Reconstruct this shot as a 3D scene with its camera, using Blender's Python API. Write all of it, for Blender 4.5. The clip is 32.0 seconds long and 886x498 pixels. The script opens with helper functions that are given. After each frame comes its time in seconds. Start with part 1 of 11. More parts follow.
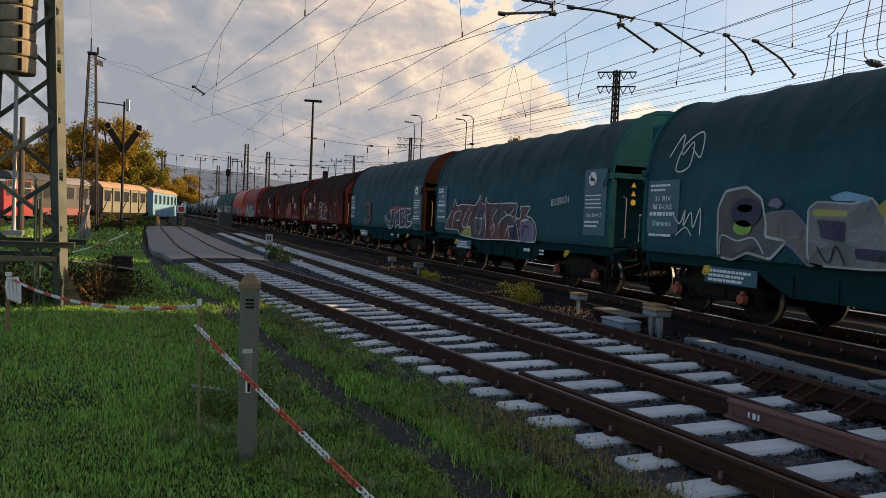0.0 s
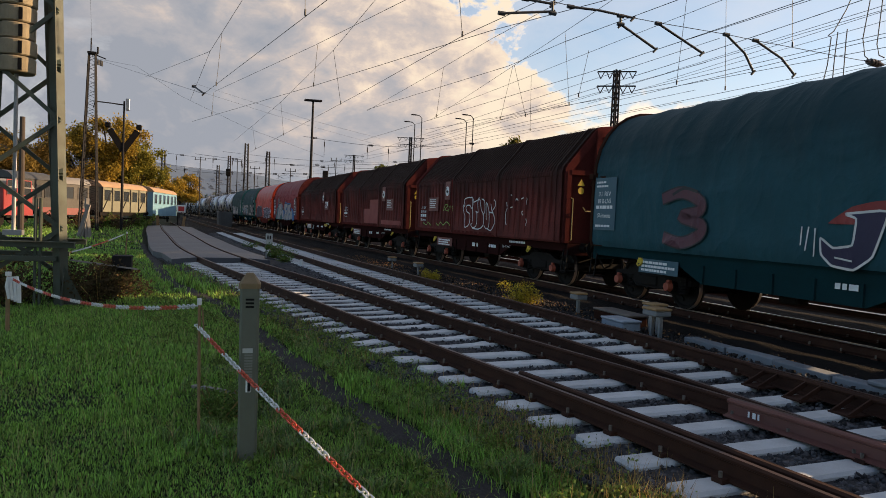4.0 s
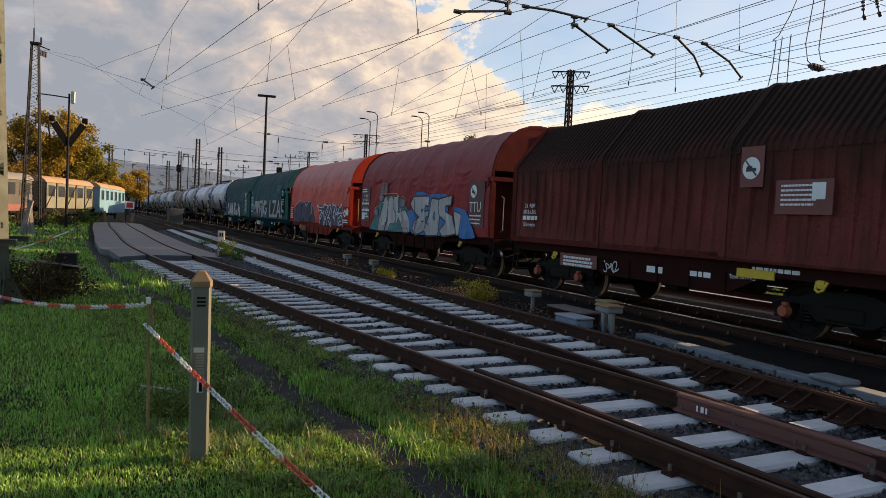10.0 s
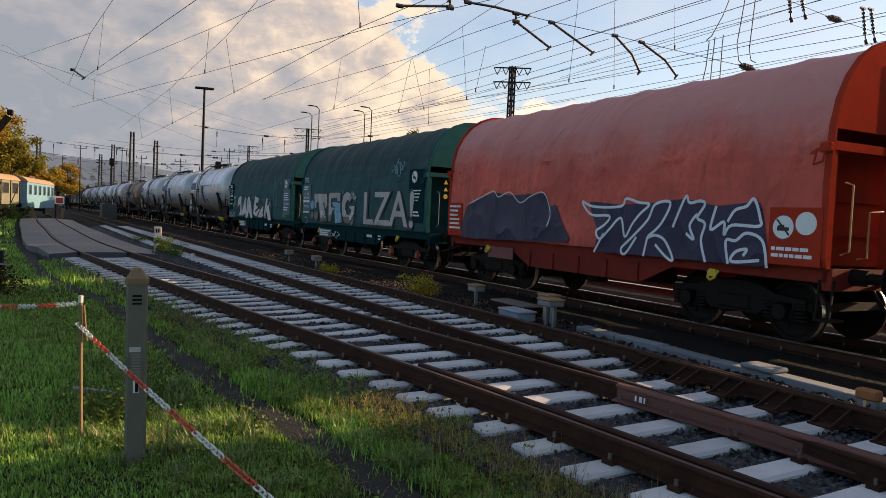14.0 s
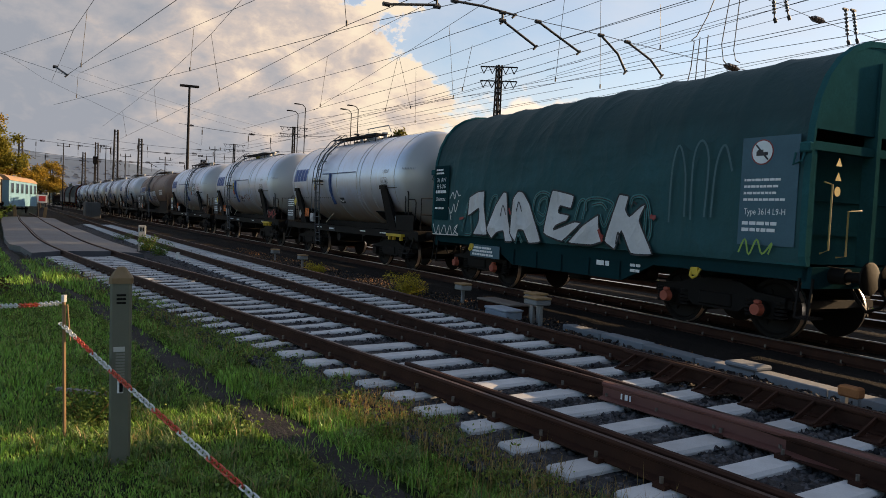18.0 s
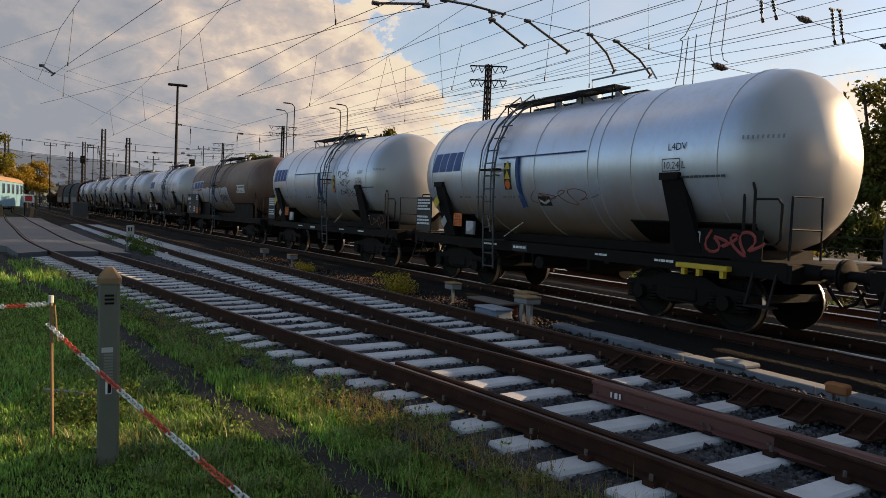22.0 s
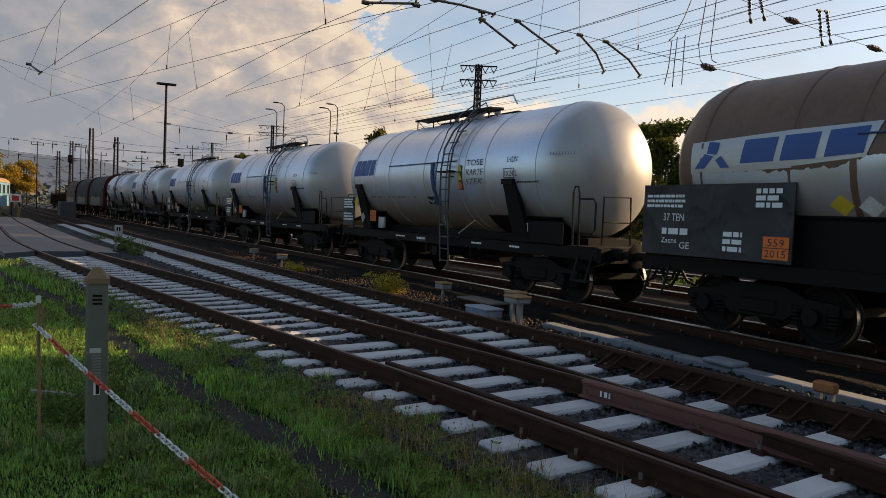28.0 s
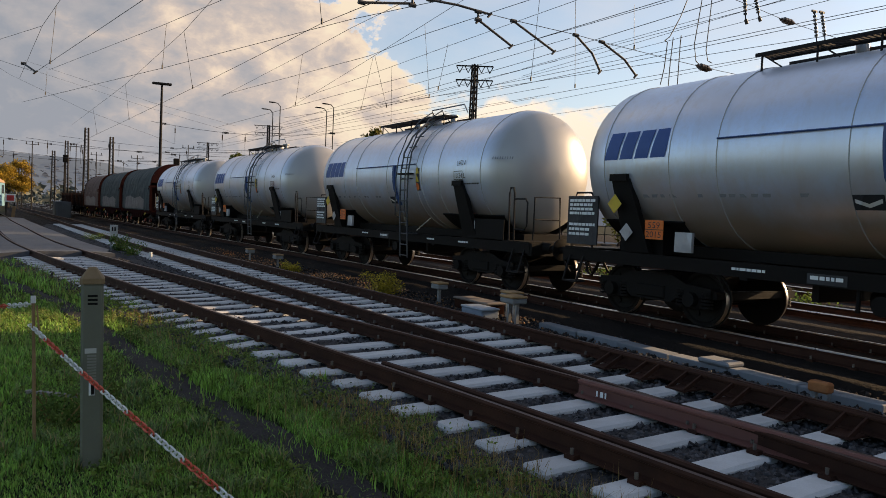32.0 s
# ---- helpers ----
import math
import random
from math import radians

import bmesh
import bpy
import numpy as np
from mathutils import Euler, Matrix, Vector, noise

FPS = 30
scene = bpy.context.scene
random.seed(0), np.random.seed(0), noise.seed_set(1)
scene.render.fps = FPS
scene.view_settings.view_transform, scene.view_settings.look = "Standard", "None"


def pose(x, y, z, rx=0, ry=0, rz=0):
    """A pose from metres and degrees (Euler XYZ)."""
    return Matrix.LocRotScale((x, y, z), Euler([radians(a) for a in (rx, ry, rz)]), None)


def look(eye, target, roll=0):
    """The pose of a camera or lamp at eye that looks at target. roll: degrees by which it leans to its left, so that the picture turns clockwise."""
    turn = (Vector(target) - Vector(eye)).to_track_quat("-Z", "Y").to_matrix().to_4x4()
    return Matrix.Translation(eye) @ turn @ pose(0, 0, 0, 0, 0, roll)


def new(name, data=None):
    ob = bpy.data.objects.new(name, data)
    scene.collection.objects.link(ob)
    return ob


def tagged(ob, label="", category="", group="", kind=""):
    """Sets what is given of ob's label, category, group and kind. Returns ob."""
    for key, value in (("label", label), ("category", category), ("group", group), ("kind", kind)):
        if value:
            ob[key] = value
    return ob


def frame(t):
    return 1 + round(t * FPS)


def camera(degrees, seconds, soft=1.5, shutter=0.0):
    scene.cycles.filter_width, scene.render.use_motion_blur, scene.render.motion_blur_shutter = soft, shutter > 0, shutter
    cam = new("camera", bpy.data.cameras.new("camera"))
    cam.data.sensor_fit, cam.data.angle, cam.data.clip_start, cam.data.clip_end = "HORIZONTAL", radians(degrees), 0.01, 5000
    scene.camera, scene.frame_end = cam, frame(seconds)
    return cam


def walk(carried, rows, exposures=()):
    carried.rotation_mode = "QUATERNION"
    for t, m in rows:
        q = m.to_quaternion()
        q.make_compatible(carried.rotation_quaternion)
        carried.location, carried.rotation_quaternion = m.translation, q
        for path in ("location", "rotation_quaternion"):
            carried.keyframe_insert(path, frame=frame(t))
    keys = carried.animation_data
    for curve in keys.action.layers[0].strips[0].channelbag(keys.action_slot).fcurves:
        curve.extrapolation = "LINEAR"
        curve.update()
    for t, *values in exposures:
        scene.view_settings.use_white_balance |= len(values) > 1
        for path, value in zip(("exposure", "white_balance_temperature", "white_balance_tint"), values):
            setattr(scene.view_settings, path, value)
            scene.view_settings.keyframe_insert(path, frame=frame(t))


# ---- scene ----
# One lens, one standing place: the camera only turns.
EYE = Vector((0.0, 0.0, 1.616))


def turned(ax, ay, az, lean):
    return look(EYE, EYE + Vector((ax, ay, az)), lean)


cam = camera(63.65, 32.0, soft=0.6)
PATH = [
    (0.0, turned(-0.9427, 0.3314, -0.0398, 2.51)),
    (3.0, turned(-0.9426, 0.3314, -0.0405, 2.51)),
    (6.0, turned(-0.9426, 0.3315, -0.0399, 2.49)),
    (9.0, turned(-0.9426, 0.3315, -0.0397, 2.52)),
    (9.5, turned(-0.9395, 0.3400, -0.0404, 2.59)),
    (10.0, turned(-0.9201, 0.3895, -0.0407, 2.71)),
    (10.5, turned(-0.9181, 0.3943, -0.0411, 2.63)),
    (11.0, turned(-0.9083, 0.4164, -0.0411, 2.67)),
    (11.5, turned(-0.8965, 0.4411, -0.0413, 2.68)),
    (12.0, turned(-0.8914, 0.4513, -0.0419, 2.63)),
    (12.5, turned(-0.8897, 0.4545, -0.0427, 2.54)),
    (13.0, turned(-0.8886, 0.4566, -0.0435, 2.55)),
    (14.0, turned(-0.8863, 0.4611, -0.0439, 2.61)),
    (14.5, turned(-0.8852, 0.4632, -0.0441, 2.64)),
    (16.5, turned(-0.8806, 0.4718, -0.0447, 2.65)),
    (17.5, turned(-0.8784, 0.4758, -0.0447, 2.65)),
    (18.5, turned(-0.8765, 0.4792, -0.0448, 2.62)),
    (20.0, turned(-0.8736, 0.4845, -0.0453, 2.56)),
    (22.0, turned(-0.8706, 0.4898, -0.0452, 2.53)),
    (23.0, turned(-0.8693, 0.4923, -0.0446, 2.50)),
    (24.0, turned(-0.8679, 0.4947, -0.0449, 2.51)),
    (25.5, turned(-0.8662, 0.4977, -0.0448, 2.55)),
    (27.5, turned(-0.8643, 0.5009, -0.0449, 2.53)),
    (28.5, turned(-0.8634, 0.5025, -0.0449, 2.54)),
    (30.0, turned(-0.8624, 0.5043, -0.0448, 2.52)),
    (31.0, turned(-0.8617, 0.5054, -0.0447, 2.54)),
    (32.0, turned(-0.8612, 0.5064, -0.0447, 2.55)),
]
# the film's own exposure falls a little as the bright tanks come by
walk(cam, PATH, [(0.0, 0.89, 6760, 14), (9.0, 0.94, 6780, 14), (14.0, 0.94, 6800, 14), (17.0, 1.02, 6800, 14), (18.0, 0.88, 6820, 14), (19.0, 0.92, 6820, 14), (20.0, 0.80, 6840, 14), (21.0, 0.92, 6840, 14), (22.0, 0.74, 6840, 14), (23.0, 0.75, 6840, 14), (24.0, 0.64, 6840, 14), (25.0, 0.86, 6840, 14), (25.5, 0.74, 6840, 14), (28.0, 0.70, 6840, 14), (31.0, 0.66, 6840, 14), (32.0, 0.82, 6840, 14)])

# ---- world, sun ----
SUN_AZ, SUN_EL = radians(85.0), radians(15.0)  # the sun stands low behind the train
SUN_WAY = Vector((math.cos(SUN_EL) * math.cos(SUN_AZ), math.cos(SUN_EL) * math.sin(SUN_AZ), math.sin(SUN_EL)))


def build_world():
    w = bpy.data.worlds.new("evening_sky")
    scene.world = w
    w.use_nodes = True
    nt = w.node_tree
    nt.nodes.clear()
    N = nt.nodes.new
    L = nt.links.new

    def math_node(op, a, b=None, clamp=False):
        m = N("ShaderNodeMath")
        m.operation = op
        m.use_clamp = clamp
        for i, v in enumerate((a, b)):
            if v is None:
                continue
            if isinstance(v, (int, float)):
                m.inputs[i].default_value = v
            else:
                L(v, m.inputs[i])
        return m.outputs[0]

    def ramp(v, stops):
        r = N("ShaderNodeValToRGB")
        while len(r.color_ramp.elements) > 1:
            r.color_ramp.elements.remove(r.color_ramp.elements[-1])
        for i, (p, c) in enumerate(stops):
            e = r.color_ramp.elements[0] if i == 0 else r.color_ramp.elements.new(p)
            e.position, e.color = p, (*c, 1)
        L(v, r.inputs[0])
        return r.outputs[0]

    def mix(f, a, b):
        m = N("ShaderNodeMix")
        m.data_type = "RGBA"
        for s, v in ((m.inputs["Factor"], f), (m.inputs[6], a), (m.inputs[7], b)):
            if isinstance(v, (int, float)):
                s.default_value = v
            elif isinstance(v, tuple):
                s.default_value = (*v, 1)
            else:
                L(v, s)
        return m.outputs[2]

    def noise_of(vec, scale, detail, rough=0.55, dist=0.0):
        n = N("ShaderNodeTexNoise")
        n.inputs["Scale"].default_value = scale
        n.inputs["Detail"].default_value = detail
        n.inputs["Roughness"].default_value = rough
        n.inputs["Distortion"].default_value = dist
        L(vec, n.inputs["Vector"])
        return n.outputs["Fac"]

    sky = N("ShaderNodeTexSky")
    sky.sky_type = "NISHITA"
    sky.sun_disc = False
    sky.sun_elevation = SUN_EL
    sky.sun_rotation = math.pi / 2 - SUN_AZ
    sky.air_density, sky.dust_density, sky.ozone_density = 1.0, 0.7, 1.6
    tc = N("ShaderNodeTexCoord")
    sep = N("ShaderNodeSeparateXYZ")
    L(tc.outputs["Generated"], sep.inputs[0])
    x, y, z = sep.outputs
    # a = degrees of the compass round from the far end of the line, e = degrees of height
    a = math_node("MULTIPLY", math_node("ARCTAN2", y, math_node("MULTIPLY", x, -1.0)), 57.296)
    e = math_node("MULTIPLY", math_node("ARCSINE", z), 57.296)
    warp = N("ShaderNodeMapping")
    warp.inputs["Scale"].default_value = (1.0, 1.0, 1.7)
    L(tc.outputs["Generated"], warp.inputs[0])
    big = noise_of(warp.outputs[0], 7.0, 7.0, 0.6, 0.3)
    puff = noise_of(warp.outputs[0], 17.0, 8.0, 0.62, 0.2)
    curl = noise_of(warp.outputs[0], 9.5, 4.0, 0.5, 1.2)
    wob = math_node("MULTIPLY", math_node("SUBTRACT", big, 0.5), 26.0)
    wob = math_node("ADD", wob, math_node("MULTIPLY", math_node("SUBTRACT", puff, 0.5), 9.0))
    # the cumulus bank: its bright edge slants from high up down to the horizon
    edge = math_node("SUBTRACT", math_node("SUBTRACT", 36.5, math_node("MULTIPLY", e, 0.90)), a)
    bank = math_node("MULTIPLY", math_node("ADD", edge, wob), 0.9)
    bank = math_node("ADD", bank, 0.5, True)
    # the bank ends to the left of the line; behind the viewer the sky is clear
    tail = math_node("ADD", math_node("MULTIPLY", math_node("ADD", math_node("ADD", a, 27.0), wob), 0.06), 0.0, True)
    bank = math_node("MULTIPLY", bank, tail)
    # low cloud along the horizon further round
    low = math_node("ADD", math_node("SUBTRACT", 9.0, e), math_node("MULTIPLY", wob, 0.75))
    low = math_node("MULTIPLY", low, 0.55)
    low = math_node("ADD", low, 0.2, True)
    low = math_node("MULTIPLY", low, tail)
    veil = math_node("ADD", math_node("MULTIPLY", math_node("SUBTRACT", big, 0.40), 1.1), 0.28, True)
    veil = math_node("MULTIPLY", veil, tail)
    cover = math_node("MAXIMUM", bank, low)
    # billows: bright warm tops near the edge, grey-mauve in the body
    near_edge = math_node("DIVIDE", math_node("ADD", edge, math_node("MULTIPLY", wob, 1.3)), 34.0, True)
    shade = math_node("ADD", math_node("MULTIPLY", near_edge, 1.0), math_node("MULTIPLY", math_node("SUBTRACT", puff, 0.5), -1.7))
    shade = math_node("ADD", shade, math_node("MULTIPLY", math_node("SUBTRACT", curl, 0.5), -1.1))
    shade = math_node("ADD", shade, math_node("MULTIPLY", math_node("SUBTRACT", big, 0.5), -1.15), True)
    cloud = ramp(shade, [(0.0, (1.0, 0.88, 0.68)), (0.16, (0.92, 0.78, 0.63)), (0.36, (0.66, 0.59, 0.545)), (0.62, (0.47, 0.475, 0.50)), (1.0, (0.35, 0.39, 0.45))])
    lowc = ramp(math_node("DIVIDE", e, 14.0, True), [(0.0, (0.74, 0.68, 0.63)), (0.4, (1.12, 0.98, 0.78)), (1.0, (1.2, 1.08, 0.94))])
    is_low = math_node("SUBTRACT", 1.0, bank, True)
    cloud = mix(is_low, cloud, lowc)
    bright = N("ShaderNodeVectorMath")
    bright.operation = "SCALE"
    L(cloud, bright.inputs[0])
    bright.inputs[3].default_value = 8.6
    sk = N("ShaderNodeVectorMath")
    sk.operation = "SCALE"
    L(sky.outputs[0], sk.inputs[0])
    sk.inputs[3].default_value = 1.75
    hazy = mix(veil, sk.outputs[0], (6.6, 7.0, 7.6))
    out = mix(cover, hazy, bright.outputs[0])
    bg = N("ShaderNodeBackground")
    bg.inputs["Strength"].default_value = 0.06
    L(out, bg.inputs[0])
    o = N("ShaderNodeOutputWorld")
    L(bg.outputs[0], o.inputs[0])


build_world()
sun_data = bpy.data.lights.new("sun", "SUN")
sun_data.energy, sun_data.angle, sun_data.color = 5.0, radians(0.7), (1.0, 0.72, 0.42)
sun = new("sun", sun_data)
sun.matrix_world = look((0, 0, 60), Vector((0, 0, 60)) - SUN_WAY)


# ---- materials ----
def material(name, base, rough=0.8, metal=0.0, vary=0.25, scale=6.0, fine=60.0, bump=0.3, tint=None, streak=0.0, island=0.0, spec=0.5, per_object=0.0, bumpd=0.01, leafy=0.0, soot=None, crease=0.0, odd=None):
    """A surface with a broad stain, a fine grain and relief. tint: the colour of its dirt or wear. streak: vertical runs.
    crease: depth of slack folds in cloth. odd: another colour and the share of islands that has it."""
    m = bpy.data.materials.new(name)
    m.use_nodes = True
    nt = m.node_tree
    N, L = nt.nodes.new, nt.links.new
    p = nt.nodes["Principled BSDF"]
    p.inputs["Roughness"].default_value, p.inputs["Metallic"].default_value = rough, metal
    p.inputs["Specular IOR Level"].default_value = spec
    geo = N("ShaderNodeTexCoord")
    co = geo.outputs["Object"]

    def noise_of(scale, detail=6.0, stretch=None):
        n = N("ShaderNodeTexNoise")
        n.inputs["Scale"].default_value, n.inputs["Detail"].default_value, n.inputs["Roughness"].default_value = scale, detail, 0.62
        if stretch:
            mp = N("ShaderNodeMapping")
            mp.inputs["Scale"].default_value = stretch
            L(co, mp.inputs[0])
            L(mp.outputs[0], n.inputs["Vector"])
        else:
            L(co, n.inputs["Vector"])
        return n.outputs["Fac"]

    def ramp2(v, lo, hi):
        r = N("ShaderNodeMapRange")
        r.inputs["From Min"].default_value, r.inputs["From Max"].default_value = lo, hi
        L(v, r.inputs["Value"])
        return r.outputs[0]

    def mix(f, a, b, mode="MIX"):
        x = N("ShaderNodeMix")
        x.data_type, x.blend_type = "RGBA", mode
        for s, v in ((x.inputs["Factor"], f), (x.inputs[6], a), (x.inputs[7], b)):
            if isinstance(v, (int, float)):
                s.default_value = v
            elif isinstance(v, tuple):
                s.default_value = (*v, 1)
            else:
                L(v, s)
        return x.outputs[2]

    dark = tint or tuple(c * 0.45 for c in base)
    broad, grain = noise_of(scale), noise_of(fine, 4.0)
    col = mix(ramp2(broad, 0.38, 0.72), base, tuple(base[i] * (1 - vary) + dark[i] * vary for i in range(3)))
    col = mix(ramp2(grain, 0.45, 0.75), col, tuple(base[i] * (1 - vary * 0.8) + dark[i] * vary * 0.8 for i in range(3)))
    if streak:
        runs = noise_of(1.0, 5.0, (5.0, 5.0, 0.35))
        f = N("ShaderNodeMath")
        f.operation = "MULTIPLY"
        L(ramp2(runs, 0.5, 0.75), f.inputs[0])
        f.inputs[1].default_value = streak
        col = mix(f.outputs[0], col, dark)
    if island or per_object:
        if island:
            src = N("ShaderNodeNewGeometry").outputs["Random Per Island"]
        else:
            src = N("ShaderNodeObjectInfo").outputs["Random"]
        k = island or per_object
        r = N("ShaderNodeMapRange")
        r.inputs["To Min"].default_value, r.inputs["To Max"].default_value = 1 - k, 1 + k
        L(src, r.inputs["Value"])
        v = N("ShaderNodeVectorMath")
        v.operation = "SCALE"
        L(col, v.inputs[0])
        L(r.outputs[0], v.inputs[3])
        col = v.outputs[0]
    if odd:
        pick = N("ShaderNodeMath")
        pick.operation = "FRACT"
        more = N("ShaderNodeMath")
        more.operation = "MULTIPLY"
        L(N("ShaderNodeNewGeometry").outputs["Random Per Island"], more.inputs[0])
        more.inputs[1].default_value = 13.7
        L(more.outputs[0], pick.inputs[0])
        col = mix(ramp2(pick.outputs[0], odd[1] + 0.06, odd[1] - 0.06), col, odd[0])
    if soot:
        # second tone blended in by height (grime, painted sheen), ragged at its edge
        z0, z1, tone = soot
        sp = N("ShaderNodeSeparateXYZ")
        L(co, sp.inputs[0])
        ad = N("ShaderNodeMath")
        ad.operation = "MULTIPLY_ADD"
        L(noise_of(0.9, 6.0, (1.0, 1.0, 0.5)), ad.inputs[0])
        ad.inputs[1].default_value = 1.6
        L(sp.outputs[2], ad.inputs[2])
        col = mix(ramp2(ad.outputs[0], z0 + 0.8, z1 + 0.8), col, tone)
    L(col, p.inputs["Base Color"])
    if leafy:
        # thin leaves let light through
        tr = N("ShaderNodeBsdfTranslucent")
        L(col, tr.inputs["Color"])
        ms = N("ShaderNodeMixShader")
        ms.inputs[0].default_value = leafy
        L(p.outputs[0], ms.inputs[1])
        L(tr.outputs[0], ms.inputs[2])
        L(ms.outputs[0], nt.nodes["Material Output"].inputs[0])
    if bump:
        b = N("ShaderNodeBump")
        b.inputs["Strength"].default_value, b.inputs["Distance"].default_value = bump, bumpd
        L(grain, b.inputs["Height"])
        L(b.outputs[0], p.inputs["Normal"])
    if crease:
        fold = N("ShaderNodeTexNoise")
        fold.noise_type = "RIDGED_MULTIFRACTAL"
        for k, val in (("Scale", 1.15), ("Detail", 4.0), ("Roughness", 0.42), ("Distortion", 0.5), ("Offset", 0.9), ("Gain", 1.6)):
            fold.inputs[k].default_value = val
        mp = N("ShaderNodeMapping")
        mp.inputs["Scale"].default_value = (1.0, 0.4, 0.75)
        mp.inputs["Rotation"].default_value = (0, 0.35, 0)
        L(co, mp.inputs[0])
        L(mp.outputs[0], fold.inputs["Vector"])
        cb = N("ShaderNodeBump")
        cb.inputs["Strength"].default_value, cb.inputs["Distance"].default_value = 1.0, crease
        L(fold.outputs["Fac"], cb.inputs["Height"])
        if bump:
            L(b.outputs[0], cb.inputs["Normal"])
        L(cb.outputs[0], p.inputs["Normal"])
    rr = N("ShaderNodeMapRange")
    rr.inputs["To Min"].default_value, rr.inputs["To Max"].default_value = max(0.03, rough - 0.12), min(1.0, rough + 0.12)
    L(broad, rr.inputs["Value"])
    L(rr.outputs[0], p.inputs["Roughness"])
    return m


MAT = {}


def paint(name, *args, **kw):
    if name not in MAT:
        MAT[name] = material(name, *args, **kw)
    return MAT[name]


GRASS = paint("grass_blades", (0.195, 0.380, 0.058), 0.5, vary=0.6, scale=0.7, fine=5, bump=0, tint=(0.15, 0.21, 0.035), island=0.75, spec=0.4, leafy=0.35, odd=((0.36, 0.32, 0.10), 0.05))
# near-black soil: the shaded gaps between blades are put into its colour
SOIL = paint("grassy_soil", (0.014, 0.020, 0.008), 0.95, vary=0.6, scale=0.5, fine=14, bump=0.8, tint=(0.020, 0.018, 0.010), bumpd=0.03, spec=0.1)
BALLAST = paint("ballast_bed", (0.065, 0.062, 0.063), 0.95, vary=0.75, scale=1.4, fine=28, bump=1.0, tint=(0.035, 0.032, 0.032), bumpd=0.05, spec=0.15)
STONE = paint("ballast_stone", (0.070, 0.068, 0.072), 0.9, vary=0.5, scale=6, fine=60, bump=0.3, tint=(0.04, 0.036, 0.036), island=0.7, spec=0.2)
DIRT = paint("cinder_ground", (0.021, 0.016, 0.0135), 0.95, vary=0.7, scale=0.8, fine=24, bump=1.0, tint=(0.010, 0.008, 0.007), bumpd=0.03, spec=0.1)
CONCRETE = paint("sleeper_concrete", (0.54, 0.54, 0.54), 0.8, vary=0.3, scale=4, fine=70, bump=0.35, tint=(0.22, 0.20, 0.18), per_object=0.12, spec=0.3)
RUST = paint("rusty_rail_steel", (0.050, 0.020, 0.012), 0.7, vary=0.75, scale=3, fine=60, bump=0.3, tint=(0.020, 0.010, 0.008), spec=0.12, streak=0.3)
BOLT = paint("bare_bolt_steel", (0.16, 0.135, 0.115), 0.5, metal=0.5, vary=0.5, scale=9, fine=60, bump=0.2)
SHINY = paint("worn_rail_head", (0.70, 0.66, 0.62), 0.30, metal=1.0, vary=0.3, scale=3, fine=50, bump=0.05)
DULLHEAD = paint("dull_rail_head", (0.085, 0.046, 0.032), 0.5, metal=0.4, vary=0.5, scale=3, fine=50, bump=0.1)
PINKRUST = paint("guard_rail_rust", (0.13, 0.042, 0.032), 0.65, vary=0.5, scale=4, fine=50, bump=0.3, tint=(0.10, 0.045, 0.035))
ASPHALT = paint("crossing_asphalt", (0.056, 0.063, 0.077), 0.6, vary=0.4, scale=0.6, fine=40, bump=0.4, tint=(0.06, 0.06, 0.06))
GREEN_IRON = paint("weathered_mast_iron", (0.042, 0.058, 0.038), 0.65, vary=0.5, scale=3, fine=50, bump=0.25, tint=(0.05, 0.035, 0.025))
DARK_IRON = paint("dark_mast_iron", (0.020, 0.018, 0.018), 0.75, vary=0.5, scale=3, fine=40, bump=0.2, spec=0.15)
BLACK = paint("black_underframe", (0.006, 0.0055, 0.0055), 0.65, vary=0.5, scale=3, fine=40, bump=0.2, tint=(0.013, 0.009, 0.007), spec=0.12)
WIRE = paint("cable_black", (0.02, 0.02, 0.022), 0.6, vary=0.2, bump=0)
ZINC = paint("galvanised_steel", (0.30, 0.31, 0.32), 0.5, metal=0.6, vary=0.4, scale=8, fine=60, bump=0.1)
WHITE = paint("white_lettering", (0.72, 0.74, 0.74), 0.6, vary=0.2, scale=6, fine=50, bump=0)
YELLOW = paint("yellow_paint", (0.62, 0.42, 0.03), 0.55, vary=0.35, scale=6, fine=50, bump=0.1)
ORANGE = paint("orange_plate", (0.75, 0.16, 0.02), 0.6, vary=0.25, scale=5, fine=50, bump=0)
REDCAP = paint("red_axle_cover", (0.36, 0.075, 0.040), 0.6, vary=0.5, scale=9, fine=50, bump=0.2)


# ---- mesh helpers ----
def mesh_of(name, bm, mat, smooth=False):
    me = bpy.data.meshes.new(name)
    bm.normal_update()
    bm.to_mesh(me)
    bm.free()
    for m in mat if isinstance(mat, (list, tuple)) else [mat]:
        me.materials.append(m)
    if smooth:
        me.polygons.foreach_set("use_smooth", [True] * len(me.polygons))
        me.set_sharp_from_angle(angle=radians(35))
    return me


def part(name, bm, mat, parent=None, label="", smooth=False, at=None):
    ob = new(name, mesh_of(name, bm, mat, smooth) if isinstance(bm, bmesh.types.BMesh) else bm)
    if parent:
        ob.parent = parent
    if at is not None:
        ob.matrix_basis = at
    return tagged(ob, label)


def thing(name, label, category, group="", at=None, kind=""):
    ob = new(name)
    ob.empty_display_size = 0.2
    if at is not None:
        ob.matrix_basis = at
    return tagged(ob, label, category, group, kind)


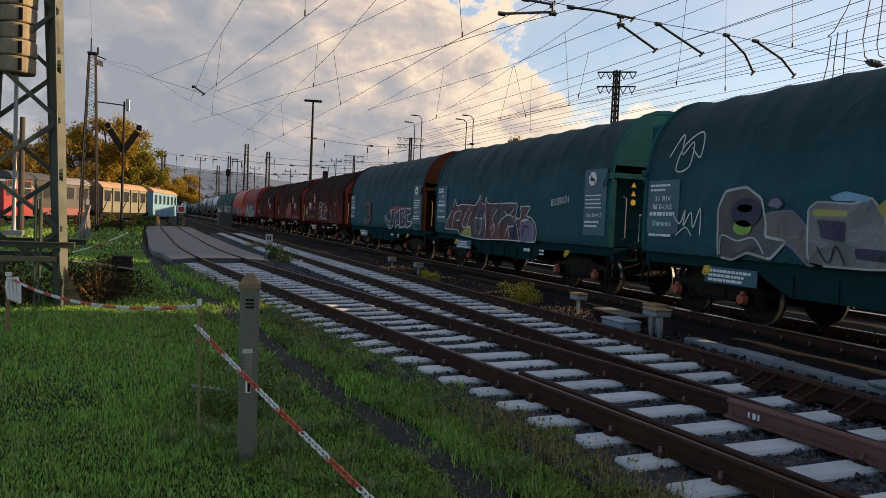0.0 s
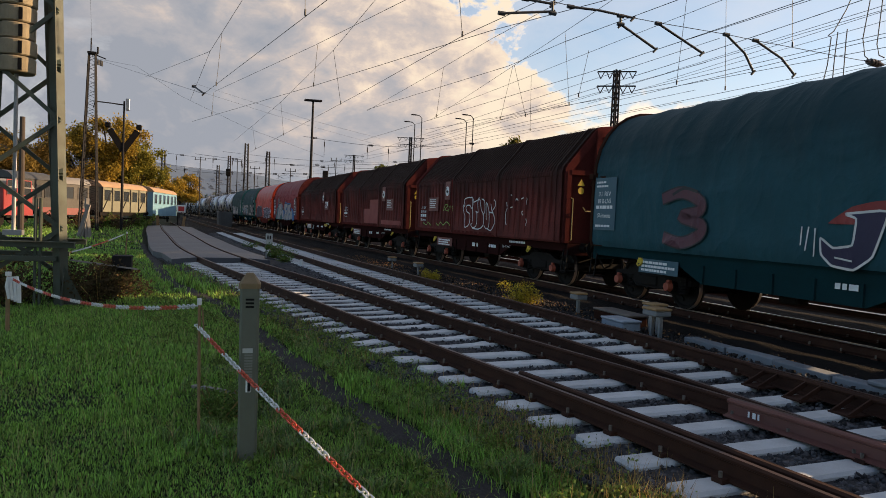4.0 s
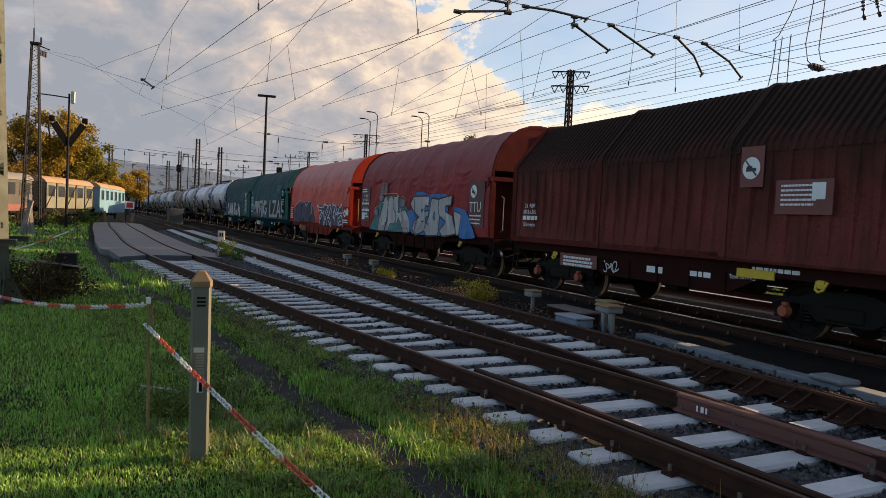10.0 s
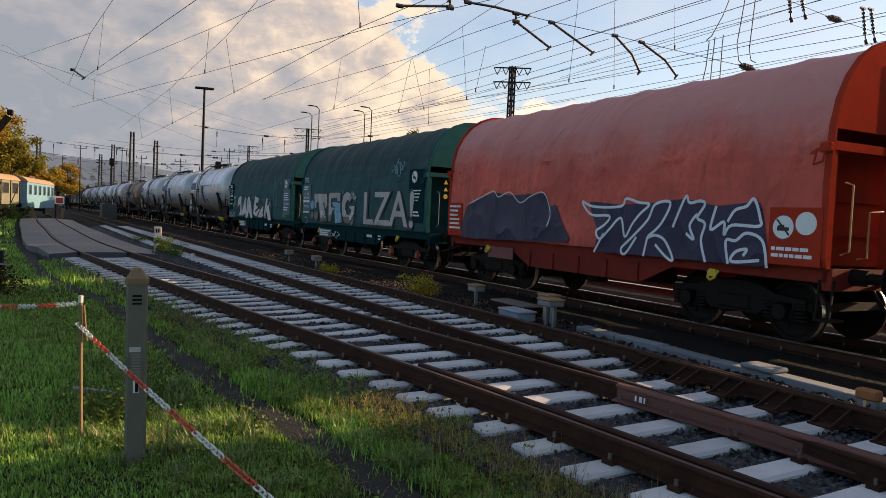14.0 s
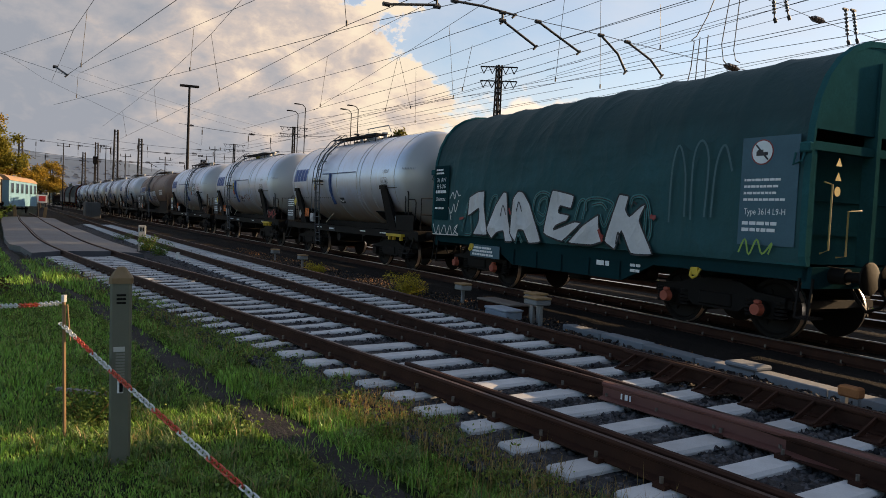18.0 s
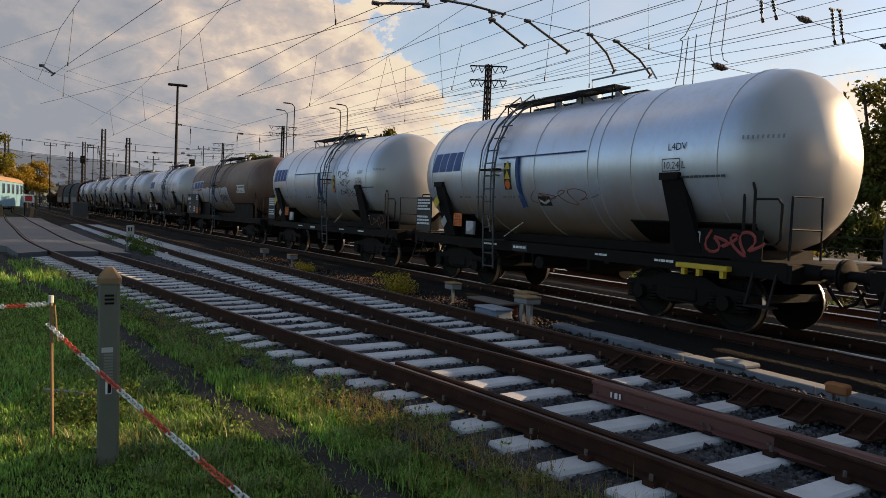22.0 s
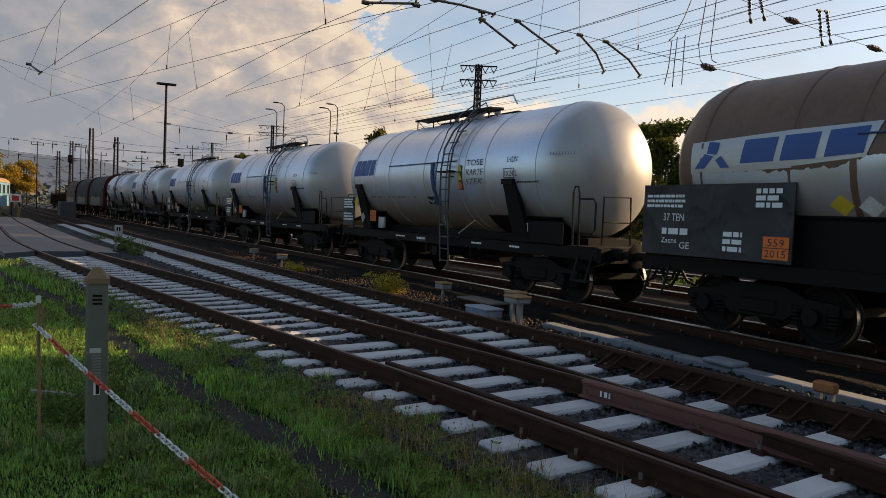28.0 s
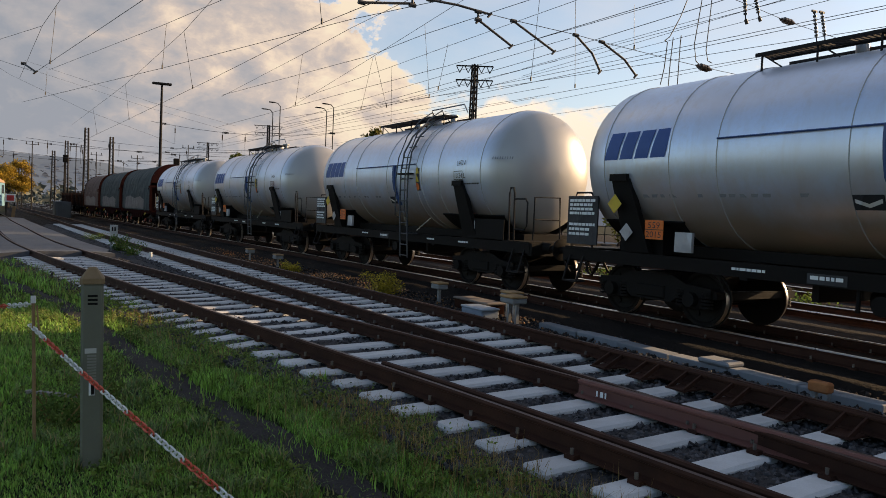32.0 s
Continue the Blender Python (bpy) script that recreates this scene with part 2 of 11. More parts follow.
def box(bm, x0, x1, y0, y1, z0, z1, mi=0, bevel=0.0, m=None):
    vs = [bm.verts.new((x, y, z)) for x in (x0, x1) for y in (y0, y1) for z in (z0, z1)]
    fs = [bm.faces.new([vs[i] for i in q]) for q in ((0, 1, 3, 2), (4, 6, 7, 5), (0, 4, 5, 1), (2, 3, 7, 6), (0, 2, 6, 4), (1, 5, 7, 3))]
    for f in fs:
        f.material_index = mi
    if bevel:
        es = {e for f in fs for e in f.edges}
        r = bmesh.ops.bevel(bm, geom=list(es), offset=bevel, segments=1, affect="EDGES")
        vs = list({v for f in r["faces"] for v in f.verts} | {v for v in vs if v.is_valid})
    if m is not None:
        bmesh.ops.transform(bm, matrix=m, verts=[v for v in vs if v.is_valid])
    return vs


def rod(bm, a, b, r, n=8, r2=None, mi=0, caps=True):
    a, b = Vector(a), Vector(b)
    d = (b - a)
    q = d.to_track_quat("Z", "Y").to_matrix()
    r2 = r if r2 is None else r2
    rings = []
    for c, rad in ((a, r), (b, r2)):
        rings.append([bm.verts.new(c + q @ Vector((rad * math.cos(2 * math.pi * i / n), rad * math.sin(2 * math.pi * i / n), 0))) for i in range(n)])
    for i in range(n):
        bm.faces.new((rings[0][i], rings[0][(i + 1) % n], rings[1][(i + 1) % n], rings[1][i])).material_index = mi
    if caps:
        bm.faces.new(rings[0][::-1]).material_index = mi
        bm.faces.new(rings[1]).material_index = mi


def tube(bm, pts, r, n=6, mi=0):
    pts = [Vector(p) for p in pts]
    rings = []
    for i, p in enumerate(pts):
        d = (pts[min(i + 1, len(pts) - 1)] - pts[max(i - 1, 0)]).normalized()
        up = Vector((0, 0, 1)) if abs(d.z) < 0.95 else Vector((1, 0, 0))
        u = d.cross(up).normalized()
        v = u.cross(d)
        rings.append([bm.verts.new(p + r * (math.cos(2 * math.pi * k / n) * u + math.sin(2 * math.pi * k / n) * v)) for k in range(n)])
    for i in range(len(rings) - 1):
        for k in range(n):
            bm.faces.new((rings[i][k], rings[i][(k + 1) % n], rings[i + 1][(k + 1) % n], rings[i + 1][k])).material_index = mi
    bm.faces.new(rings[0][::-1]).material_index = mi
    bm.faces.new(rings[-1]).material_index = mi


def beam(bm, a, b, w, h, mi=0):
    """A flat bar from a to b, w across and h deep."""
    a, b = Vector(a), Vector(b)
    q = (b - a).to_track_quat("Z", "Y").to_matrix()
    c = [q @ Vector((sx * w / 2, sy * h / 2, 0)) for sx, sy in ((-1, -1), (1, -1), (1, 1), (-1, 1))]
    lo, hi = [bm.verts.new(a + k) for k in c], [bm.verts.new(b + k) for k in c]
    for i in range(4):
        bm.faces.new((lo[i], lo[(i + 1) % 4], hi[(i + 1) % 4], hi[i])).material_index = mi
    bm.faces.new(lo[::-1]).material_index = mi
    bm.faces.new(hi).material_index = mi


def loft(bm, sections, close=False, caps=True, mi=0):
    """Skin rings of points of equal count."""
    rings = [[bm.verts.new(p) for p in s] for s in sections]
    n = len(rings[0])
    for i in range(len(rings) - 1):
        for k in range(n if close else n - 1):
            bm.faces.new((rings[i][k], rings[i][(k + 1) % n], rings[i + 1][(k + 1) % n], rings[i + 1][k])).material_index = mi
    if caps and close:
        bm.faces.new(rings[0][::-1]).material_index = mi
        bm.faces.new(rings[-1]).material_index = mi
    return rings


def prism(bm, outline, x0, x1, mi=0):
    """An outline in (y, z), drawn out along x."""
    loft(bm, [[(x0, y, z) for y, z in outline], [(x1, y, z) for y, z in outline]], True, True, mi)


def soup(name, verts, faces, mat):
    me = bpy.data.meshes.new(name)
    me.from_pydata(verts, [], faces)
    me.materials.append(mat)
    return me


# ---- the lines of the yard ----
def smooth_line(points):
    xs, ys = [p[0] for p in points], [p[1] for p in points]
    n = len(xs)
    d = [(ys[i + 1] - ys[i]) / (xs[i + 1] - xs[i]) for i in range(n - 1)]
    s = [d[0]] + [(d[i - 1] + d[i]) / 2 for i in range(1, n - 1)] + [d[-1]]

    def at(x):
        if x <= xs[0]:
            return ys[0] + s[0] * (x - xs[0])
        if x >= xs[-1]:
            return ys[-1] + s[-1] * (x - xs[-1])
        i = max(k for k in range(n - 1) if xs[k] <= x)
        h = xs[i + 1] - xs[i]
        u = (x - xs[i]) / h
        return (2 * u**3 - 3 * u * u + 1) * ys[i] + (u**3 - 2 * u * u + u) * h * s[i] + (3 * u * u - 2 * u**3) * ys[i + 1] + (u**3 - u * u) * h * s[i + 1]

    return at


siding_y = smooth_line([(-90, -3.3), (-76, -2.3), (-60, -1.5), (-46, -0.62), (-32, 0.3), (-26, 0.98), (-20, 1.87), (-16, 2.55), (-12, 3.2), (-9, 3.72), (-6, 4.23), (-3, 4.62), (2, 5.1), (9, 5.6), (20, 5.93), (60, 5.97)])
loop_y = smooth_line([(-300, -8.4), (-47, 3.85), (-35, 4.42), (-25, 4.95), (-18, 5.38), (-12, 5.70), (-8, 5.87), (-4, 5.96), (60, 5.97)])


def train_y(x):
    u = -11.0 - x
    if u <= 0:
        return 10.41
    return 10.41 - (0.047 * u * u / 24 if u < 12 else 0.047 * (u - 6)) - 0.00008 * max(0.0, -x - 70) ** 2


def line_frame(f, x):
    h = 0.2
    t = Vector((2 * h, f(x + h) - f(x - h), 0)).normalized()
    return Vector((x, f(x), 0)), t, Vector((-t.y, t.x, 0))


RAIL = [(-0.075, -0.172), (0.075, -0.172), (0.075, -0.160), (0.012, -0.140), (0.009, -0.050), (0.034, -0.038), (0.036, -0.017), (0.021, 0.0), (-0.021, 0.0), (-0.036, -0.017), (-0.034, -0.038), (-0.009, -0.050), (-0.012, -0.140), (-0.075, -0.160)]


def rail_mesh(name, f, off, xs, head, body=RUST, lift=0.0, wide=1.0):
    bm = bmesh.new()
    secs = []
    for x in xs:
        o, t, n = line_frame(f, x)
        secs.append([o + n * (off + u * wide) + Vector((0, 0, z + lift)) for u, z in RAIL])
    loft(bm, secs, True)
    limit = 0.45 if head is SHINY else 0.75
    bm.normal_update()
    for fc in bm.faces:
        if fc.normal.z > limit and fc.calc_center_median().z > -0.02 + lift:
            fc.material_index = 1
    return mesh_of(name, bm, [body, head])


def steps(a, b, near=1.0):
    """Stations along x, closer together near the viewer."""
    out, x = [], a
    while x < b:
        out.append(x)
        x += near if x > -45 else (3.0 if x > -120 else 8.0)
    return out + [b]


def build_ground():
    bm = bmesh.new()
    xs = [-4000, -1500, -600, -320, -200, -140] + [-110 + 4 * i for i in range(16)] + [-46 + 1.5 * i for i in range(38)] + [14, 22, 40, 90, 250, 600, 1500, 4000]
    ys = [-4000, -1200, -400, -150, -70, -40] + [-28 + 3 * i for i in range(6)] + [-11.5 + 0.7 * i for i in range(34)] + [14, 20, 30, 50, 90, 200, 500, 1500, 4000]
    grid = []
    for x in xs:
        row = []
        for y in ys:
            z = -0.30
            if -60 < x < 8 and -16 < y < 4:
                z += 0.05 * noise.noise((x * 0.35, y * 0.35, 0)) + 0.025 * noise.noise((x * 1.3, y * 1.3, 4))
            if y > siding_y(max(-90, min(x, 50))) - 1.6:
                z = -0.36
            if math.hypot(x, y) > 600:
                z = -1.0
            row.append(bm.verts.new((x, y, z)))
        grid.append(row)
    for i in range(len(xs) - 1):
        for j in range(len(ys) - 1):
            f = bm.faces.new((grid[i][j], grid[i + 1][j], grid[i + 1][j + 1], grid[i][j + 1]))
            cx, cy = (xs[i] + xs[i + 1]) / 2, (ys[j] + ys[j + 1]) / 2
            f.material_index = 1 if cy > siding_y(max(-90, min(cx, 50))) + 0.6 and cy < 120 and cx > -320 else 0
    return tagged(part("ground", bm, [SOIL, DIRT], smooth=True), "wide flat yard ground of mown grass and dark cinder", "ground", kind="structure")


build_ground()


def ballast_bed(name, f, a, b, half, top, label, right_half=None, mat=None):
    bm = bmesh.new()
    rh = right_half or half
    secs = []
    for x in steps(a, b, 0.7):
        o, t, n = line_frame(f, x)
        s = []
        for u, z in ((-half - 0.55, -0.40), (-half, top), (-half * 0.6, top + 0.01), (-0.45, top), (0, top + 0.015), (0.45, top), (rh * 0.6, top + 0.01), (rh, top), (rh + 0.45, -0.40)):
            w = 0.03 * noise.noise((x * 1.7, u * 3, 2))
            s.append(o + n * (u + w) + Vector((0, 0, z + (0.02 * noise.noise((x * 2.3, u * 2.9, 7)) if z > -0.3 else 0))))
        secs.append(s)
    loft(bm, secs)
    return tagged(part(name, bm, mat or BALLAST, smooth=True), label, "ballast", kind="structure")


ballast_bed("ballast_siding", siding_y, -80, 16, 1.45, -0.235, "grey crushed stone ballast under the siding")
ballast_bed("ballast_loop", loop_y, -62, 40, 1.55, -0.245, "grey crushed stone ballast under the loop line")
ballast_bed("ballast_throat", loop_y, -160, -62, 1.55, -0.2, "dark stained ballast far down the loop line", mat=DIRT)
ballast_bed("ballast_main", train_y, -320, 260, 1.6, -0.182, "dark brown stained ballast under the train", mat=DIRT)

# a moulded concrete sleeper: waisted in the middle, broad under the rails, falling away at the ends
SLEEPER_BM = bmesh.new()
SLEEPER_SHAPE = [(-1.30, 0.085, -0.222, 0.125), (-1.27, 0.100, -0.206, 0.14), (-1.02, 0.108, -0.190, 0.15), (-0.92, 0.110, -0.178, 0.15), (-0.58, 0.110, -0.178, 0.15), (-0.42, 0.094, -0.192, 0.135), (0.0, 0.082, -0.200, 0.115)]
SLEEPER_SHAPE += [(-y, a, z, b) for y, a, z, b in SLEEPER_SHAPE[-2::-1]]
loft(SLEEPER_BM, [[(-b, y, -0.37), (-a - 0.012, y, z - 0.014), (-a, y, z), (a, y, z), (a + 0.012, y, z - 0.014), (b, y, -0.37)] for y, a, z, b in SLEEPER_SHAPE], True)
SLEEPER = mesh_of("sleeper", SLEEPER_BM, CONCRETE)
LONG = {}


def long_sleeper(length):
    k = round(length * 5)
    if k not in LONG:
        bm = bmesh.new()
        box(bm, -0.13, 0.13, -k / 10, k / 10, -0.36, -0.178, bevel=0.025)
        LONG[k] = mesh_of("sleeper", bm, CONCRETE)
    return LONG[k]


TIMBER = paint("old_wood_sleeper", (0.020, 0.015, 0.012), 0.9, vary=0.5, scale=4, fine=50, bump=0.6, per_object=0.2)
TIMBER_BM = bmesh.new()
box(TIMBER_BM, -0.12, 0.12, -1.3, 1.3, -0.34, -0.185, bevel=0.02)
WOOD_SLEEPER = mesh_of("sleeper", TIMBER_BM, TIMBER)


def clip_set(bm, o, t, n, off):
    """Two spring clips with bolts, either side of a rail."""
    for s in (-1, 1):
        c = o + n * (off + s * 0.105)
        m = Matrix.Translation((c.x, c.y, -0.178)) @ Matrix.Rotation(math.atan2(t.y, t.x), 4, "Z")
        box(bm, -0.05, 0.05, -0.035, 0.035, 0, 0.035, m=m)
        rod(bm, (c.x, c.y, -0.15), (c.x, c.y, -0.098), 0.016, 6, mi=1)


def build_track(name, f, a, b, head, label, mesh=None, spacing=0.6, clip_from=-22.0, fill=None):
    tr = thing(name, label, "railway track", kind="structure")
    xs = steps(a, b)
    for off in (-0.7535, 0.7535):
        part("rail", rail_mesh("rail", f, off, xs, head), None, tr)
    clips = bmesh.new()
    x = a + 0.3
    while x < b:
        o, t, n = line_frame(f, x)
        ok = fill is None or fill(x)
        if ok and x > -110 and x < 14:
            part("sleeper", mesh or SLEEPER, None, tr, at=Matrix.Translation(o) @ Matrix.Rotation(math.atan2(t.y, t.x) + random.uniform(-0.006, 0.006), 4, "Z"))
        if ok and clip_from < x < 6:
            for off in (-0.7535, 0.7535):
                clip_set(clips, o, t, n, off)
        x += spacing * t.x
    tagged(part("rail_fastening", clips, [RUST, BOLT], tr, "rusty rail clips with bare bolts"), kind="stuff")
    return tr


SLAB_A, SLAB_B = -72.0, -26.0
siding = build_track("track_siding", siding_y, -90, 30, DULLHEAD, "rusty siding rails curving away over pale concrete sleepers", fill=lambda x: SLAB_B < x < -9.2)
loop = build_track("track_loop", loop_y, -160, 60, DULLHEAD, "rusty loop line rails on pale concrete sleepers", fill=lambda x: -62 < x < -9.2)
main = build_track("track_main", train_y, -320, 260, SHINY, "bright worn rails of the line that the train runs on", WOOD_SLEEPER, clip_from=-16)

# long sleepers where the two lines meet, guard rails and the crossing
turnout = thing("turnout", "railway turnout crossing with guard rails and long concrete sleepers", "turnout", kind="structure")
clips = bmesh.new()
for i in range(28):
    x = -9.0 + 0.6 * i
    if x > 7:
        break
    ya, yb = siding_y(x), loop_y(x)
    lo, hi = ya - 0.7535 - 0.46, yb + 0.7535 + 0.46
    mid = (lo + hi) / 2
    tilt = math.atan2((siding_y(x + 0.5) - siding_y(x - 0.5) + loop_y(x + 0.5) - loop_y(x - 0.5)) / 2, 1.0)
    part("sleeper", long_sleeper(hi - lo), None, turnout, at=pose(x, mid, 0, 0, 0, math.degrees(tilt)))
    for f, off in ((siding_y, -0.7535), (siding_y, 0.7535), (loop_y, -0.7535), (loop_y, 0.7535)):
        o, t, n = line_frame(f, x)
        clip_set(clips, o, t, n, off)
tagged(part("rail_fastening", clips, [RUST, BOLT], turnout, "rusty rail clips with bare bolts"), kind="stuff")
gx = [-7.1 + 0.25 * i for i in range(25)]
part("guard_rail", rail_mesh("guard_rail", siding_y, -0.7535 + 0.115, gx, RUST, RUST, lift=0.012), None, turnout, "rusty guard rail beside the running rail")
gx = [-6.9 + 0.25 * i for i in range(25)]
part("guard_rail", rail_mesh("guard_rail", loop_y, 0.7535 - 0.13, gx, RUST, RUST, lift=0.01), None, turnout, "rusty guard rail beside the running rail")
gx = [-5.45 + 0.25 * i for i in range(22)]
part("wing_rail", rail_mesh("wing_rail", siding_y, 0.66, gx, PINKRUST, PINKRUST, lift=0.015, wide=1.0), None, turnout, "pinkish rusty wing rail of the crossing")
for k, (dx, wd) in enumerate(((0.0, 0.018), (0.05, 0.035), (0.105, 0.018))):
    o, t, n = line_frame(siding_y, -5.2 + dx)
    bm = bmesh.new()
    box(bm, 0, wd, -0.004, 0.0, -0.105, -0.05, m=Matrix.Translation(o + n * (0.66 - 0.040)) @ Matrix.Rotation(math.atan2(t.y, t.x), 4, "Z"))
    part("painted_mark", bm, WHITE, turnout, "white painted mark on the rail web")
for i in range(8):
    x = -6.6 + 0.6 * i
    o, t, n = line_frame(loop_y, x)
    bm = bmesh.new()
    for s in (-0.1, 0.1):
        beam(bm, o + n * 0.60 + t * s + Vector((0, 0, -0.03)), o + n * 0.30 + t * s + Vector((0, 0, -0.175)), 0.02, 0.05)
    box(bm, -0.13, 0.13, 0.28, 0.68, -0.178, -0.160, m=Matrix.Translation(o) @ Matrix.Rotation(math.atan2(t.y, t.x), 4, "Z"))
    part("guard_rail_chair", bm, RUST, turnout, "rusty bracing chair")

# ---- rolling stock ----
JOINTS = [0, -12.6, -25.1, -37.7, -49.9, -62.3, -74.8, -86.9, -99.0, -111.2, -123.6, -136.2, -149.05, -164.1, -177.3, -190.6, -203.7, -217.0, -230.4, -242.7, -255.0, -267.3, -279.6, -291.9]
RUN = [(0, -13.48), (3, 3.69), (6, 21.35), (8, 33.21), (12.5, 60.27), (14, 69.36), (17, 87.4), (18.5, 96.56), (20.5, 108.67), (25, 136.27), (32, 179.15)]
run = smooth_line(RUN)


def wagon_pose(t, mid, half=3.6):
    x = run(t) + mid
    a, b = x - half, x + half
    ya, yb = train_y(a), train_y(b)
    return pose(x, (ya + yb) / 2, 0, 0, 0, math.degrees(math.atan2(yb - ya, b - a)))


TRAIN = []
CACHE = {}


def cached(key, make, mat, smooth=False):
    if key not in CACHE:
        bm = bmesh.new()
        make(bm)
        CACHE[key] = mesh_of(key[0], bm, mat, smooth)
    return CACHE[key]


def piece(name, parent, make, mat, label="", at=None, key=None, smooth=False):
    """A part whose mesh is shared by all alike wagons."""
    k = (name, key) if key is not None else None
    if k is None:
        bm = bmesh.new()
        make(bm)
        me = mesh_of(name, bm, mat, smooth)
    else:
        me = cached(k, make, mat, smooth)
    return part(name, me, None, parent, label, at=at)


def lathe_y(bm, prof, x, z, n=24, mi=0):
    """Rings (y, radius) round an axle along y."""
    loft(bm, [[(x + r * math.cos(2 * math.pi * i / n), y, z + r * math.sin(2 * math.pi * i / n)) for i in range(n)] for y, r in prof], True, True, mi)


def wheelset_bm(bm):
    for s in (-1, 1):
        pr = [(0.66, 0.10), (0.675, 0.40), (0.68, 0.485), (0.705, 0.488), (0.715, 0.462), (0.80, 0.456), (0.805, 0.40), (0.775, 0.37), (0.755, 0.16), (0.84, 0.11), (0.86, 0.09)]
        lathe_y(bm, [(s * y, r) for y, r in pr], 0, 0)
    for f in bm.faces:
        c = f.calc_center_median()
        if 0.455 < math.hypot(c.x, c.z) < 0.463:
            f.material_index = 1
    rod(bm, (0, -0.98, 0), (0, 0.98, 0), 0.08, 10)
    for a in range(3):
        for s in (-1, 1):
            c, q = 0.27 * math.cos(a * 2.09), 0.27 * math.sin(a * 2.09)
            rod(bm, (c, s * 0.76, q), (c, s * 0.785, q), 0.05, 8)


def bogie_bm(bm):
    for s in (-1, 1):
        y0, y1 = (0.93 * s, 1.05 * s) if s > 0 else (-1.05, -0.93)
        out = [(-1.25, 0.50), (-1.25, 0.66), (-0.75, 0.70), (-0.45, 0.82), (0.45, 0.82), (0.75, 0.70), (1.25, 0.66), (1.25, 0.50), (0.62, 0.50), (0.45, 0.36), (-0.45, 0.36), (-0.62, 0.50)]
        lo, hi = [bm.verts.new((x, y0, z)) for x, z in out], [bm.verts.new((x, y1, z)) for x, z in out]
        for i in range(len(out)):
            j = (i + 1) % len(out)
            bm.faces.new((lo[i], lo[j], hi[j], hi[i]))
        bm.faces.new(lo)
        bm.faces.new(hi[::-1])
        for ax in (-0.9, 0.9):
            box(bm, ax - 0.17, ax + 0.17, min(y0, y1) + 0.0, max(y0, y1) + 0.06 * (s > 0), 0.30, 0.62, bevel=0.03)
            rod(bm, (ax, s * 0.98, 0.46), (ax, s * 1.16, 0.46), 0.12, 12)
            for d in (-0.26, 0.26):
                for k in range(5):
                    rod(bm, (ax + d, s * 1.0, 0.34 + 0.055 * k), (ax + d, s * 1.0, 0.375 + 0.055 * k), 0.095, 10)
        box(bm, -0.32, 0.32, min(y0, y1) - 0.03, max(y0, y1) + 0.03, 0.40, 0.62, bevel=0.02)
    box(bm, -0.28, 0.28, -1.0, 1.0, 0.55, 0.84)
    for e in (-1.28, 1.28):
        box(bm, e - 0.05, e + 0.05, -1.0, 1.0, 0.50, 0.62)
    for e in (-0.42, 0.42):
        box(bm, e - 0.04, e + 0.04, -0.80, 0.80, 0.28, 0.44)


WHEELS = []


def add_bogie(wagon, x, caps):
    b = piece("bogie", wagon, bogie_bm, BLACK, "black cast steel bogie", key=1, at=pose(x, 0, 0))
    for ax in (-0.9, 0.9):
        w = piece("wheelset", b, wheelset_bm, [BLACK, SHINY], "dark steel wheelset", key=1, at=pose(ax, 0, 0.46), smooth=True)
        WHEELS.append((w, ax))
        if caps:
            def cap(bm):
                rod(bm, (0, -1.17, 0.46), (0, -1.27, 0.46), 0.105, 14, 0.085)
                box(bm, -0.05, 0.05, -1.24, -1.16, 0.54, 0.60, bevel=0.015)
            piece("axle_cover", b, cap, REDCAP, "dull red axle cover", key=1, at=pose(ax, 0, 0), smooth=True)
    return b


def buffer_bm(bm):
    rod(bm, (0, 0, 0), (0.30, 0, 0), 0.125, 14, 0.11)
    rod(bm, (0.30, 0, 0), (0.58, 0, 0), 0.075, 12)
    loft(bm, [[(x, r * math.cos(2 * math.pi * i / 18), r * math.sin(2 * math.pi * i / 18)) for i in range(18)] for x, r in ((0.56, 0.10), (0.575, 0.225), (0.60, 0.225), (0.615, 0.18))], True)


def ends_gear(wagon, end, z=1.05, key=""):
    for s in (-1, 1):
        for y in (-0.875, 0.875):
            piece("buffer", wagon, buffer_bm, BLACK, "black sprung buffer", key=1, at=pose(s * end, y, z, 0, 0, 0 if s > 0 else 180), smooth=True)

    for s in (-1, 1):
        def hook(bm):
            rod(bm, (s * end, 0, 1.02), (s * (end + 0.45), 0, 1.0), 0.045, 8)
            tube(bm, [(s * (end + 0.3), 0.03, 1.0), (s * (end + 0.42), 0.03, 0.8), (s * (end + 0.6), 0.03, 0.86)], 0.03, 6)
            for y in (-0.35, 0.35):
                tube(bm, [(s * (end - 0.05), y, 0.98), (s * (end + 0.12), y, 0.72), (s * (end + 0.25), y * 0.9, 0.55), (s * (end + 0.42), y * 0.8, 0.62), (s * (end + 0.52), y * 0.7, 0.8)], 0.028, 6)
        piece("coupling", wagon, hook, BLACK, "black screw coupling with brake hoses", key=(key or end, s))


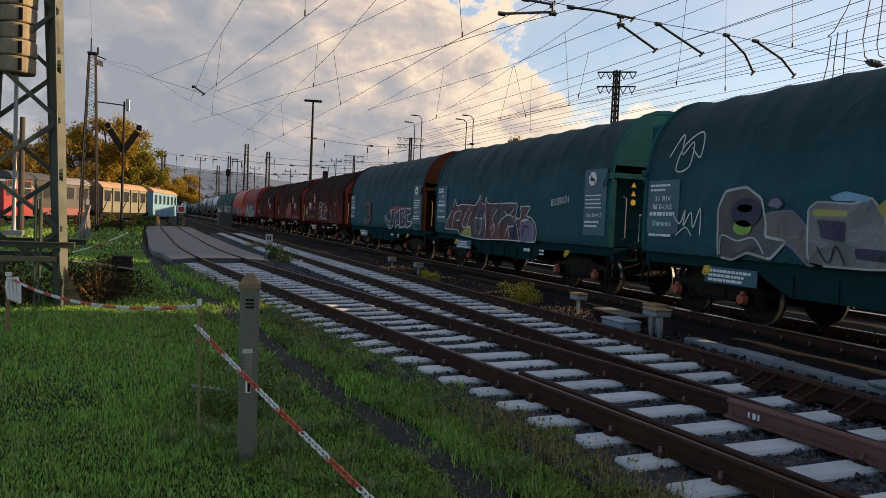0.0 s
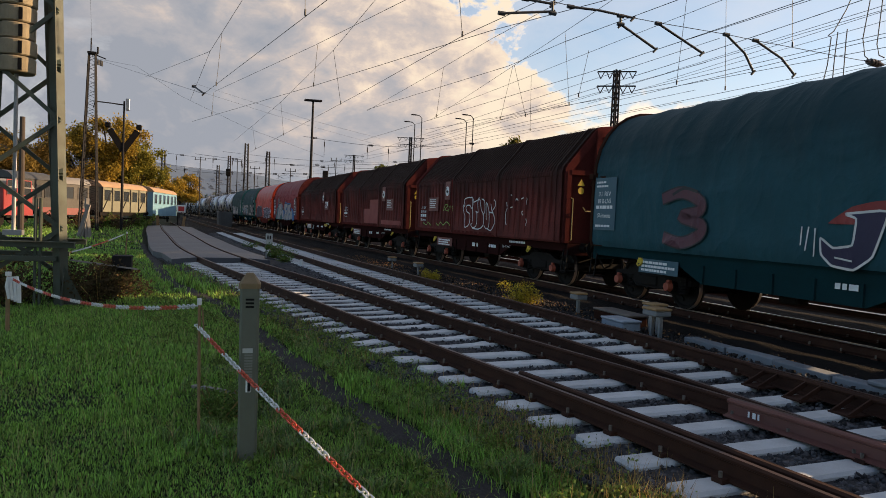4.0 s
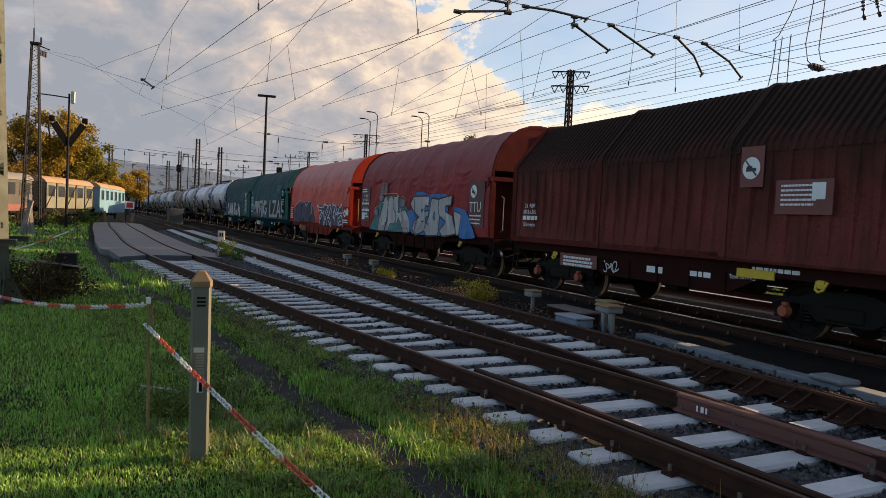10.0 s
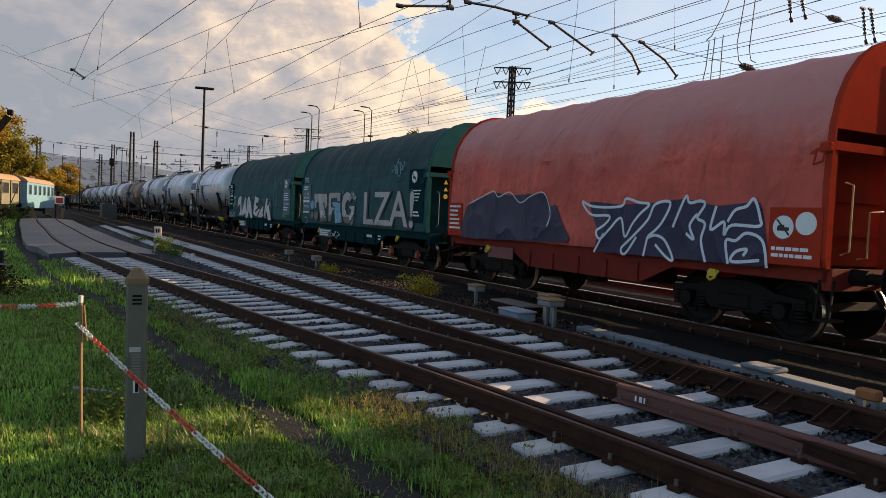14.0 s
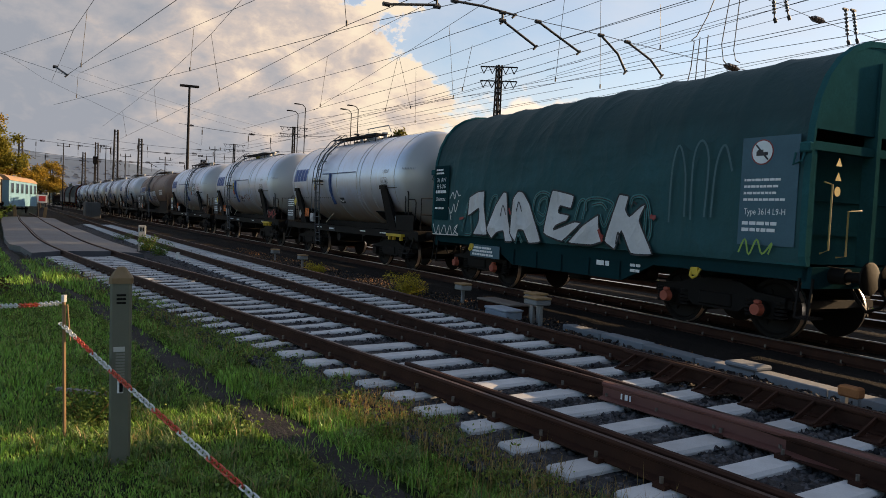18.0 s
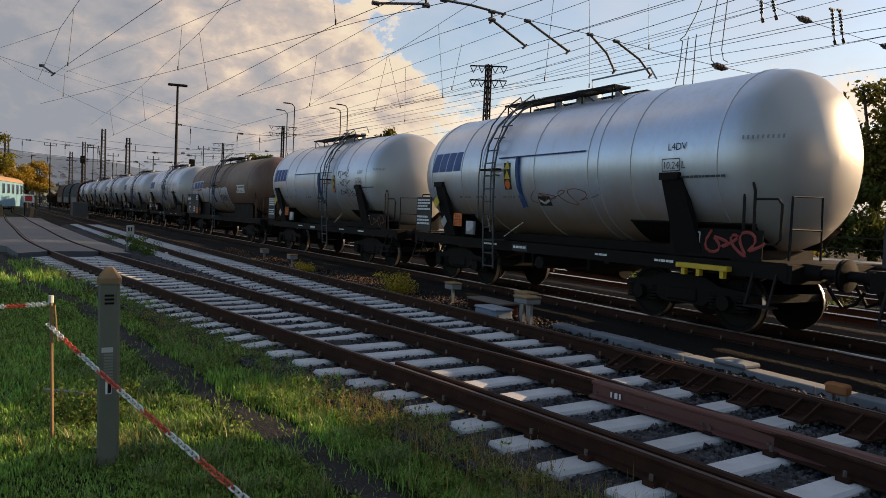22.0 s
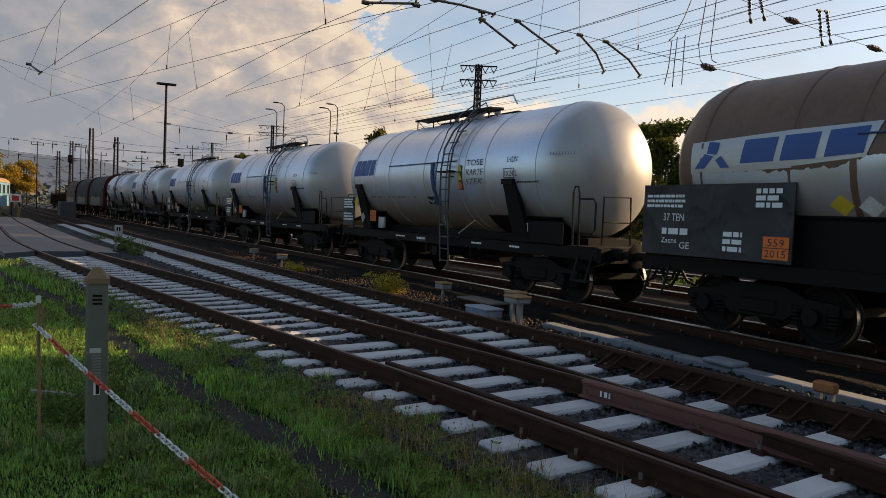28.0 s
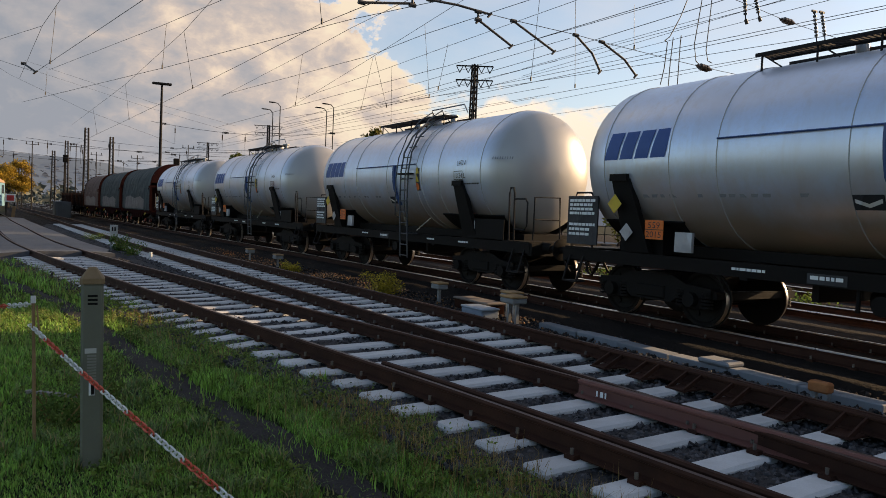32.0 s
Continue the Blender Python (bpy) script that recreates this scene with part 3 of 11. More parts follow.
def sole_frame(wagon, half, colour, key, belly=True):
    def mk(bm):
        for s in (-1, 1):
            box(bm, -half, half, s * 1.30 - 0.04, s * 1.30 + 0.04, 0.96, 1.16)
            box(bm, -half, half, s * 1.30 - 0.08, s * 1.30 + 0.08, 1.14, 1.165)
            if belly:
                out = [(-2.55, 0.97), (-1.75, 0.62), (1.75, 0.62), (2.55, 0.97)]
                lo, hi = [bm.verts.new((x, s * 1.30 - 0.03, z)) for x, z in out], [bm.verts.new((x, s * 1.30 + 0.03, z)) for x, z in out]
                for i in range(4):
                    bm.faces.new((lo[i], lo[(i + 1) % 4], hi[(i + 1) % 4], hi[i]))
                bm.faces.new(lo)
                bm.faces.new(hi[::-1])
                for x in (-1.7, -0.85, 0, 0.85, 1.7):
                    box(bm, x - 0.03, x + 0.03, s * 1.30 - 0.07, s * 1.30 + 0.07, 0.63, 0.97)
            for x in (-half, half):
                box(bm, x - 0.07, x + 0.07, min(0, s * 1.34), max(0, s * 1.34), 0.86, 1.16)
        box(bm, -half, half, -0.35, 0.35, 0.88, 1.10)
        for x in (-2.6, -1.3, 0, 1.3, 2.6):
            box(bm, x - 0.05, x + 0.05, -1.28, 1.28, 0.95, 1.08)
    return piece("underframe", wagon, mk, colour, key=key)


def brake_gear(wagon, key):
    def mk(bm):
        rod(bm, (-0.9, 0.35, 0.66), (0.6, 0.35, 0.66), 0.19, 14)
        rod(bm, (1.0, -0.3, 0.70), (1.5, -0.3, 0.70), 0.16, 12)
        for y in (-0.7, 0.1):
            rod(bm, (-3.0, y, 0.60), (3.0, y, 0.62), 0.02, 6)
        box(bm, -0.3, 0.1, -0.9, -0.6, 0.45, 0.80, bevel=0.03)
    piece("brake_gear", wagon, mk, BLACK, "black brake cylinder and rods", key=key)


# text and plain bars on flat panels of the near side
def lettering(wagon, text, x, z, h, mat, y=-1.475, name="lettering", label="", shear=0.0, width=None, turn=0.0, fat=0.0):
    key = ("text", text, round(h, 3), shear, round(fat, 3), width)
    if key not in CACHE:
        c = bpy.data.curves.new("lettering", "FONT")
        c.body, c.size, c.shear, c.offset, c.resolution_u = text, h, shear, fat, 2
        c.align_x = "CENTER"
        tmp = new("lettering_tmp", c)
        dg = bpy.context.evaluated_depsgraph_get()
        me = bpy.data.meshes.new_from_object(tmp.evaluated_get(dg))
        bpy.data.objects.remove(tmp)
        if width:
            xs = [v.co.x for v in me.vertices]
            k = width / (max(xs) - min(xs))
            for v in me.vertices:
                v.co.x *= k
        CACHE[key] = me
    me = CACHE[key].copy() if CACHE[key].users else CACHE[key]
    me.materials.clear()
    me.materials.append(mat)
    return tagged(part(name, me, None, wagon, label, at=pose(x, y, z, 90, turn, 0)), kind="stuff")


def panel(wagon, x0, x1, z0, z1, mat, y=-1.47, name="panel", label="", thick=0.006):
    def mk(bm):
        box(bm, x0, x1, y - thick, y, z0, z1)
    return piece(name, wagon, mk, mat, label)


def bars(wagon, x0, x1, z0, rows, mat=None, y=-1.476, name="marking", h=0.05, gap=0.045, label="white stencilled marking", seed=1):
    """Writing too small to read: rows of short bars."""
    rnd = random.Random(seed)

    def mk(bm):
        for r in range(rows):
            x, z = x0, z0 - r * (h + gap)
            end = x1 - rnd.random() * 0.25 * (x1 - x0)
            while x < end:
                w = rnd.uniform(0.8, 2.6) * h
                box(bm, x, min(x + w, x1), y - 0.004, y, z - h, z)
                x += w + 0.4 * h
    return tagged(piece(name, wagon, mk, mat or WHITE), label, kind="stuff")


TARP = [(1.42, 1.17), (1.465, 1.30), (1.47, 1.8), (1.47, 2.35), (1.455, 2.7), (1.42, 3.08), (1.33, 3.44), (1.16, 3.77), (0.92, 4.04), (0.63, 4.23), (0.32, 4.34), (0.0, 4.37)]


def tarp_bm(half, seed, slack):
    """A tarpaulin drawn over ten hoops: it sinks between them and hangs in slack swags under the eaves."""
    fine = []
    for (y0, z0), (y1, z1) in zip(TARP, TARP[1:]):
        k = max(1, round(math.hypot(y1 - y0, z1 - z0) / (0.055 if 2.3 < z1 < 3.75 else 0.16)))
        fine += [(y0 + (y1 - y0) * i / k, z0 + (z1 - z0) * i / k) for i in range(k)]
    fine.append(TARP[-1])
    prof = [(-y, z) for y, z in fine] + [(y, z) for y, z in TARP[::-1][1:]]
    rnd = random.Random(seed * 11)
    spans = 9
    swags = [[(rnd.uniform(2.62, 3.25), rnd.uniform(0.10, 0.34), rnd.uniform(0.020, 0.045), rnd.uniform(-0.5, 0.5)) for q in range(3)] for i in range(spans + 1)]

    def mk(bm):
        n = int(half * 2 / 0.085)
        secs = []
        for i in range(n + 1):
            x = -half + 2 * half * i / n
            u = (x + half) / (2 * half) * spans
            f = u - math.floor(u)
            sag = abs(math.sin(math.pi * u)) ** 0.6
            s = []
            for y, z in prof:
                k = 1 - 0.030 * sag * max(0.0, min(1.0, (z - 2.3) / 1.0))
                w = 0.0
                if 1.3 < z < 3.7:
                    w = (0.012 if z < 2.5 else 0.022) * slack * noise.noise((x * 1.6 + seed * 7, z * 1.1, seed))
                if y < 0 and 2.45 < z < 3.7:
                    a = slack * min(1.0, (z - 2.45) / 0.2, (3.7 - z) / 0.3)
                    for zc, dip, amp, lean in swags[min(spans, int(u))]:
                        d = z - (zc + dip * (4 * (f - 0.5) ** 2 - 0.5) + lean * (f - 0.5) * 0.4 + 0.05 * noise.noise((x * 3, zc * 9, seed)))
                        w += a * amp * sag * (math.exp(-(d / 0.045) ** 2) - 0.5 * math.exp(-((d + 0.10) / 0.07) ** 2))
                    fold = noise.noise((x * 2.2 + z * 1.3, z * 1.6 - x * 0.5, seed + 9.0))
                    w += a * 0.028 * (0.35 - abs(fold)) * (1 if z < 3.5 else 0.5)
                s.append((x, y * (k if z > 2.4 else 1) + (w if y > 0 else -w), 1.17 + (z - 1.17) * (1 - 0.013 * sag * max(0, min(1, (z - 3.0))))))
            secs.append(s)
        loft(bm, secs)
    return mk


def outline_wall(bm, prof, x, t):
    pr = [(-y, z) for y, z in prof] + [(y, z) for y, z in prof[::-1][1:]]
    loft(bm, [[(x - t / 2, y, z) for y, z in pr], [(x + t / 2, y, z) for y, z in pr]], True)


def tarp_wagon(mid, length, tarp, frame_mat, end_mat, label, seed, group="sheeted steel coil wagons", caps=True, slack=0.25):
    w = thing("tarpaulin_wagon", label, "freight wagon", group)
    half = length / 2 - 0.72
    piece("tarpaulin", w, tarp_bm(half, seed, slack), tarp, "taut tarpaulin over hoops", smooth=True)
    for s in (-1, 1):
        def hoop(bm):
            pr = [(-y, z) for y, z in TARP] + [(y, z) for y, z in TARP[::-1][1:]]
            loft(bm, [[(s * half + dx, y * k, 1.17 + (z - 1.17) * k) for y, z in pr] for dx, k in ((-0.05, 1.012), (0.05, 1.012), (0.05, 0.985))])
        piece("end_hoop", w, hoop, end_mat)

        def wall(bm):
            pr = [(y * 0.97, 1.17 + (z - 1.17) * 0.985) for y, z in TARP]
            outline_wall(bm, [p for p in pr if p[1] > 2.8], s * (half + 0.005), 0.06)
        piece("end_wall", w, wall, end_mat, "arched steel end wall")

        def lower(bm):
            box(bm, min(s * (half - 0.45), s * (half - 0.40)), max(s * (half - 0.45), s * (half - 0.40)), -1.38, 1.38, 1.17, 2.85)
            box(bm, min(s * (half - 0.10), s * (half + 0.05)), max(s * (half - 0.10), s * (half + 0.05)), -1.44, 1.44, 2.76, 2.88)
            box(bm, min(s * (half - 0.12), s * (half + 0.08)), max(s * (half - 0.12), s * (half + 0.08)), -0.05, 0.05, 1.17, 4.10)
            for y in (-1.38, 1.38):
                box(bm, min(s * (half - 0.42), s * (half + 0.03)), max(s * (half - 0.42), s * (half + 0.03)), y - 0.05, y + 0.05, 1.17, 2.8)
            for z in (1.6, 2.1):
                box(bm, min(s * (half - 0.40), s * (half - 0.34)), max(s * (half - 0.40), s * (half - 0.34)), -1.3, 1.3, z, z + 0.07)
        piece("end_frame", w, lower, end_mat)

        def rails(bm):
            tube(bm, [(s * (half + 0.02), -1.12, 1.35), (s * (half + 0.14), -1.12, 1.4), (s * (half + 0.14), -1.12, 2.3), (s * (half + 0.02), -1.12, 2.34)], 0.014)
            tube(bm, [(s * (half + 0.02), -0.75, 1.3), (s * (half + 0.16), -0.75, 1.32), (s * (half + 0.16), -0.75, 1.95), (s * (half + 0.16), -0.45, 1.97), (s * (half + 0.02), -0.45, 1.97)], 0.014)
        piece("handrail", w, rails, PALE_YELLOW if seed % 2 else ZINC, "bent steel handrail")

        def step(bm):
            box(bm, s * half - 0.12, s * half + 0.12, -1.42, -1.1, 0.44, 0.47)
            beam(bm, (s * half - 0.1, -1.4, 0.46), (s * half - 0.1, -1.34, 1.0), 0.03, 0.03)
            beam(bm, (s * half + 0.1, -1.4, 0.46), (s * half + 0.1, -1.34, 1.0), 0.03, 0.03)
        piece("footstep", w, step, BLACK)

        def latch(bm):
            tube(bm, [(s * (half - 0.03), -1.52, 2.72), (s * (half - 0.03), -1.56, 2.6), (s * (half - 0.16), -1.56, 2.56), (s * (half - 0.16), -1.52, 2.72)], 0.016)
            box(bm, s * half - 0.1, s * half + 0.06, -1.55, -1.45, 2.72, 2.86, bevel=0.02)
        piece("latch", w, latch, end_mat)
        add_bogie(w, s * (half - 1.75), caps)
    sole_frame(w, half, frame_mat, (round(half, 2), frame_mat.name))
    brake_gear(w, 1)
    ends_gear(w, half, key=round(half, 2))
    for x in (-half + 1.9, half - 1.9):
        def hook(bm):
            tube(bm, [(x - 0.09, -1.36, 0.98), (x - 0.06, -1.42, 0.86), (x, -1.43, 0.83), (x + 0.06, -1.42, 0.86), (x + 0.09, -1.36, 0.98)], 0.022)
            box(bm, x - 0.06, x + 0.06, -1.40, -1.36, 0.88, 1.0)
        piece("rope_hook", w, hook, YELLOW, "yellow towing hook", key=round(x, 2))
    TRAIN.append((w, mid))
    return w, half


HOOD = [(1.42, 1.17), (1.45, 1.22), (1.45, 2.2), (1.45, 3.02), (1.40, 3.12), (0.62, 4.05), (0.50, 4.14), (0.2, 4.18), (0.0, 4.19)]


def hood_bm(x0, x1, grow, period):
    """Sides with upright ribs, and over them a finer ribbed roof that stands out at the eaves."""
    def stations(pitch, edge, share):
        xs, x = [(x0, 0.0), (x0 + edge, 0.0)], x0 + edge + 0.01
        n = max(1, round((x1 - x0 - 2 * edge - 0.02) / pitch))
        q = (x1 - x0 - 2 * edge - 0.02) / n
        for i in range(n):
            a = x + q * i
            xs += [(a + q * 0.10, -1.0), (a + q * (0.94 - share), -1.0), (a + q * (1 - share), 0.0), (a + q * 0.98, 0.0)]
        return xs + [(x1 - edge, 0.0), (x1, 0.0)]

    def mk(bm):
        side = HOOD[:4]
        for s in (-1, 1):
            loft(bm, [[(x, s * (y + grow + (d * 0.075 if 1.25 < z < 3.0 else 0.0)), z) for y, z in side] for x, d in stations(period * 1.15, 0.24, 0.34)][::-s])
        roof = [(1.475, 2.90)] + HOOD[3:]
        roof = [(-y, z) for y, z in roof] + [(y, z) for y, z in roof[::-1][1:]]
        secs = []
        for x, d in stations(period * 0.5, 0.05, 0.42):
            secs.append([(x, y + (1 if y > 0 else -1 if y < 0 else 0) * (grow + d * 0.028), z + (min(grow, 0.02) + d * 0.028) * (1 if z > 3.05 else 0)) for y, z in roof])
        loft(bm, secs)
    return mk


def hood_wagon(mid, length, hood, frame_mat, label, seed):
    w = thing("hood_wagon", label, "freight wagon", "telescopic hood wagons")
    half = length / 2 - 0.72
    third = half * 2 / 3
    for x0, x1, g in ((-half, -third / 2 + 0.1, 0.0), (third / 2 - 0.1, half, 0.10), (-third / 2, third / 2, 0.05)):
        piece("hood", w, hood_bm(x0, x1, g, 0.30), hood, "ribbed sliding steel hood")
    for x, g in ((-third / 2 + 0.07, 0.055), (third / 2 - 0.07, 0.055), (third / 2 + 0.02, 0.105), (half - 0.30, 0.105)):
        def flange(bm):
            pr = [(-y, z) for y, z in HOOD] + [(y, z) for y, z in HOOD[::-1][1:]]

            def ring(dx, out):
                return [(x + dx, y + (1 if y > 0 else -1 if y < 0 else 0) * out, z + (out - g + min(g, 0.02) if z > 3.05 else 0)) for y, z in pr]
            loft(bm, [ring(-0.055, g - 0.05), ring(-0.055, g + 0.022), ring(0.055, g + 0.022), ring(0.055, g - 0.05)])
        piece("hood_flange", w, flange, hood, "folded edge flange of the hood", key=(round(x, 2), g))
    for s in (-1, 1):
        def frame_(bm):
            pr = [(-y, z) for y, z in HOOD] + [(y, z) for y, z in HOOD[::-1][1:]]
            loft(bm, [[(s * half + dx, y * k, 1.17 + (z - 1.17) * k) for y, z in pr] for dx, k in ((-0.16, 1.0), (-0.16, 1.02), (0.04, 1.02), (0.04, 0.93))])
        piece("hood_frame", w, frame_, frame_mat)

        def wall(bm):
            outline_wall(bm, [(y * 0.96, 1.17 + (z - 1.17) * 0.975) for y, z in HOOD], s * (half - 0.045), 0.05)
        piece("end_wall", w, wall, frame_mat, "flat steel end wall")

        def braces(bm):
            box(bm, s * half - 0.10, s * half + 0.06, -1.3, 1.3, 2.92, 3.04)
            for y in (-0.55, 0.62):
                box(bm, s * half - 0.10, s * half + 0.10, y - 0.07, y + 0.07, 1.17, 4.1)
            for y in (-1.36, 1.36):
                box(bm, s * half - 0.10, s * half + 0.05, y - 0.06, y + 0.06, 1.17, 3.0)
        piece("end_brace", w, braces, frame_mat)

        def rails(bm):
            tube(bm, [(s * (half + 0.02), -1.28, 1.2), (s * (half + 0.13), -1.28, 1.25), (s * (half + 0.13), -1.28, 2.3), (s * (half + 0.02), -1.28, 2.33)], 0.015)
            tube(bm, [(s * (half + 0.02), -0.9, 2.1), (s * (half + 0.13), -0.9, 2.0), (s * (half + 0.13), -0.65, 2.0), (s * (half + 0.02), -0.65, 2.1)], 0.018)
        piece("handrail", w, rails, PALE_YELLOW if s > 0 else ZINC, "bent steel handrail")

        def step(bm):
            box(bm, s * half - 0.12, s * half + 0.12, -1.42, -1.1, 0.44, 0.47)
            beam(bm, (s * half - 0.1, -1.4, 0.46), (s * half - 0.1, -1.34, 1.0), 0.03, 0.03)
            beam(bm, (s * half + 0.1, -1.4, 0.46), (s * half + 0.1, -1.34, 1.0), 0.03, 0.03)
        piece("footstep", w, step, BLACK)
        add_bogie(w, s * (half - 1.75), True)
    sole_frame(w, half, FRAME_DARK, (round(half, 2), "soot"))

    def sill(bm):
        for y in (-1.50, 1.38):
            box(bm, -half, half, y, y + 0.12, 1.17, 1.29)
        for x in (-third / 2, third / 2):
            for y in (-1.53, 1.46):
                box(bm, x - 0.06, x + 0.06, y, y + 0.07, 1.29, 3.05)
    piece("side_sill", w, sill, frame_mat, key=(round(half, 2), frame_mat.name))
    brake_gear(w, 1)
    ends_gear(w, half, key=round(half, 2))
    for x in (-half + 1.9, half - 1.9):
        def hook(bm):
            tube(bm, [(x - 0.09, -1.36, 0.98), (x - 0.06, -1.42, 0.86), (x, -1.43, 0.83), (x + 0.06, -1.42, 0.86), (x + 0.09, -1.36, 0.98)], 0.022)
            box(bm, x - 0.06, x + 0.06, -1.40, -1.36, 0.88, 1.0)
        piece("rope_hook", w, hook, YELLOW, "yellow towing hook", key=round(x, 2))
    TRAIN.append((w, mid))
    return w, half


TANK_R, TANK_Z = 1.48, 2.74
LADDER = paint("grey_ladder_steel", (0.075, 0.08, 0.09), 0.5, metal=0.3, vary=0.4, scale=6, fine=40, bump=0.1)


def ring_pts(x, r, n=40):
    z = TANK_Z
    return [(x, r * math.cos(2 * math.pi * i / n), z + r * math.sin(2 * math.pi * i / n)) for i in range(n)]


def tank_wagon(mid, length, shell_mat, label, seed, style=0):
    """A bogie tank wagon; the barrel's radius and height are TANK_R and TANK_Z."""
    w = thing("tank_wagon", label, "tank wagon", "tank wagons")
    half = length / 2 - 0.62
    key = round(length, 2)
    b = -half + 0.10
    xl, xr = -half + 0.16, half - 0.58 if shell_mat is TANK_BROWN else min(b + {9: 10.90, 11: 10.77}.get(seed, 11.12), half + 0.35)
    lx = b + (3.80, 3.80, 3.80, 6.57)[style]
    px_ = b + (4.93, 4.93, 4.93, 5.97)[style]

    def shell(bm):
        secs = []
        prof = [(0.0, 0.01), (0.02, 0.30), (0.07, 0.62), (0.17, 0.93), (0.32, 1.18), (0.52, 1.36), (0.74, 1.45), (1.0, 1.48)]
        for d, r in prof:
            secs.append(ring_pts(xl + d, r * TANK_R / 1.48))
        for i in range(1, 10):
            secs.append(ring_pts(xl + 1.0 + (xr - xl - 2.0) * i / 10, TANK_R))
        for d, r in prof[::-1]:
            secs.append(ring_pts(xr - d, r * TANK_R / 1.48))
        loft(bm, secs, True)
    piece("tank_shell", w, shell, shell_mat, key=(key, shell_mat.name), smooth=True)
    for x in (xl + 1.02, b + 2.56, b + 3.45, b + 5.48, b + 7.12, b + 7.43, b + 8.27, xr - 1.02):
        def band(bm):
            wide = 0.045 if x in (b + 3.45, b + 7.12) else 0.018
            loft(bm, [ring_pts(x - wide - 0.01, TANK_R - 0.002), ring_pts(x - wide, TANK_R + 0.014), ring_pts(x + wide, TANK_R + 0.014), ring_pts(x + wide + 0.01, TANK_R - 0.002)])
        piece("tank_band", w, band, shell_mat, key=(key, round(x, 2), shell_mat.name), smooth=True)
    brown = shell_mat is TANK_BROWN
    for x0 in ((b + 2.6, b + 10.2) if brown else (b + 1.32, b + 9.03)):
        for y in (() if brown else (-1, 1)):
            def saddle(bm):
                out = [(x0 + 0.20, 1.16), (x0 + 0.75, 1.16), (x0 + 0.40, 2.42), (x0, 2.42)]
                a = [bm.verts.new((px, y * (1.27 if z < 2 else 1.50), z)) for px, z in out]
                b = [bm.verts.new((px, y * (1.17 if z < 2 else 1.38), z)) for px, z in out]
                for i in range(4):
                    bm.faces.new((a[i], a[(i + 1) % 4], b[(i + 1) % 4], b[i]))
                bm.faces.new(a)
                bm.faces.new(b[::-1])
                box(bm, x0 - 0.02, x0 + 0.38, min(y * 1.40, y * 1.53), max(y * 1.40, y * 1.53), 2.38, 2.50)
            piece("saddle", w, saddle, BLACK, "black steel saddle plate", key=(round(x0, 2), y))
        def cradle(bm):
            if brown:
                box(bm, a + 0.02, c - 0.02, -1.12, 1.12, 1.14, 1.84)
            else:
                box(bm, x0 - 0.1, x0 + 0.9, -1.1, 1.1, 1.14, 1.62)
        a = x0 - 1.05 if x0 > 0 else x0 - 0.5
        c = min(xr - 0.55, x0 + 1.55 + 0.45 * brown) if x0 > 0 else x0 + 1.3 + 0.4 * brown
        piece("cradle", w, cradle, BLACK, key=(round(x0, 2), brown))
        for y in (-1, 1):
            def skirt(bm):
                # a black plate wrapped round the belly, its upper edge rolled
                r = TANK_R + 0.022
                rows = []
                for i in range(8):
                    q = math.radians(-70 + (34 if brown else 26) * i / 7)
                    rows.append([(a, y * r * math.cos(q), TANK_Z + r * math.sin(q)), (c, y * r * math.cos(q), TANK_Z + r * math.sin(q))])
                loft(bm, rows)
            piece("skirt_plate", w, skirt, BLACK, "black plate round the tank belly", key=(key, round(x0, 2), y))

            def roll(bm):
                q = math.radians(-36 if brown else -44)
                r = TANK_R + 0.02
                rod(bm, (a, y * r * math.cos(q), TANK_Z + r * math.sin(q)), (c, y * r * math.cos(q), TANK_Z + r * math.sin(q)), 0.024, 6)
            piece("skirt_edge", w, roll, BLACK, key=(key, round(x0, 2), y))

    for y in (-1.22, 1.22):
        def sill_(bm):
            box(bm, -half, half, y - 0.05, y + 0.05, 0.92, 1.14)
        piece("side_sill", w, sill_, BLACK, "black steel side sill", key=(key, y))
    for x in (-half, -half + 1.5, -2.0, 2.0, half - 1.5, half):
        def bar_(bm):
            box(bm, x - 0.07, x + 0.07, -1.26, 1.26, 0.88, 1.145)
        piece("crossbar", w, bar_, BLACK, key=(key, round(x, 2)))
    for s in (-1, 1):
        def deck_(bm):
            box(bm, min(s * half, s * (half - 0.95)), max(s * half, s * (half - 0.95)), -1.27, 1.27, 1.145, 1.17)
        piece("end_platform", w, deck_, BLACK, "black end platform", key=(key, s))
    for x in (-1.1, 1.1):
        def hanger_(bm):
            box(bm, x - 0.05, x + 0.05, -0.9, 0.9, 0.66, 0.92)
        piece("hanger", w, hanger_, BLACK, key=x)

    def frame_(bm):
        box(bm, -half, half, -0.28, 0.28, 0.90, 1.14)
        box(bm, -half + 0.9, half - 0.9, -0.7, 0.7, 1.135, 1.31)

    def cross_pipe(bm):
        rod(bm, (0, -1.3, 0.75), (0, 1.3, 0.75), 0.13, 12)

    def cylinder_(bm):
        rod(bm, (-0.9, 0.3, 0.68), (0.9, 0.3, 0.68), 0.2, 12)
    piece("outlet_pipe", w, cross_pipe, BLACK, key=1, smooth=True)
    piece("brake_cylinder", w, cylinder_, BLACK, key=1, smooth=True)
    piece("centre_sill", w, frame_, BLACK, "black steel centre sill", key=key)

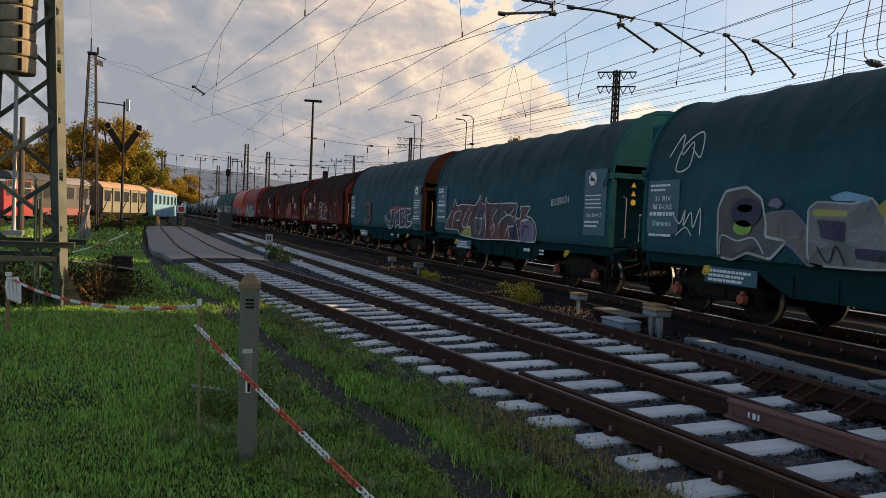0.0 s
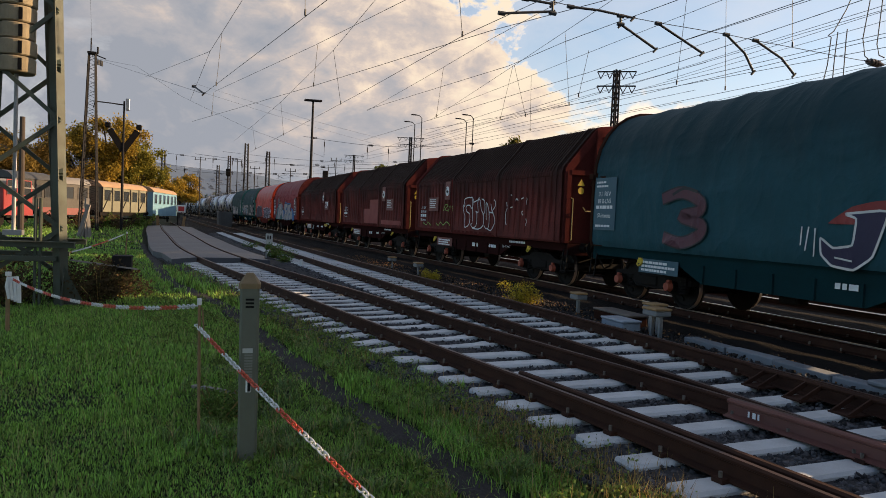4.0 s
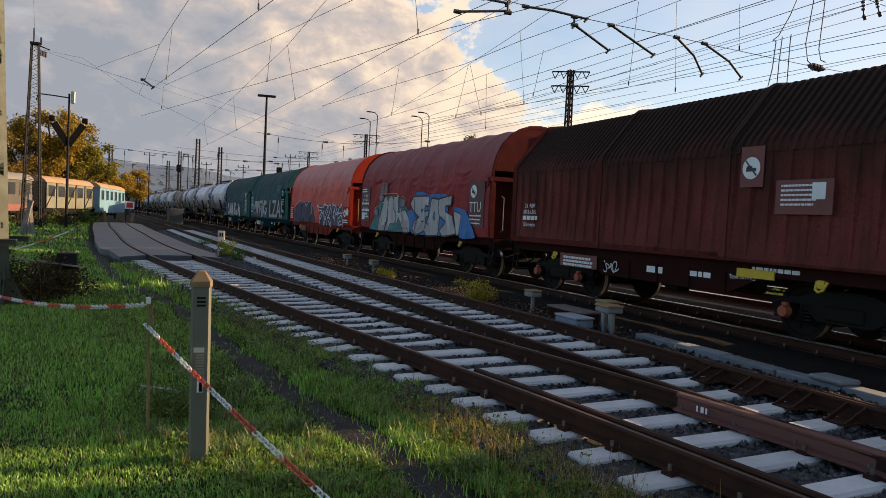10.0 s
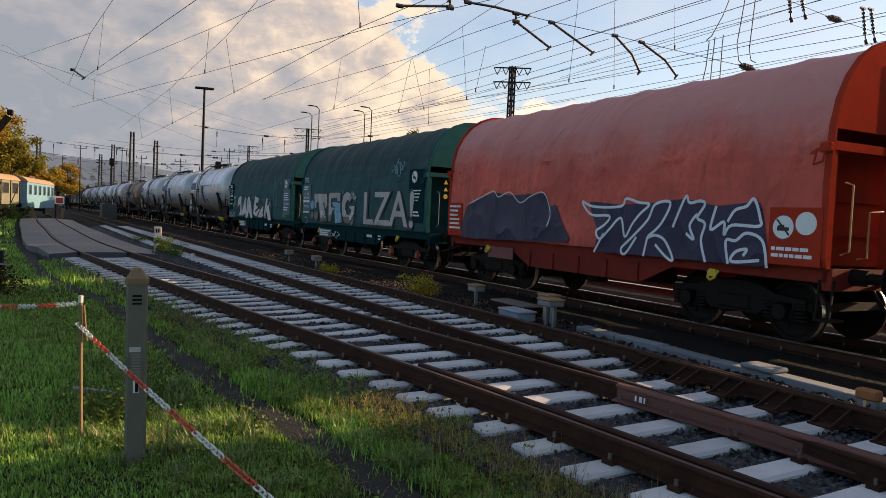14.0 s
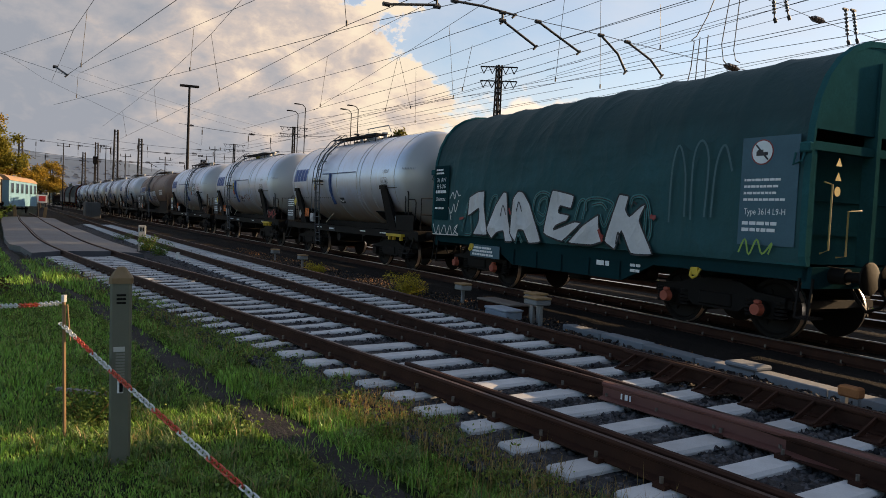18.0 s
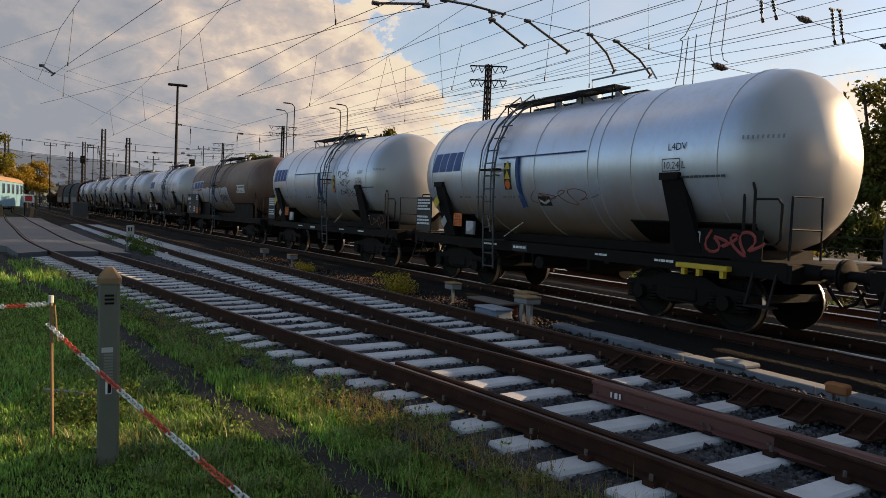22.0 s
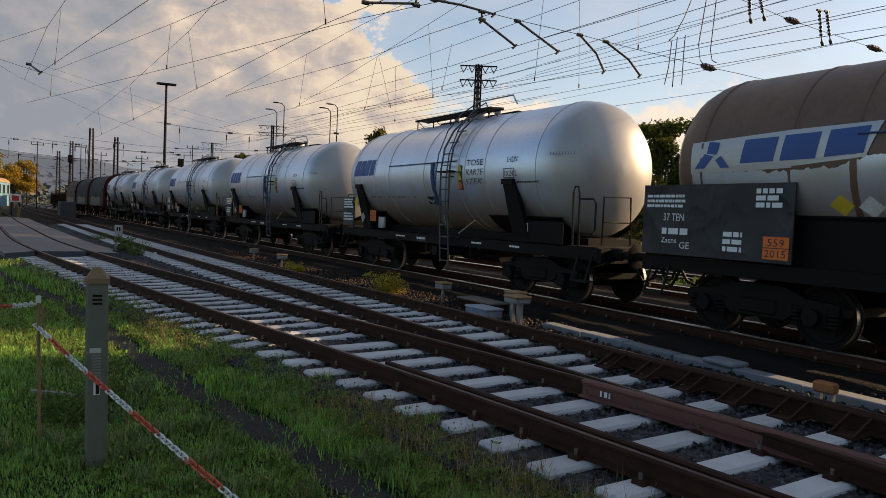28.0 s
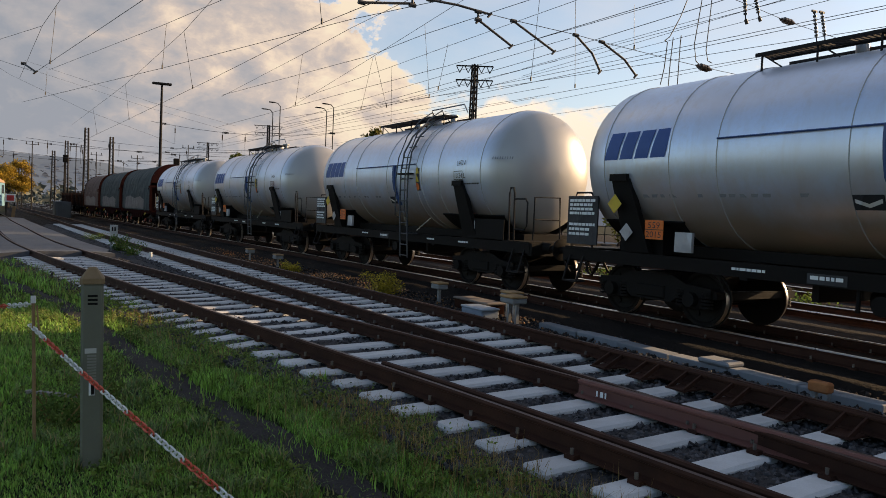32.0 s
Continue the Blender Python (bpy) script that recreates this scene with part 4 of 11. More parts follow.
    for y in (-1.20, 1.20):
        def valve(bm):
            rod(bm, (0.1, y, 0.75), (0.1, y + (-0.14 if y < 0 else 0.14), 0.75), 0.12, 14)
        piece("outlet_valve", w, valve, BLACK, "black outlet valve cap", key=(key, y), smooth=True)

        def stem(bm):
            rod(bm, (-0.35, y * 0.98, 0.62), (-0.35, y * 0.98, 0.92), 0.03, 8)
        piece("valve_stem", w, stem, BLACK, key=(key, y), smooth=True)

    # the top walkway: two edge angles, grating bars across, thin legs down to the shell
    zt = TANK_Z + TANK_R
    for y in (-0.62, -0.24, 0.24, 0.62):
        def edge_(bm):
            box(bm, -2.5, 1.3, y - 0.02, y + 0.02, zt + 0.10, zt + 0.15)
        piece("walkway_edge", w, edge_, DARK_IRON, "dark steel walkway edge", key=(y, TANK_R))
    for y in (-0.43, 0.43):
        def grate(bm):
            for k in range(48):
                x = -2.46 + 0.079 * k
                box(bm, x, x + 0.035, y - 0.18, y + 0.18, zt + 0.115, zt + 0.145)
        tagged(piece("grating", w, grate, DARK_IRON, "dark steel grating", key=(y, TANK_R)), kind="stuff")
    for x, y in [(a, b) for a in (-2.4, -1.5, -0.6, 0.3, 1.2) for b in (-0.6, 0.6)]:
        def leg_(bm):
            rod(bm, (x, y, zt - 0.16), (x, y, zt + 0.12), 0.018, 6)
            rod(bm, (x, y, zt + 0.12), (x + 0.3, y * 0.9, zt - 0.10), 0.012, 5)
        piece("walkway_leg", w, leg_, DARK_IRON, key=(x, y, TANK_R))

    def manhole(bm):
        zt = TANK_Z + TANK_R
        rod(bm, (-0.2, 0, zt - 0.05), (-0.2, 0, zt + 0.22), 0.27, 16)
        rod(bm, (-0.2, 0, zt + 0.22), (-0.2, 0, zt + 0.26), 0.31, 16)
    piece("manhole", w, manhole, ZINC, "bolted manhole dome", key=TANK_R, smooth=True)
    for x in (0.75, -1.2):
        def vent(bm):
            zt = TANK_Z + TANK_R
            rod(bm, (x, 0, zt - 0.05), (x, 0, zt + 0.25), 0.09, 10)
            rod(bm, (x, 0, zt + 0.2), (x, 0, zt + 0.25), 0.14, 10)
        piece("vent", w, vent, ZINC, "grey vent valve", key=(x, TANK_R), smooth=True)

    def guard(bm):
        zt = TANK_Z + TANK_R
        tube(bm, [(0.6, -0.60, zt + 0.1), (0.6, -0.62, zt + 0.32), (2.2, -0.62, zt + 0.32), (2.35, -0.6, zt + 0.1)], 0.018)
    piece("guard_rail", w, guard, ZINC, "thin steel guard rail", key=key)

    def ladder(bm):
        pts = []
        for d in (lx, lx + 0.40):
            prof = [(-1.52, 0.50), (-1.56, 1.2), (-1.60, 2.0), (-1.60, 2.8), (-1.52, 3.3), (-1.28, 3.75), (-0.90, 4.12), (-0.62, 4.26)]
            tube(bm, [(d, y, z) for y, z in prof], 0.024)
        for i in range(12):
            z = 0.55 + 0.29 * i
            y = -1.53 - 0.07 * min(1, max(0, (z - 0.5) / 1.5)) if z < 2.9 else -1.58 + 0.45 * ((z - 2.9) / 0.9) ** 1.6
            rod(bm, (lx, y, z), (lx + 0.40, y, z), 0.016, 6)
        for z in (1.15, 2.6):
            for d in (lx, lx + 0.40):
                beam(bm, (d, -1.56, z), (d, -1.24 if z < 2 else -1.40, z), 0.03, 0.03)
    for d in (lx - 0.05, lx + 0.45):
        def hand(bm):
            tube(bm, [(d, -1.58, 1.55), (d, -1.70, 1.62), (d, -1.72, 2.6), (d, -1.66, 3.15), (d, -1.42, 3.75), (d, -1.05, 4.20), (d, -0.66, 4.48), (d, -0.60, 4.36)], 0.017)
        piece("ladder_rail", w, hand, LADDER, "thin steel ladder handrail", key=(key, style, round(d, 2)), smooth=True)

    def rung_plate(bm):
        box(bm, lx - 0.1, lx + 0.55, -1.66, -1.52, 2.70, 2.74)
    piece("step_plate", w, rung_plate, DARK_IRON, key=(key, style))
    piece("ladder", w, ladder, LADDER, "steel side ladder", key=(key, style))

    for s in (-1, 1):
        def handrail(bm):
            tube(bm, [(s * (half - 0.12), -1.2, 1.16), (s * (half - 0.12), -1.22, 2.05), (s * (half - 0.2), -1.2, 2.2), (s * (half - 0.6), -1.2, 2.2), (s * (half - 0.68), -1.2, 2.1), (s * (half - 0.68), -1.2, 1.16)], 0.02)
            if s > 0:
                bm.clear()
                tube(bm, [(half - 0.78, -1.22, 0.9), (half - 0.78, -1.26, 2.2), (half - 0.74, -1.26, 2.32), (half - 0.64, -1.26, 2.32), (half - 0.60, -1.26, 2.2), (half - 0.60, -1.22, 0.9)], 0.022)
                tube(bm, [(half - 0.60, -1.25, 2.08), (half - 0.22, -1.25, 2.08), (half - 0.15, -1.25, 2.0), (half - 0.15, -1.25, 1.5), (half - 0.22, -1.25, 1.42), (half - 0.60, -1.25, 1.42)], 0.020)
                tube(bm, [(s * (half - 0.10), -1.1, 1.2), (s * (half - 0.10), -1.1, 2.12), (s * (half - 0.10), -0.4, 2.14), (s * (half - 0.10), -0.35, 1.2)], 0.02)
                rod(bm, (s * (half - 0.10), -1.1, 1.65), (s * (half - 0.10), -0.37, 1.65), 0.016, 6)
        piece("handrail", w, handrail, DARK_IRON, "dark steel platform handrail", key=(key, s))

    def side_bar(bm):
        yb, zb = -TANK_R * math.cos(0.16) - 0.03, TANK_Z + TANK_R * math.sin(0.16)
        tube(bm, [(b + (3.5 if style == 3 else 4.2), yb, zb), (b + 7.1, yb, zb)], 0.014)
        a = [(px_ + 0.06 * abs(q - 0.16), -TANK_R * math.cos(q) - 0.03, TANK_Z + TANK_R * math.sin(q)) for q in (0.16, 0.02, -0.12, -0.28, -0.45, -0.6)]
        tube(bm, a, 0.055)
    piece("pipe", w, side_bar, paint("blue_pipe", (0.03, 0.07, 0.20), 0.5, vary=0.3, bump=0.1), "dark blue side pipe", key=(key, style))
    for s in (-1, 1):
        add_bogie(w, s * (half - 2.05), False)
        for sx in (-1, 1):
            def step(bm):
                x = s * (half - 0.35)
                box(bm, x - 0.2, x + 0.2, -1.45, -1.2, 0.50, 0.53)
                beam(bm, (x - 0.19, -1.43, 0.5), (x - 0.19, -1.27, 1.0), 0.03, 0.03)
                beam(bm, (x + 0.19, -1.43, 0.5), (x + 0.19, -1.27, 1.0), 0.03, 0.03)
        piece("footstep", w, step, DARK_IRON, key=(key, s))
    ends_gear(w, half, key=(key, "t"))
    TRAIN.append((w, mid))
    return w, half, xl, xr


def flat_on_tank(x, z):
    """The near surface of the shell at height z: y and the lean of the surface in degrees."""
    s = max(-1.0, min(1.0, (z - TANK_Z) / TANK_R))
    return -TANK_R * math.sqrt(1 - s * s), math.degrees(math.asin(s))


TARP_GREEN = paint("dark_green_tarpaulin", (0.020, 0.078, 0.096), 0.7, vary=0.4, scale=0.9, fine=9, bump=0.5, tint=(0.018, 0.042, 0.050), streak=0.4, bumpd=0.02, spec=0.12, soot=(2.5, 3.4, (0.015, 0.042, 0.050)), crease=0.03)
# the pinkish sheen on the roof is painted into this colour
TARP_RED = paint("faded_red_tarpaulin", (0.72, 0.135, 0.098), 0.7, vary=0.5, scale=0.8, fine=9, bump=0.55, tint=(0.16, 0.05, 0.05), streak=0.45, bumpd=0.02, spec=0.12, soot=(2.7, 3.6, (0.55, 0.23, 0.21)), crease=0.055)
# paler and pinker towards the roof
TARP_WINE = paint("wine_red_tarpaulin", (0.34, 0.040, 0.038), 0.7, vary=0.45, scale=0.8, fine=9, bump=0.55, tint=(0.085, 0.03, 0.04), streak=0.45, bumpd=0.02, spec=0.12, soot=(2.6, 3.8, (0.25, 0.085, 0.088)), crease=0.055)
HOOD_RED = paint("oxide_red_hood", (0.185, 0.043, 0.036), 0.75, vary=0.75, scale=0.7, fine=20, bump=0.2, tint=(0.035, 0.018, 0.016), streak=0.8, spec=0.06, soot=(2.2, 3.3, (0.030, 0.017, 0.014)))
TARP_BOTTLE = paint("bottle_green_tarpaulin", (0.026, 0.088, 0.098), 0.7, vary=0.4, scale=0.9, fine=9, bump=0.5, tint=(0.028, 0.055, 0.050), streak=0.4, bumpd=0.02, spec=0.12, soot=(2.5, 3.4, (0.026, 0.056, 0.060)), crease=0.03)
# brighter copy of the frame green: light on the ends is painted in
END_GREEN = paint("lit_green_end", (0.026, 0.100, 0.108), 0.9, vary=0.4, scale=2, fine=30, bump=0.15, tint=(0.012, 0.03, 0.032), spec=0.0)
FRAME_GREEN = paint("green_frame_paint", (0.009, 0.036, 0.042), 0.9, vary=0.4, scale=2, fine=30, bump=0.15, tint=(0.010, 0.016, 0.016), spec=0.0)
FRAME_RED = paint("traffic_red_frame", (0.42, 0.045, 0.022), 0.85, vary=0.45, scale=2, fine=30, bump=0.15, tint=(0.12, 0.03, 0.022), spec=0.0)
FRAME_RED_LOW = paint("dull_red_sole_frame", (0.20, 0.026, 0.018), 0.8, vary=0.5, scale=2, fine=30, bump=0.2, tint=(0.05, 0.015, 0.012), spec=0.1)
FRAME_OXIDE = paint("oxide_frame", (0.115, 0.027, 0.023), 0.9, vary=0.5, scale=2, fine=30, bump=0.2, tint=(0.022, 0.011, 0.010), spec=0.0)
# darker copy of the oxide: shade below the hoods is put into it
FRAME_DARK = paint("dark_oxide_frame", (0.034, 0.012, 0.011), 0.9, vary=0.5, scale=2, fine=30, bump=0.2, tint=(0.014, 0.009, 0.008), spec=0.0)
PALE_YELLOW = paint("dull_yellow_rail", (0.42, 0.30, 0.10), 0.6, vary=0.4, scale=8, fine=50, bump=0.1)
FRAME_BROWN = paint("rust_brown_end", (0.048, 0.022, 0.015), 0.9, vary=0.6, scale=1.5, fine=30, bump=0.2, tint=(0.02, 0.010, 0.008), spec=0.0)
# silver with the reflected sky's blue mixed in, browner towards the belly
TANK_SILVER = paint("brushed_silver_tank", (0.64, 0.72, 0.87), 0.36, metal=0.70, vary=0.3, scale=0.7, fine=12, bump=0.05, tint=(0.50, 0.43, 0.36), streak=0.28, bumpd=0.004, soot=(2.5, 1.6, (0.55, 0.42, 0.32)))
TANK_END = paint("pale_tank_end", (0.42, 0.43, 0.45), 0.44, metal=0.66, vary=0.35, scale=0.8, fine=12, bump=0.06, tint=(0.46, 0.40, 0.34), streak=0.28)
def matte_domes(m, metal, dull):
    """Less metal and a greyer colour as a tank plate turns towards its end."""
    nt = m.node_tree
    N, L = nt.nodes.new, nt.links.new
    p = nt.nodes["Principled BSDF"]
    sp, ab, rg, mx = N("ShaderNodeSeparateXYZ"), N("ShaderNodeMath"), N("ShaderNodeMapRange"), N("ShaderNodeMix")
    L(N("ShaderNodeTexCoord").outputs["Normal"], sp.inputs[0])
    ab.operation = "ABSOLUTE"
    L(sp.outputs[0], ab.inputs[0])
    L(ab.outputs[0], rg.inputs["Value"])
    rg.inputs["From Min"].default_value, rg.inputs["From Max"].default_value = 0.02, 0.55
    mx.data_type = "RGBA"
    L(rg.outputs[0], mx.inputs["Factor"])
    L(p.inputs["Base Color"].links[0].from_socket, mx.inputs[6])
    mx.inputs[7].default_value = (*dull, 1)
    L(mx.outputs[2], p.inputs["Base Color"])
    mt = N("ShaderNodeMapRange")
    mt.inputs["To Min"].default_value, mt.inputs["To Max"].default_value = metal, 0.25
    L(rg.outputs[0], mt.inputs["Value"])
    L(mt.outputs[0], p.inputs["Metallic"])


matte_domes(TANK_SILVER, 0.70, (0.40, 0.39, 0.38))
TANK_BROWN = paint("brown_tank_paint", (0.15, 0.080, 0.050), 0.48, vary=0.5, scale=0.8, fine=15, bump=0.1, tint=(0.05, 0.032, 0.026), streak=0.5)


def mid_of(i):
    return (JOINTS[i] + JOINTS[i + 1]) / 2, JOINTS[i] - JOINTS[i + 1]


# ---- markings and graffiti ----
G_SILVER = paint("silver_spray", (0.36, 0.36, 0.38), 0.45, metal=0.3, vary=0.35, scale=2.5, fine=25, bump=0.05, tint=(0.25, 0.25, 0.28), crease=0.05)
G_WHITE = paint("white_spray", (0.64, 0.62, 0.60), 0.6, vary=0.25, scale=3, fine=30, bump=0, crease=0.05)
G_BLACK = paint("black_spray", (0.018, 0.018, 0.022), 0.6, vary=0.3, scale=3, fine=30, bump=0, crease=0.05)
G_WINE = paint("wine_spray", (0.10, 0.022, 0.035), 0.6, vary=0.4, scale=2, fine=20, bump=0, tint=(0.04, 0.04, 0.06), crease=0.05)
G_RED = paint("red_spray", (0.27, 0.032, 0.028), 0.6, vary=0.4, scale=2, fine=20, bump=0, crease=0.05)
G_BLUE = paint("blue_spray", (0.010, 0.14, 0.40), 0.6, vary=0.35, scale=2, fine=20, bump=0, crease=0.05)
G_TEAL = paint("teal_spray", (0.02, 0.15, 0.155), 0.6, vary=0.35, scale=2, fine=20, bump=0, crease=0.05)
G_MAUVE = paint("mauve_spray", (0.17, 0.145, 0.22), 0.6, vary=0.35, scale=2, fine=20, bump=0, crease=0.05)
G_GREY = paint("taupe_spray", (0.15, 0.13, 0.125), 0.6, vary=0.35, scale=2, fine=20, bump=0, crease=0.05)
G_YELLOW = paint("yellow_spray", (0.36, 0.32, 0.07), 0.6, vary=0.35, scale=2, fine=20, bump=0, crease=0.05)
G_SKY = paint("light_blue_spray", (0.17, 0.36, 0.50), 0.6, vary=0.35, scale=2, fine=20, bump=0, crease=0.05)
G_NAVY = paint("navy_spray", (0.022, 0.016, 0.055), 0.6, vary=0.35, scale=2, fine=20, bump=0, crease=0.05)
G_LIME = paint("lime_spray", (0.20, 0.34, 0.05), 0.6, vary=0.35, scale=2, fine=20, bump=0, crease=0.05)
G_SKYW = paint("pale_blue_spray", (0.68, 0.70, 0.78), 0.6, vary=0.25, scale=2, fine=20, bump=0, crease=0.05)
G_WHITE2 = paint("pale_silver_spray", (0.56, 0.55, 0.56), 0.5, vary=0.3, scale=2, fine=20, bump=0, crease=0.05)
G_DUSK = paint("dusky_silver_spray", (0.17, 0.165, 0.18), 0.5, metal=0.2, vary=0.45, scale=2, fine=20, bump=0, tint=(0.08, 0.075, 0.085), crease=0.05)
G_PLUM = paint("plum_spray", (0.062, 0.048, 0.078), 0.6, vary=0.4, scale=2, fine=20, bump=0, crease=0.03)
G_BRICK = paint("brick_spray", (0.15, 0.032, 0.036), 0.6, vary=0.45, scale=2, fine=20, bump=0, crease=0.03)
G_BROWN = paint("brown_grey_spray", (0.15, 0.115, 0.095), 0.6, vary=0.35, scale=2, fine=20, bump=0, crease=0.05)
BOARD_BLUE = paint("blue_green_board", (0.03, 0.10, 0.14), 0.55, vary=0.3, scale=3, fine=30, bump=0.1)
BOARD_RED = paint("oxide_board", (0.17, 0.045, 0.038), 0.6, vary=0.3, scale=3, fine=30, bump=0.1)
LOGO_BLUE = paint("logo_blue", (0.02, 0.075, 0.27), 0.5, vary=0.2, scale=3, fine=30, bump=0)
YSIDE = -1.475


def shape(wagon, pts, mat, name="graffiti", label="", y=YSIDE - 0.012, depth=0.004):
    """A flat painted shape on the near side, given in (x, z)."""
    bm = bmesh.new()
    a, b = [bm.verts.new((x, y, z)) for x, z in pts], [bm.verts.new((x, y + depth, z)) for x, z in pts]
    bm.faces.new(a)
    for i in range(len(pts)):
        bm.faces.new((a[i], b[i], b[(i + 1) % len(pts)], a[(i + 1) % len(pts)]))
    bm.normal_update()
    bmesh.ops.triangulate(bm, faces=[f for f in bm.faces if len(f.verts) > 4])
    return part(name, bm, mat, wagon, label)


def disc(cx, cz, rx, rz=None, n=22, wob=0.0, seed=0):
    rz = rz or rx
    return [(cx + rx * (1 + wob * math.sin(3 * a + seed)) * math.cos(a), cz + rz * (1 + wob * math.sin(4 * a + seed)) * math.sin(a)) for a in [2 * math.pi * i / n for i in range(n)]]


def grow(pts, k):
    cx, cz = sum(p[0] for p in pts) / len(pts), sum(p[1] for p in pts) / len(pts)
    out = []
    for x, z in pts:
        d = math.hypot(x - cx, z - cz) or 1
        out.append((x + (x - cx) / d * k, z + (z - cz) / d * k))
    return out


LAYER = [0]


def next_layer():
    """Each coat of paint lies a hair over the last."""
    LAYER[0] += 1
    return 0.0008 * LAYER[0]


def flowing(pts, k=5):
    """A curve through the points, as a hand sprays it."""
    out = []
    n = len(pts)
    for i in range(n - 1):
        a, b, c, d = (Vector(pts[max(i - 1, 0)]), Vector(pts[i]), Vector(pts[i + 1]), Vector(pts[min(i + 2, n - 1)]))
        for j in range(k):
            t = j / k
            p = 0.5 * (2 * b + (c - a) * t + (2 * a - 5 * b + 4 * c - d) * t * t + (3 * b - a - 3 * c + d) * t**3)
            out.append((p.x, p.y))
    return out + [pts[-1]]


def softened(pts, r=0.22):
    """The corners of a closed outline, cut back a little."""
    out = []
    n = len(pts)
    for i in range(n):
        a, b, c = Vector(pts[i - 1]), Vector(pts[i]), Vector(pts[(i + 1) % n])
        out += [tuple(b.lerp(a, r)), tuple(b.lerp(a, r * 0.3).lerp(b.lerp(c, r * 0.3), 0.5)), tuple(b.lerp(c, r))]
    return out


def letter(w, pts, fill, edge=None, k=0.03, y=0.0, label=""):
    """A sprayed letter: a contrasting edge and a fill."""
    pts = softened(pts)
    shape(w, pts, fill, "graffiti", label, y=y - next_layer())
    if edge:
        stroke(w, list(pts) + [pts[0], pts[1]], edge, k * 0.52, y=y + 0.003, label="", name="graffiti_edge")


def stroke(w, pts, mat, half, y=0.0, label="", name="graffiti_line"):
    """A sprayed line of even width."""
    y -= next_layer() + 0.003
    bm = bmesh.new()
    if name == "graffiti_line" and len(pts) > 2:
        pts = flowing(pts)
    n = len(pts)
    vs = []
    for i in range(n):
        a, b = Vector(pts[max(i - 1, 0)]), Vector(pts[min(i + 1, n - 1)])
        d = (b - a).normalized()
        p = Vector(pts[i])
        u = Vector((-d.y, d.x)) * half
        vs.append((bm.verts.new((p.x + u.x, y, p.y + u.y)), bm.verts.new((p.x - u.x, y, p.y - u.y))))
    for i in range(n - 1):
        bm.faces.new((vs[i][0], vs[i][1], vs[i + 1][1], vs[i + 1][0]))
    part(name, bm, mat, w, label)


def sprayed(wagon, text, x, z, h, fill, edge, width, rim=None, name="graffiti", label="", shear=0.0, y=YSIDE):
    """Fat letters: a rim, a dark edge and a fill, each a little proud of the last."""
    if rim:
        lettering(wagon, text, x, z, h, rim, y - 0.008, name, "", shear, width * 1.03, fat=h * 0.085)
    lettering(wagon, text, x, z, h, edge, y - 0.012, name, "", shear, width * 1.015, fat=h * 0.055)
    return lettering(wagon, text, x, z, h, fill, y - 0.016, name, label, shear, width, fat=h * 0.012)


def outlined(wagon, text, x, z, h, mat, width, thick=0.02, shear=0.0, name="graffiti", label="", y=YSIDE - 0.01):
    """Letters drawn as lines."""
    c = bpy.data.curves.new("lettering", "FONT")
    c.body, c.size, c.shear, c.resolution_u, c.align_x = text, h, shear, 3, "CENTER"
    c.fill_mode, c.bevel_depth, c.bevel_resolution = "NONE", thick, 0
    tmp = new("lettering_tmp", c)
    me = bpy.data.meshes.new_from_object(tmp.evaluated_get(bpy.context.evaluated_depsgraph_get()))
    bpy.data.objects.remove(tmp)
    xs = [v.co.x for v in me.vertices]
    k = width / (max(xs) - min(xs))
    for v in me.vertices:
        v.co.x *= k
        v.co.z *= 0.25
    me.materials.clear()
    me.materials.append(mat)
    return part(name, me, None, wagon, label, at=pose(x, y, z, 90, 0, 0))


def scribble(wagon, x, z, w, h, mat, seed, thick=0.016, n=26, name="graffiti_tag", label="", y=YSIDE - 0.012):
    """A quick looping tag that cannot be read."""
    rnd = random.Random(seed)
    bm = bmesh.new()
    a = rnd.uniform(0, 6)
    pts = []
    for i in range(n * 2):
        u = i / (n * 2 - 1)
        pts.append((x + w * (u + 0.10 * math.sin(u * 38 + a)), y, z + h * (0.5 + 0.46 * math.sin(u * 24 + a) * (0.65 + 0.35 * math.sin(u * 9 + a)))))
    tube(bm, pts, thick, 5)
    for v in bm.verts:
        v.co.y = y + (v.co.y - y) * 0.3
    part(name, bm, mat, wagon, label)


def data_board(w, x0, x1, z0, z1, mat, first, seed, kind="Shimmns"):
    """A board with the wagon's class and small data."""
    b = panel(w, x0, x1, z0, z1, mat, y=YSIDE - 0.004, name="data_board", label="painted data board", thick=0.012)
    cx, y = (x0 + x1) / 2, -YSIDE
    yy = YSIDE - 0.018
    h = 0.15
    z = z1 - 0.42
    for line in first:
        if line == "#":
            bars(w, x0 + 0.08, x1 - 0.12, z + h * 0.75, 1, y=yy, h=0.075, seed=seed, name="number_marking", label="white number bars")
        else:
            lettering(w, line, cx - 0.02, z, h, WHITE, yy, width=min(0.62 * (x1 - x0), 0.085 * len(line)))
        z -= 0.165
    bars(w, x0 + 0.08, x1 - 0.3, z1 - 0.08, 2, y=yy, h=0.045, seed=seed + 1)
    bars(w, x0 + 0.08, x1 - 0.1, z - 0.0, 1, y=yy, h=0.05, seed=seed + 2)
    return b


